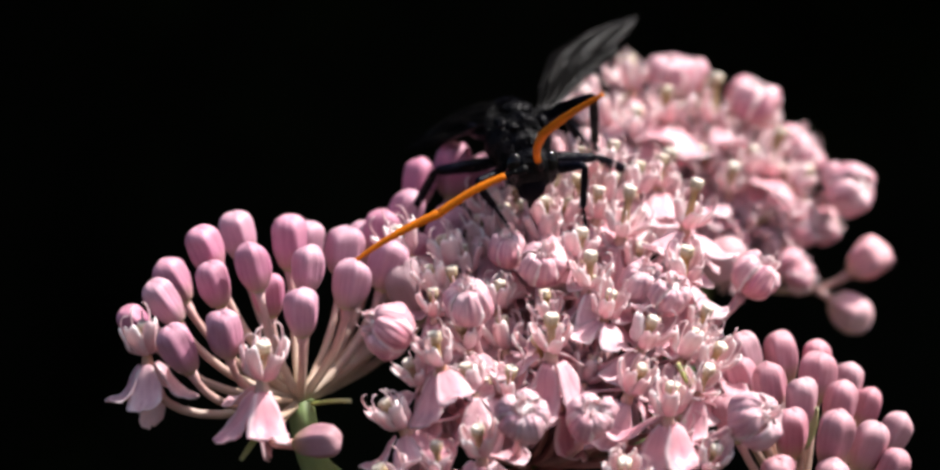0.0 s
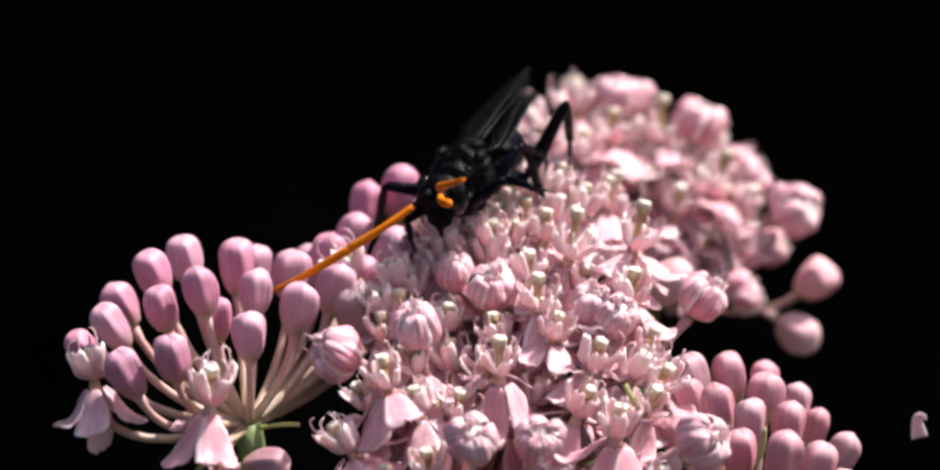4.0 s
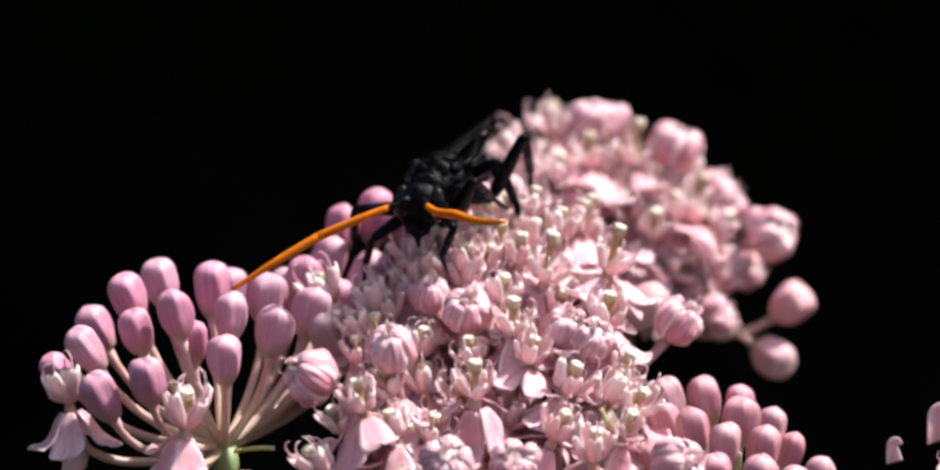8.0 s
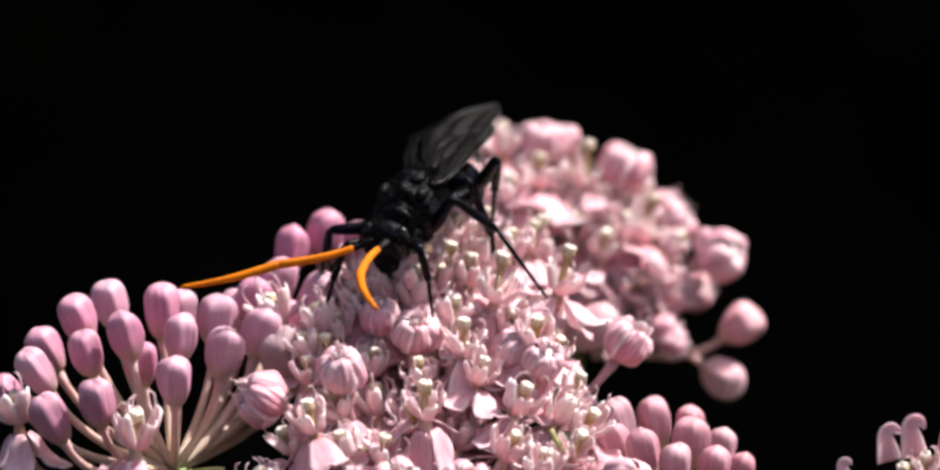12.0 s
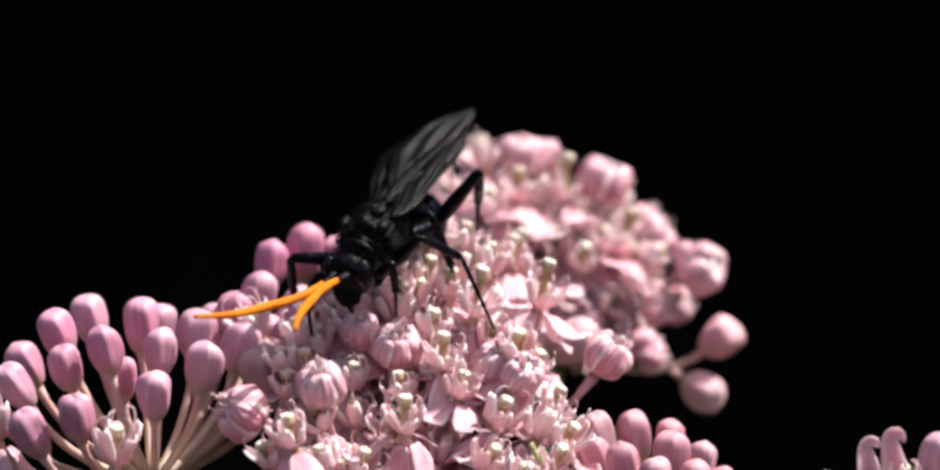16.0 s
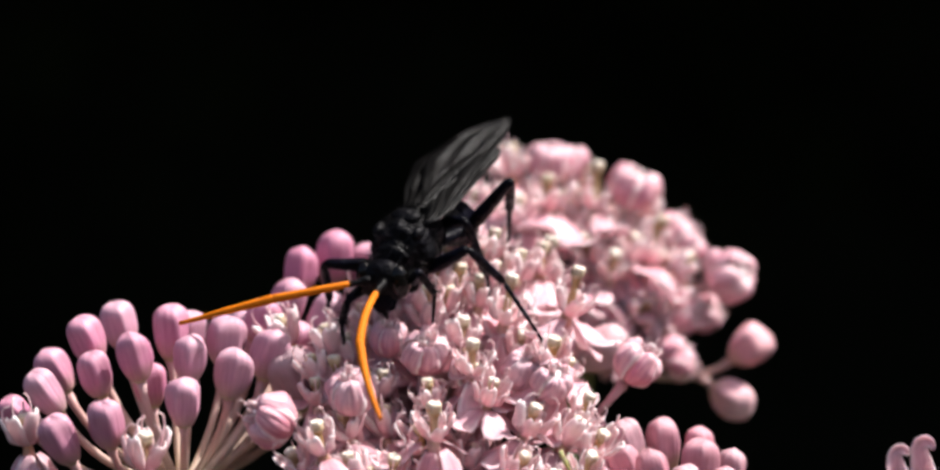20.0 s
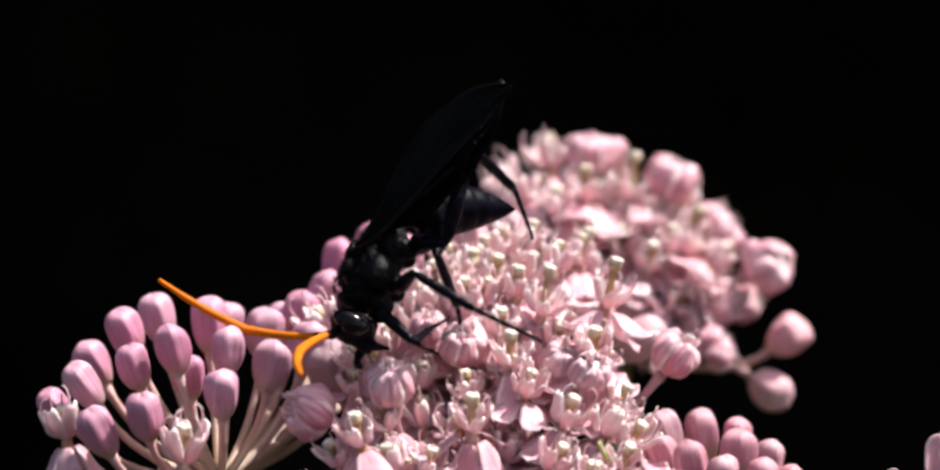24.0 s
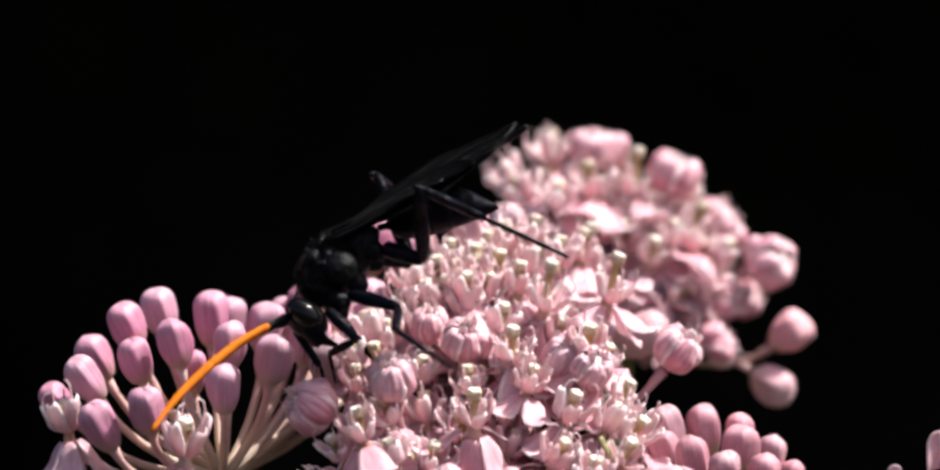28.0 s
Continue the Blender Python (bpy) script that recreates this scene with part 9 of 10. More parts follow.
    walk(w["tarsusRM"], [
        (0, pose(-0.00382, -0.00947, -0.00955, 14.7, 55.6, 145.8)), (0.5, pose(-0.00125, -0.00901, -0.01012, 29.7, 52.4, 164.3)), (1, pose(0.00224, -0.00764, -0.01011, 49.9, 48.0, -168.1)),
        (1.5, pose(0.00115, -0.00691, -0.00956, 38.8, 49.5, 177.7)), (2, pose(0.00288, -0.00616, -0.00866, 34.8, 59.6, 172.3)), (2.5, pose(0.00035, -0.00754, -0.00885, 42.6, 55.4, -178.5)),
        (3, pose(-0.00185, -0.00846, -0.00800, 37.6, 53.8, 175.4)), (3.5, pose(-0.00036, -0.01031, -0.00750, 49.9, 48.1, -168.4)), (5.5, pose(-0.00098, -0.01032, -0.00596, 55.2, 40.0, -160.9)),
        (6, pose(-0.00086, -0.00999, -0.00693, 55.6, 34.3, -160.4)), (6.5, pose(0.00047, -0.01077, -0.00728, 55.5, 35.7, -160.6)), (7, pose(-0.00004, -0.01116, -0.00714, 45.9, 46.9, -174.9)),
        (7.5, pose(-0.00014, -0.01055, -0.00765, 53.7, 46.9, -163.8)), (8, pose(-0.00247, -0.00983, -0.00712, 50.6, 53.7, -168.0)), (8.5, pose(-0.00213, -0.01065, -0.00828, 46.8, 38.3, -174.6)),
        (9, pose(-0.00450, -0.00925, -0.00780, 33.7, 33.4, 165.2)), (9.5, pose(-0.00402, -0.00974, -0.00794, 37.3, 37.7, 171.5)), (10, pose(-0.00379, -0.00797, -0.00839, 40.4, 47.1, 175.7)),
        (10.5, pose(-0.00084, -0.00888, -0.00869, 58.3, 52.1, -159.9)), (11, pose(-0.00327, -0.00825, -0.00839, 39.7, 54.7, 178.0)), (11.5, pose(0.00057, -0.01010, -0.00841, 64.8, 58.5, -150.9)),
        (12, pose(0.00129, -0.01017, -0.00822, 72.0, 65.3, -143.1)), (12.5, pose(0.00247, -0.01067, -0.00764, 84.1, 66.8, -129.9)), (14.5, pose(0.00135, -0.00932, -0.00811, 79.2, 62.2, -135.4)),
        (15, pose(0.00134, -0.00854, -0.00819, 81.4, 62.4, -132.9)), (15.5, pose(0.00107, -0.00970, -0.00765, 85.3, 60.1, -128.4)), (16, pose(0.00023, -0.00957, -0.00768, 84.1, 58.0, -129.8)),
        (16.5, pose(0.00144, -0.00995, -0.00770, 92.6, 59.2, -120.0)), (17, pose(0.00070, -0.00964, -0.00797, 85.3, 58.5, -128.5)), (17.5, pose(0.00098, -0.00986, -0.00798, 84.5, 57.4, -129.5)),
        (18, pose(0.00129, -0.00959, -0.00824, 86.3, 60.7, -127.4)), (18.5, pose(0.00114, -0.00993, -0.00812, 82.9, 56.5, -131.5)), (19, pose(0.00112, -0.00982, -0.00836, 81.8, 56.9, -132.8)),
        (19.5, pose(0.00026, -0.00966, -0.00797, 81.5, 55.2, -133.1)), (20, pose(-0.00053, -0.00943, -0.00799, 84.5, 57.5, -129.6)), (20.5, pose(-0.00286, -0.01172, -0.00867, 84.9, 45.3, -129.3)),
        (21, pose(-0.00052, -0.01332, -0.00850, 92.1, 38.5, -117.7)), (21.5, pose(0.00039, -0.00908, -0.00692, 67.7, 71.5, -142.9)), (23.5, pose(0.00101, -0.00926, -0.00701, 82.4, 74.0, -128.7)),
        (24, pose(0.00152, -0.00942, -0.00705, 96.8, 75.0, -114.4)), (24.5, pose(0.00172, -0.00948, -0.00704, 100.6, 75.1, -110.3)), (25, pose(0.00183, -0.00951, -0.00704, 104.5, 75.1, -106.6)),
        (25.5, pose(0.00088, -0.00922, -0.00700, 79.1, 73.6, -131.9)), (26, pose(0.00039, -0.00908, -0.00692, 67.7, 71.5, -142.9)), (26.5, pose(0.00073, -0.00919, -0.00718, 82.4, 74.0, -128.6)),
        (27, pose(0.00134, -0.00940, -0.00743, 104.5, 75.2, -106.6)), (27.5, pose(0.00155, -0.00948, -0.00757, 116.0, 74.9, -95.2)), (28, pose(0.00221, -0.00957, -0.00662, 119.3, 74.5, -91.2)),
    ])
    walk(w["tibiaLF"], [
        (0, pose(0.00573, 0.00554, -0.00078, -6.7, 86.2, -8.9)), (0.5, pose(0.00573, 0.00554, -0.00078, -6.7, 86.2, -8.9)), (1, pose(0.00573, 0.00554, -0.00078, -6.7, 86.2, -8.9)),
        (1.5, pose(0.00573, 0.00554, -0.00078, -6.7, 86.2, -8.9)), (1.75, pose(0.00432, 0.00567, -0.00021, 93.4, 49.2, 91.6)), (2, pose(0.00292, 0.00580, 0.00036, 97.7, 7.9, 98.0)),
        (2.5, pose(0.00109, 0.00593, -0.00092, 94.7, -5.1, 75.2)), (3, pose(0.00140, 0.00602, -0.00077, 96.9, -15.5, 49.7)), (3.5, pose(0.00257, 0.00592, 0.00012, 96.3, -9.3, 53.3)),
        (5.5, pose(0.00302, 0.00513, 0.00117, 96.2, 0.3, 48.9)), (6, pose(0.00489, 0.00570, -0.00011, 96.1, 5.4, 48.2)), (6.25, pose(0.00531, 0.00562, -0.00044, 97.2, 46.7, 47.3)),
        (6.4, pose(0.00594, 0.00536, -0.00162, 0.5, 88.5, -50.9)), (6.5, pose(0.00657, 0.00509, -0.00281, -77.5, 46.2, -130.4)), (7, pose(0.00708, 0.00451, -0.00218, -75.2, 52.3, -130.0)),
        (7.5, pose(0.00675, 0.00493, -0.00255, -72.0, 48.8, -128.9)), (8, pose(0.00734, 0.00409, -0.00247, -79.6, 49.4, -139.3)), (8.5, pose(0.00738, 0.00392, -0.00288, -84.1, 44.9, -144.9)),
        (9, pose(0.00786, 0.00249, -0.00259, -94.1, 47.9, -159.0)), (9.5, pose(0.00779, 0.00277, -0.00279, -90.9, 45.7, -157.0)), (10, pose(0.00777, 0.00292, -0.00262, -89.8, 47.6, -154.5)),
        (10.5, pose(0.00712, 0.00445, -0.00205, -67.5, 53.5, -128.7)), (11, pose(0.00573, 0.00554, -0.00078, 48.8, 86.2, -8.9)), (11.5, pose(0.00573, 0.00554, -0.00078, 48.8, 86.2, -8.9)),
        (12, pose(0.00689, 0.00412, -0.00043, -115.7, 76.3, -174.9)), (12.5, pose(0.00649, 0.00386, 0.00045, -101.3, 77.9, -160.0)), (14.5, pose(0.00603, 0.00397, 0.00086, -106.1, 66.7, -165.7)),
        (15, pose(0.00552, 0.00440, 0.00096, -105.2, 66.0, -164.7)), (15.5, pose(0.00534, 0.00426, 0.00119, -94.5, 68.5, -153.1)), (16, pose(0.00522, 0.00484, 0.00078, -88.7, 70.3, -146.9)),
        (16.5, pose(0.00508, 0.00488, 0.00083, -80.8, 67.3, -138.3)), (17, pose(0.00560, 0.00467, 0.00067, -91.0, 60.8, -150.0)), (17.5, pose(0.00565, 0.00482, 0.00046, -90.4, 62.1, -149.4)),
        (18, pose(0.00545, 0.00487, 0.00058, -88.6, 69.2, -147.5)), (18.5, pose(0.00562, 0.00479, 0.00052, -87.7, 66.2, -146.5)), (19, pose(0.00566, 0.00461, 0.00067, -84.7, 68.7, -143.4)),
        (19.5, pose(0.00595, 0.00440, 0.00060, -105.6, 61.2, -166.7)), (20, pose(0.00602, 0.00411, 0.00077, -119.5, 57.2, 177.3)), (20.5, pose(0.00572, 0.00563, -0.00101, -100.0, 52.1, -157.7)),
        (21, pose(0.00410, 0.00648, -0.00276, -77.6, 50.2, -128.0)), (21.5, pose(0.00210, 0.00590, -0.00455, -65.1, 38.9, -108.5)), (23.5, pose(0.00356, 0.00358, -0.00686, -63.7, 10.4, -121.3)),
        (24, pose(0.00508, 0.00278, -0.00693, -60.6, 7.3, -127.9)), (24.5, pose(0.00423, 0.00377, -0.00681, -52.4, 24.9, -109.2)), (25, pose(0.00338, 0.00596, -0.00470, -19.6, 56.8, -66.5)),
        (25.5, pose(0.00470, 0.00596, -0.00422, -37.4, 40.9, -83.5)), (26, pose(0.00427, 0.00578, -0.00471, -47.6, 30.0, -95.8)), (26.5, pose(0.00428, 0.00494, -0.00601, -45.2, 32.0, -99.0)),
        (27, pose(0.00425, 0.00413, -0.00698, -41.3, 34.3, -100.3)), (27.5, pose(0.00543, 0.00315, -0.00709, -34.3, 3.7, -89.7)), (28, pose(0.00565, 0.00310, -0.00632, -33.9, -21.6, -73.1)),
    ])
    walk(w["tibiaLH"], [
        (0, pose(-0.00215, 0.00818, 0.00289, 11.5, 58.3, 158.2)), (0.5, pose(-0.00184, 0.00792, 0.00280, 20.7, 59.7, 169.1)), (1, pose(-0.00237, 0.00845, 0.00286, 40.4, 60.2, -167.6)),
        (1.5, pose(-0.00640, 0.00892, 0.00458, 16.3, 54.4, 165.2)), (2, pose(-0.01198, 0.00800, 0.00426, 1.2, 46.5, 146.9)), (2.5, pose(-0.01252, 0.00787, 0.00402, 19.5, 54.3, 172.1)),
        (3, pose(-0.01216, 0.00922, 0.00310, 27.7, 57.8, -177.8)), (3.5, pose(-0.00814, 0.00757, 0.00561, 39.9, 49.7, -162.9)), (5.5, pose(-0.00828, 0.00734, 0.00572, 43.1, 34.8, -159.7)),
        (6, pose(-0.00604, 0.00815, 0.00506, 43.3, 27.3, -159.7)), (6.5, pose(-0.00488, 0.00701, 0.00536, 45.9, 29.0, -154.2)), (7, pose(-0.00381, 0.00742, 0.00466, 42.1, 40.0, -161.5)),
        (7.5, pose(-0.00401, 0.00729, 0.00484, 45.0, 35.9, -156.8)), (8, pose(-0.00427, 0.00752, 0.00483, 37.8, 38.3, -168.3)), (8.5, pose(-0.00185, 0.00766, 0.00302, 38.9, 28.1, -167.1)),
        (9, pose(-0.00240, 0.00943, 0.00176, 32.1, 27.3, 179.6)), (9.5, pose(-0.00131, 0.00795, 0.00214, 33.6, 24.7, -177.0)), (10, pose(-0.00193, 0.00870, 0.00212, 34.3, 26.8, -175.4)),
        (10.5, pose(-0.00263, 0.00837, 0.00316, 44.1, 37.9, -155.4)), (11, pose(-0.00217, 0.00772, 0.00329, 25.6, 47.3, 178.7)), (11.5, pose(-0.00293, 0.00768, 0.00394, 46.2, 47.3, -151.2)),
        (12, pose(-0.00394, 0.00833, 0.00412, 50.4, 50.5, -145.7)), (12.5, pose(-0.00434, 0.00803, 0.00455, 56.3, 53.4, -138.2)), (14.5, pose(-0.00581, 0.00855, 0.00473, 49.5, 52.7, -146.6)),
        (15, pose(-0.00657, 0.00911, 0.00446, 49.7, 54.1, -146.4)), (15.5, pose(-0.00684, 0.00862, 0.00488, 51.5, 52.5, -144.1)), (16, pose(-0.00741, 0.00909, 0.00458, 49.4, 50.5, -146.9)),
        (16.5, pose(-0.00697, 0.00925, 0.00440, 56.8, 53.8, -137.4)), (17, pose(-0.00680, 0.00938, 0.00427, 52.6, 53.3, -142.5)), (17.5, pose(-0.00666, 0.00893, 0.00462, 51.1, 50.9, -144.5)),
        (18, pose(-0.00658, 0.00923, 0.00437, 49.3, 53.9, -146.8)), (18.5, pose(-0.00646, 0.00888, 0.00463, 48.8, 50.2, -147.5)), (19, pose(-0.00620, 0.00928, 0.00424, 47.8, 52.0, -148.8)),
        (19.5, pose(-0.00653, 0.00892, 0.00461, 46.6, 48.0, -150.5)), (20, pose(-0.00672, 0.00906, 0.00453, 46.1, 48.7, -151.1)), (20.5, pose(-0.00747, 0.01085, 0.00270, 53.8, 35.7, -140.2)),
        (21, pose(-0.00908, 0.01227, -0.00053, 61.6, 28.2, -123.7)), (21.5, pose(-0.01105, 0.01196, -0.00130, 69.2, 27.5, -105.6)), (23.5, pose(-0.01347, 0.01046, -0.00467, 79.1, 31.9, -94.5)),
        (24, pose(-0.01359, 0.00781, -0.00339, 82.4, 36.6, -94.0)), (24.5, pose(-0.01225, 0.01060, -0.00309, 80.3, 34.0, -98.5)), (25, pose(-0.01396, 0.00723, -0.00391, 83.2, 33.0, -94.8)),
        (25.5, pose(-0.00968, 0.01227, -0.00475, 76.1, 26.9, -98.2)), (26, pose(-0.00933, 0.01081, -0.00448, 70.2, 20.6, -104.2)), (26.5, pose(-0.00797, 0.01254, -0.00486, 72.3, 26.3, -109.5)),
        (27, pose(-0.00779, 0.01095, -0.00554, 74.6, 33.5, -113.8)), (27.5, pose(-0.00713, 0.01219, -0.00580, 77.3, 41.4, -112.8)), (28, pose(-0.00813, 0.01066, -0.00255, 70.3, 47.8, -122.5)),
    ])
    walk(w["tibiaLM"], [
        (0, pose(-0.00012, 0.00831, -0.00298, 11.4, 31.8, 127.2)), (0.5, pose(-0.00278, 0.00722, -0.00402, 14.1, 28.8, 132.3)), (1, pose(-0.00455, 0.00529, -0.00433, 20.4, 26.7, 146.1)),
        (1.5, pose(-0.00156, 0.00713, 0.00058, 22.6, 32.1, 150.9)), (2, pose(-0.00211, 0.00625, 0.00135, 23.4, 27.3, 152.2)), (2.5, pose(-0.00255, 0.00594, 0.00135, 28.3, 26.9, 163.6)),
        (3, pose(-0.00245, 0.00569, 0.00165, 27.6, 27.2, 162.3)), (3.5, pose(-0.00264, 0.00467, 0.00222, 34.6, 26.3, 179.5)), (5.5, pose(-0.00200, 0.00469, 0.00256, 33.6, 14.9, 175.8)),
        (6, pose(-0.00163, 0.00518, 0.00246, 34.1, 18.4, 177.4)), (6.5, pose(-0.00196, 0.00477, 0.00255, 40.1, 26.9, -163.8)), (7, pose(0.00306, 0.00588, 0.00171, 37.1, 28.7, -170.0)),
        (7.5, pose(0.00314, 0.00628, 0.00128, 39.0, 24.5, -165.8)), (8, pose(0.00400, 0.00493, 0.00177, 32.7, 27.0, -179.1)), (8.5, pose(0.00481, 0.00507, 0.00083, 25.3, 17.9, 164.8)),
        (9, pose(0.00332, 0.00550, 0.00186, 11.5, 17.9, 130.4)), (9.5, pose(0.00418, 0.00578, 0.00089, 13.9, 28.7, 137.3)), (10, pose(0.00109, 0.00797, -0.00045, 13.9, 43.9, 136.5)),
        (10.5, pose(-0.00240, 0.00733, -0.00068, 24.3, 46.3, 151.9)), (11, pose(-0.00266, 0.00734, -0.00118, 7.6, 49.0, 129.6)), (11.5, pose(0.00143, 0.00672, 0.00158, 23.3, 50.0, 150.9)),
        (12, pose(0.00155, 0.00567, 0.00248, 16.5, 51.3, 142.1)), (12.5, pose(0.00132, 0.00574, 0.00247, 18.5, 55.6, 144.6)), (14.5, pose(0.00150, 0.00759, 0.00030, 20.7, 53.0, 147.2)),
        (15, pose(0.00060, 0.00812, -0.00083, 20.4, 54.3, 146.8)), (15.5, pose(0.00149, 0.00701, 0.00120, 27.1, 50.3, 155.3)), (16, pose(0.00166, 0.00629, 0.00195, 29.5, 44.4, 158.2)),
        (16.5, pose(0.00031, 0.00639, 0.00201, 39.1, 50.5, 171.8)), (17, pose(-0.00079, 0.00635, 0.00187, 43.1, 48.8, 177.0)), (17.5, pose(0.00063, 0.00703, 0.00132, 38.2, 50.1, 170.7)),
        (18, pose(0.00136, 0.00763, 0.00026, 25.7, 56.3, 155.2)), (18.5, pose(0.00153, 0.00709, 0.00109, 25.8, 54.2, 155.2)), (19, pose(0.00153, 0.00662, 0.00166, 18.3, 56.8, 146.1)),
        (19.5, pose(0.00143, 0.00689, 0.00137, 24.2, 53.6, 153.2)), (20, pose(0.00113, 0.00722, 0.00100, 25.1, 54.7, 154.3)), (20.5, pose(-0.00061, 0.00820, -0.00162, 39.0, 57.5, 171.6)),
        (21, pose(-0.00366, 0.00610, -0.00493, -44.2, 41.6, 78.6)), (21.5, pose(-0.00429, 0.00440, -0.00579, -36.2, 47.3, 89.8)), (23.5, pose(-0.00115, 0.00754, -0.00519, -68.8, 68.7, 57.5)),
        (24, pose(0.00047, 0.00811, -0.00418, -71.2, 74.3, 56.6)), (24.5, pose(0.00048, 0.00769, -0.00555, -51.1, 64.6, 79.3)), (25, pose(-0.00027, 0.00752, -0.00571, -58.4, 54.9, 71.7)),
        (25.5, pose(0.00207, 0.00768, -0.00513, -61.3, 24.9, 60.2)), (26, pose(0.00246, 0.00740, -0.00518, -60.2, 3.2, 53.6)), (26.5, pose(0.00208, 0.00691, -0.00667, -65.0, 6.8, 54.2)),
        (27, pose(0.00166, 0.00642, -0.00796, -70.6, 9.0, 54.6)), (27.5, pose(0.00203, 0.00568, -0.00883, -73.1, 9.9, 56.2)), (28, pose(0.00112, 0.00574, -0.00810, -73.7, 15.2, 58.5)),
    ])
    walk(w["tibiaRF"], [
        (0, pose(0.00606, -0.00556, -0.00180, 17.5, 52.0, 123.4)), (0.5, pose(0.00502, -0.00611, -0.00319, 13.1, 47.0, 117.7)), (1, pose(0.00536, -0.00575, -0.00384, 19.3, 48.1, 126.2)),
        (1.5, pose(0.00471, -0.00593, -0.00415, 17.3, 41.3, 123.5)), (2, pose(0.00502, -0.00579, -0.00415, 15.0, 37.5, 119.9)), (2.5, pose(0.00742, -0.00343, -0.00367, 32.8, 41.7, 151.2)),
        (3, pose(0.00781, -0.00272, -0.00276, 43.4, 46.4, 167.2)), (3.5, pose(0.00765, -0.00295, -0.00336, 57.2, 43.4, -171.9)), (5.5, pose(0.00766, -0.00321, -0.00160, 74.3, 43.6, -145.6)),
        (6, pose(0.00756, -0.00331, -0.00330, 77.0, 40.7, -141.6)), (6.5, pose(0.00718, -0.00363, -0.00406, 78.1, 45.3, -140.1)), (7, pose(0.00548, -0.00576, -0.00362, 73.9, 58.0, -145.4)),
        (7.5, pose(0.00626, -0.00421, -0.00500, 76.6, 48.7, -142.0)), (8, pose(0.00503, -0.00526, -0.00500, 70.6, 45.2, -150.4)), (8.5, pose(0.00459, -0.00483, -0.00570, 98.1, 53.4, -116.2)),
        (9, pose(0.00374, -0.00553, -0.00524, 78.3, 43.7, -144.3)), (9.5, pose(0.00376, -0.00588, -0.00473, 90.3, 47.0, -127.7)), (10, pose(0.00398, -0.00582, -0.00476, 71.4, 44.0, -154.0)),
        (10.5, pose(0.00484, -0.00550, -0.00481, 75.2, 55.2, -149.7)), (11, pose(0.00365, -0.00647, -0.00325, 94.0, 72.1, -130.5)), (11.5, pose(0.00565, -0.00577, -0.00320, 109.1, 71.3, -114.6)),
        (12, pose(0.00720, -0.00400, -0.00103, 142.6, 66.9, -79.4)), (12.5, pose(0.00670, -0.00452, -0.00059, 153.6, 65.1, -67.5)), (14.5, pose(0.00713, -0.00297, 0.00008, 142.5, 69.3, -79.6)),
        (15, pose(0.00708, -0.00212, 0.00041, 145.0, 69.6, -76.9)), (15.5, pose(0.00715, -0.00295, 0.00006, 133.6, 69.9, -89.2)), (16, pose(0.00752, -0.00274, -0.00060, 116.2, 69.7, -107.9)),
        (16.5, pose(0.00717, -0.00309, -0.00004, 139.8, 70.7, -83.2)), (17, pose(0.00690, -0.00356, 0.00010, 140.1, 73.2, -82.8)), (17.5, pose(0.00732, -0.00297, -0.00028, 138.2, 69.8, -84.8)),
        (18, pose(0.00737, -0.00243, -0.00013, 147.9, 66.6, -74.4)), (18.5, pose(0.00749, -0.00311, -0.00079, 125.3, 67.5, -99.3)), (19, pose(0.00727, -0.00391, -0.00111, 113.1, 68.4, -112.5)),
        (19.5, pose(0.00758, -0.00351, -0.00186, 100.6, 62.2, -126.6)), (20, pose(0.00771, -0.00320, -0.00223, 97.3, 58.9, -130.4)), (20.5, pose(0.00781, -0.00220, -0.00321, 101.0, 44.1, -124.8)),
        (21, pose(0.00767, -0.00158, -0.00380, 109.9, 34.1, -109.6)), (21.5, pose(0.00661, -0.00399, -0.00474, 119.5, 27.2, -90.9)), (23.5, pose(0.00535, -0.00621, -0.00227, 122.6, 7.2, -92.3)),
        (24, pose(0.00701, -0.00518, -0.00236, 126.3, 6.7, -93.8)), (24.5, pose(0.00613, -0.00580, -0.00354, 127.0, 5.7, -95.7)), (25, pose(0.00417, -0.00670, -0.00211, 128.1, 5.7, -95.1)),
        (25.25, pose(0.00468, -0.00605, -0.00157, 113.2, 48.7, -87.6)), (25.5, pose(0.00579, -0.00555, -0.00059, -173.6, 82.4, -3.9)), (26, pose(0.00573, -0.00554, -0.00078, -160.6, 86.2, 8.9)),
        (26.5, pose(0.00552, -0.00548, -0.00070, -175.0, 81.4, -5.2)), (27, pose(0.00543, -0.00544, -0.00063, -179.8, 75.5, -9.3)), (27.5, pose(0.00528, -0.00539, -0.00063, 178.9, 72.6, -10.2)),
        (28, pose(0.00578, -0.00539, 0.00035, 178.2, 71.7, -10.0)),
    ])
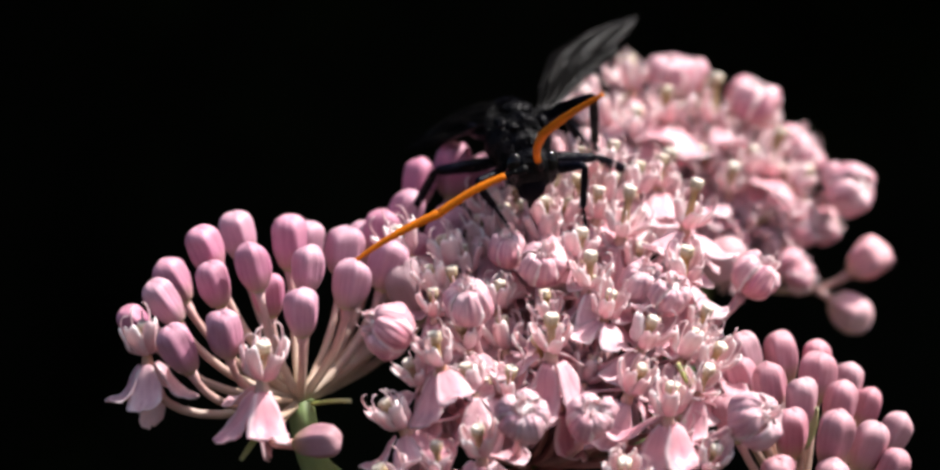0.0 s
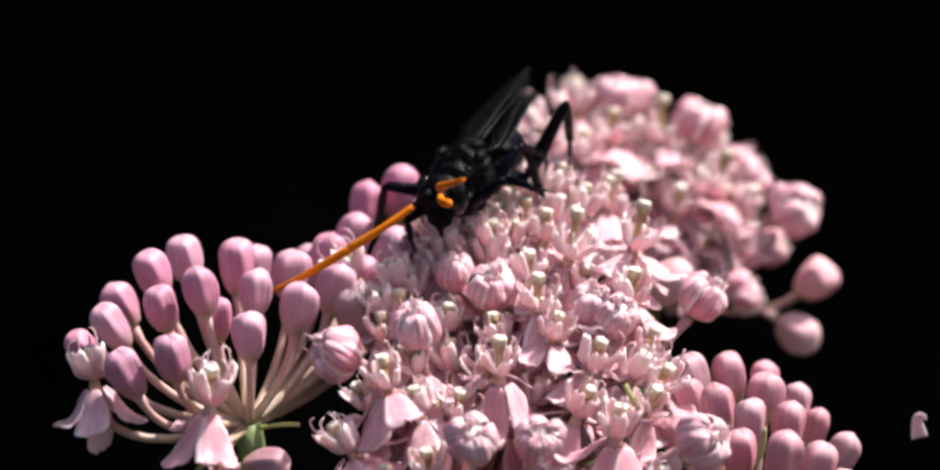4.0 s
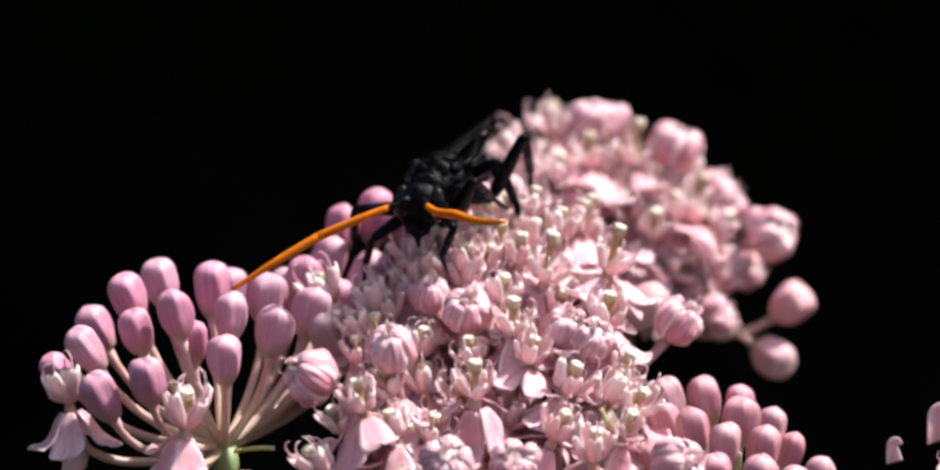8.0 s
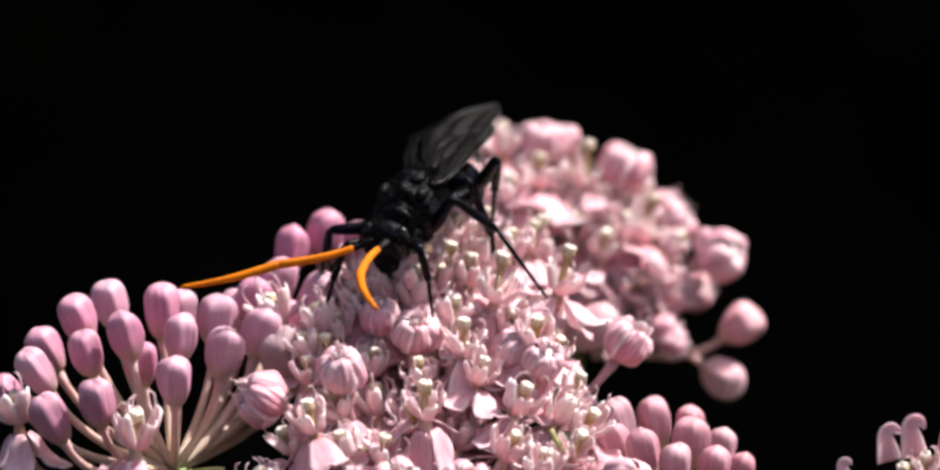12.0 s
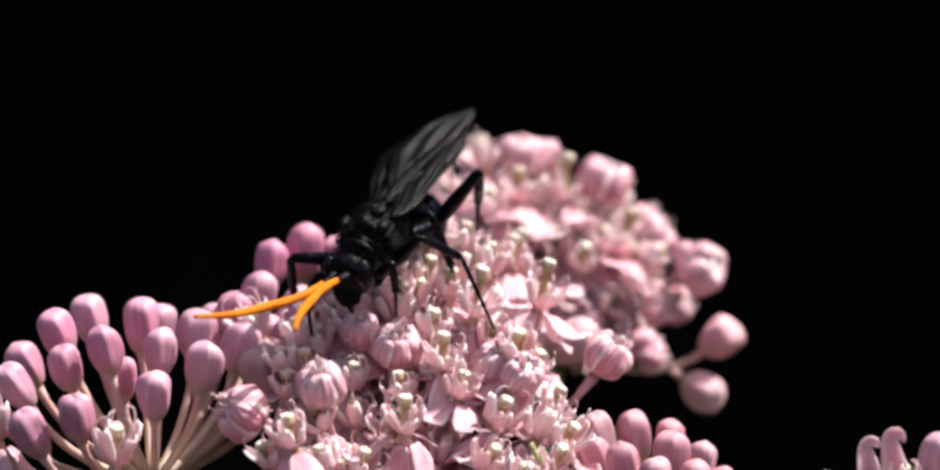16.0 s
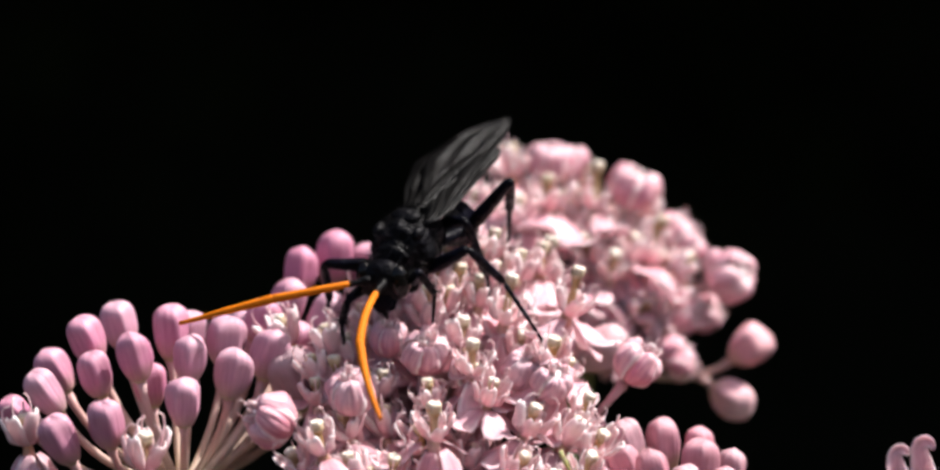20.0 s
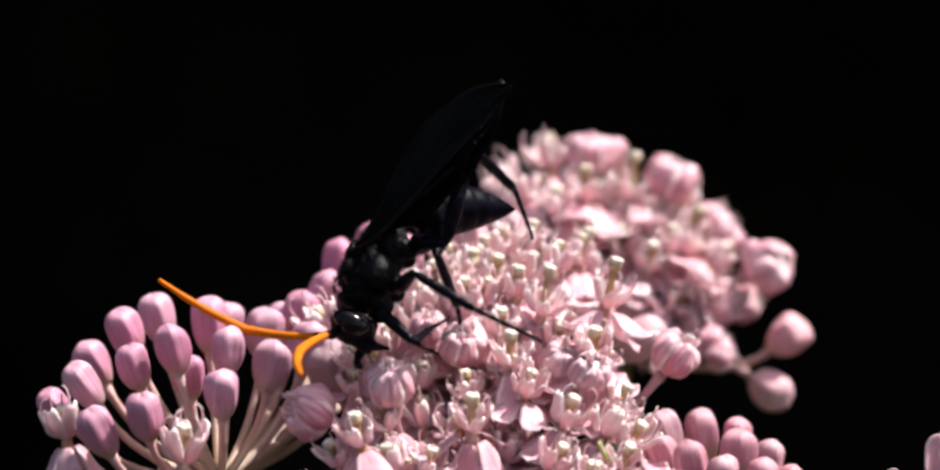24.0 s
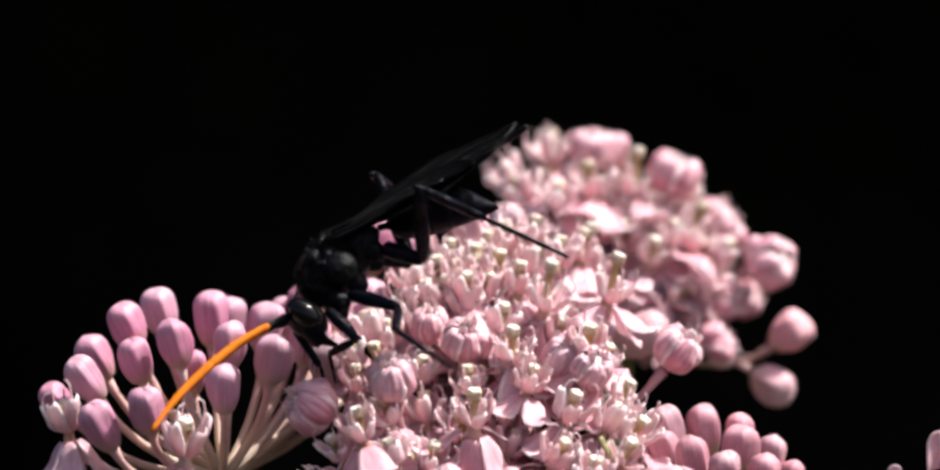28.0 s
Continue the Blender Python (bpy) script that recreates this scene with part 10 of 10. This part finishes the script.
    walk(w["tibiaRH"], [
        (0, pose(-0.00619, 0.00624, -0.00101, 19.4, 54.2, 114.9)), (0.5, pose(-0.00790, 0.00646, -0.00146, 41.5, 62.3, 141.9)), (1, pose(-0.00435, 0.00508, 0.00088, 65.6, 64.5, 169.4)),
        (1.5, pose(-0.00492, 0.00531, 0.00087, 60.4, 58.4, 163.2)), (2, pose(-0.00464, 0.00520, 0.00088, 62.5, 60.7, 165.7)), (2.5, pose(-0.00438, 0.00498, 0.00112, 68.9, 61.2, 173.0)),
        (3, pose(-0.00453, 0.00526, 0.00066, 60.2, 64.0, 163.4)), (3.5, pose(-0.00430, 0.00476, 0.00147, 74.8, 58.6, -179.7)), (5.5, pose(-0.00445, 0.00449, 0.00203, 76.1, 50.2, -178.1)),
        (6, pose(-0.00463, 0.00428, 0.00245, 76.2, 43.9, -178.1)), (6.5, pose(-0.00445, 0.00402, 0.00269, 80.5, 43.2, -171.7)), (7, pose(-0.00441, 0.00460, 0.00182, 74.8, 53.1, -179.1)),
        (7.5, pose(-0.00440, 0.00426, 0.00233, 79.2, 47.5, -173.2)), (8, pose(-0.00474, 0.00472, 0.00186, 70.4, 49.2, 175.3)), (8.5, pose(-0.00515, 0.00469, 0.00216, 69.4, 43.9, 173.9)),
        (9, pose(-0.00824, 0.00592, 0.00058, 53.7, 47.6, 153.4)), (9.5, pose(-0.00868, 0.00569, 0.00107, 58.3, 46.1, 159.8)), (10, pose(-0.00685, 0.00561, 0.00120, 59.6, 48.2, 161.5)),
        (10.5, pose(-0.00437, 0.00468, 0.00166, 74.6, 55.1, -179.7)), (11, pose(-0.00635, 0.00605, -0.00016, 48.2, 59.5, 150.6)), (11.5, pose(-0.00419, 0.00481, 0.00128, 74.7, 62.3, -178.7)),
        (12, pose(-0.00409, 0.00488, 0.00104, 76.7, 67.7, -176.5)), (12.5, pose(-0.00402, 0.00491, 0.00093, 84.4, 72.0, -168.5)), (14.5, pose(-0.00402, 0.00490, 0.00093, 77.6, 70.0, -175.6)),
        (15, pose(-0.00399, 0.00493, 0.00084, 77.8, 71.5, -175.4)), (15.5, pose(-0.00400, 0.00488, 0.00096, 80.6, 70.1, -172.5)), (16, pose(-0.00404, 0.00486, 0.00104, 77.9, 67.6, -175.4)),
        (16.5, pose(-0.00397, 0.00491, 0.00087, 85.4, 72.6, -167.6)), (17, pose(-0.00398, 0.00494, 0.00081, 76.7, 71.4, -176.7)), (17.5, pose(-0.00402, 0.00487, 0.00101, 78.5, 68.3, -174.9)),
        (18, pose(-0.00398, 0.00495, 0.00080, 75.2, 71.2, -178.3)), (18.5, pose(-0.00402, 0.00488, 0.00099, 77.1, 68.2, -176.4)), (19, pose(-0.00399, 0.00496, 0.00078, 73.4, 71.1, 179.7)),
        (19.5, pose(-0.00405, 0.00487, 0.00105, 75.0, 66.6, -178.5)), (20, pose(-0.00404, 0.00489, 0.00099, 74.3, 67.3, -179.3)), (20.5, pose(-0.00394, 0.00490, 0.00085, 97.4, 59.2, -152.6)),
        (21, pose(-0.00402, 0.00520, 0.00024, 121.9, 54.7, -123.7)), (21.5, pose(-0.00467, 0.00570, -0.00047, 144.0, 48.9, -97.2)), (23.5, pose(-0.00331, 0.00540, -0.00465, 158.6, 26.4, -79.6)),
        (24, pose(-0.00317, 0.00536, -0.00509, 161.8, 25.1, -79.2)), (24.5, pose(-0.00366, 0.00550, -0.00469, 160.3, 26.0, -84.2)), (25, pose(-0.01452, -0.00039, 0.00039, 148.2, -33.2, -80.9)),
        (25.5, pose(-0.01548, -0.00497, 0.00162, 145.2, -14.9, -89.3)), (26, pose(-0.01516, -0.00461, 0.00320, 142.3, -0.6, -97.8)), (26.5, pose(-0.01427, -0.00444, 0.00305, 147.3, 3.0, -102.1)),
        (27, pose(-0.01367, -0.00353, 0.00215, 152.9, 6.8, -105.9)), (27.5, pose(-0.01318, -0.00599, 0.00136, 155.8, 7.0, -106.2)), (28, pose(-0.01085, -0.00262, 0.00353, 156.4, 4.9, -108.3)),
    ])
    walk(w["tibiaRM"], [
        (0, pose(-0.00039, -0.00821, -0.00358, -10.8, 58.5, -159.8)), (0.5, pose(0.00081, -0.00828, -0.00346, -11.7, 71.8, -160.4)), (1, pose(0.00283, -0.00787, -0.00313, -51.9, 84.9, 158.8)),
        (1.5, pose(0.00177, -0.00822, -0.00271, -94.4, 78.0, 115.6)), (2, pose(0.00181, -0.00820, -0.00205, -146.3, 70.8, 62.3)), (2.5, pose(0.00251, -0.00801, -0.00221, -44.6, 71.5, 167.7)),
        (3, pose(0.00172, -0.00821, -0.00199, -30.0, 59.3, -176.0)), (3.5, pose(0.00295, -0.00781, -0.00187, -0.7, 53.6, -143.0)), (5.5, pose(0.00271, -0.00764, -0.00065, -1.5, 49.4, -144.0)),
        (6, pose(0.00309, -0.00771, -0.00162, -6.1, 49.3, -150.0)), (6.5, pose(0.00388, -0.00733, -0.00222, 5.5, 46.2, -134.8)), (7, pose(0.00300, -0.00778, -0.00181, 7.5, 49.5, -132.0)),
        (7.5, pose(0.00379, -0.00740, -0.00279, 0.4, 44.0, -141.3)), (8, pose(0.00261, -0.00798, -0.00268, -12.5, 39.3, -160.0)), (8.5, pose(0.00247, -0.00790, -0.00378, -5.5, 40.1, -149.1)),
        (9, pose(0.00061, -0.00833, -0.00310, -18.5, 42.2, -169.8)), (9.5, pose(0.00097, -0.00830, -0.00325, -14.5, 42.1, -163.9)), (10, pose(0.00121, -0.00824, -0.00350, -26.9, 44.3, 176.9)),
        (10.5, pose(0.00333, -0.00762, -0.00321, -12.4, 51.5, -163.2)), (11, pose(0.00066, -0.00836, -0.00261, -26.6, 55.8, 178.5)), (11.5, pose(0.00331, -0.00768, -0.00244, 10.3, 58.5, -138.5)),
        (12, pose(0.00329, -0.00766, -0.00200, 18.7, 62.7, -128.6)), (12.5, pose(0.00343, -0.00751, -0.00147, 37.6, 61.8, -107.0)), (14.5, pose(0.00303, -0.00772, -0.00151, 10.8, 70.6, -136.5)),
        (15, pose(0.00297, -0.00773, -0.00143, -5.5, 74.9, -153.7)), (15.5, pose(0.00304, -0.00766, -0.00125, 13.6, 66.1, -134.1)), (16, pose(0.00305, -0.00772, -0.00154, 2.0, 61.2, -146.7)),
        (16.5, pose(0.00338, -0.00753, -0.00143, 17.8, 63.7, -128.6)), (17, pose(0.00305, -0.00774, -0.00166, 6.6, 64.4, -141.0)), (17.5, pose(0.00319, -0.00768, -0.00171, 11.7, 63.7, -135.3)),
        (18, pose(0.00297, -0.00778, -0.00170, 14.0, 69.3, -132.8)), (18.5, pose(0.00314, -0.00771, -0.00179, 14.9, 64.7, -132.0)), (19, pose(0.00304, -0.00778, -0.00195, 13.9, 66.4, -133.1)),
        (19.5, pose(0.00300, -0.00778, -0.00180, 2.5, 61.7, -145.5)), (20, pose(0.00246, -0.00799, -0.00183, -5.2, 61.7, -154.3)), (20.5, pose(0.00036, -0.00828, -0.00349, 13.8, 47.7, -133.1)),
        (21, pose(0.00132, -0.00804, -0.00429, 30.6, 37.0, -109.2)), (21.5, pose(0.00062, -0.00784, -0.00003, 46.3, 79.6, -100.8)), (23.5, pose(0.00066, -0.00786, -0.00016, 71.0, 78.0, -76.3)),
        (24, pose(0.00071, -0.00788, -0.00026, 85.1, 75.6, -62.4)), (24.5, pose(0.00079, -0.00791, -0.00028, 87.6, 74.9, -59.4)), (25, pose(0.00079, -0.00791, -0.00031, 90.2, 74.2, -57.0)),
        (25.5, pose(0.00064, -0.00785, -0.00014, 66.7, 78.5, -80.7)), (26, pose(0.00062, -0.00784, -0.00003, 46.3, 79.6, -100.8)), (26.5, pose(0.00038, -0.00779, -0.00033, 71.0, 78.0, -76.3)),
        (27, pose(0.00029, -0.00780, -0.00070, 90.2, 74.2, -57.0)), (27.5, pose(0.00016, -0.00778, -0.00092, 96.4, 71.8, -50.8)), (28, pose(0.00070, -0.00785, 0.00000, 97.7, 71.0, -48.7)),
    ])


motions()
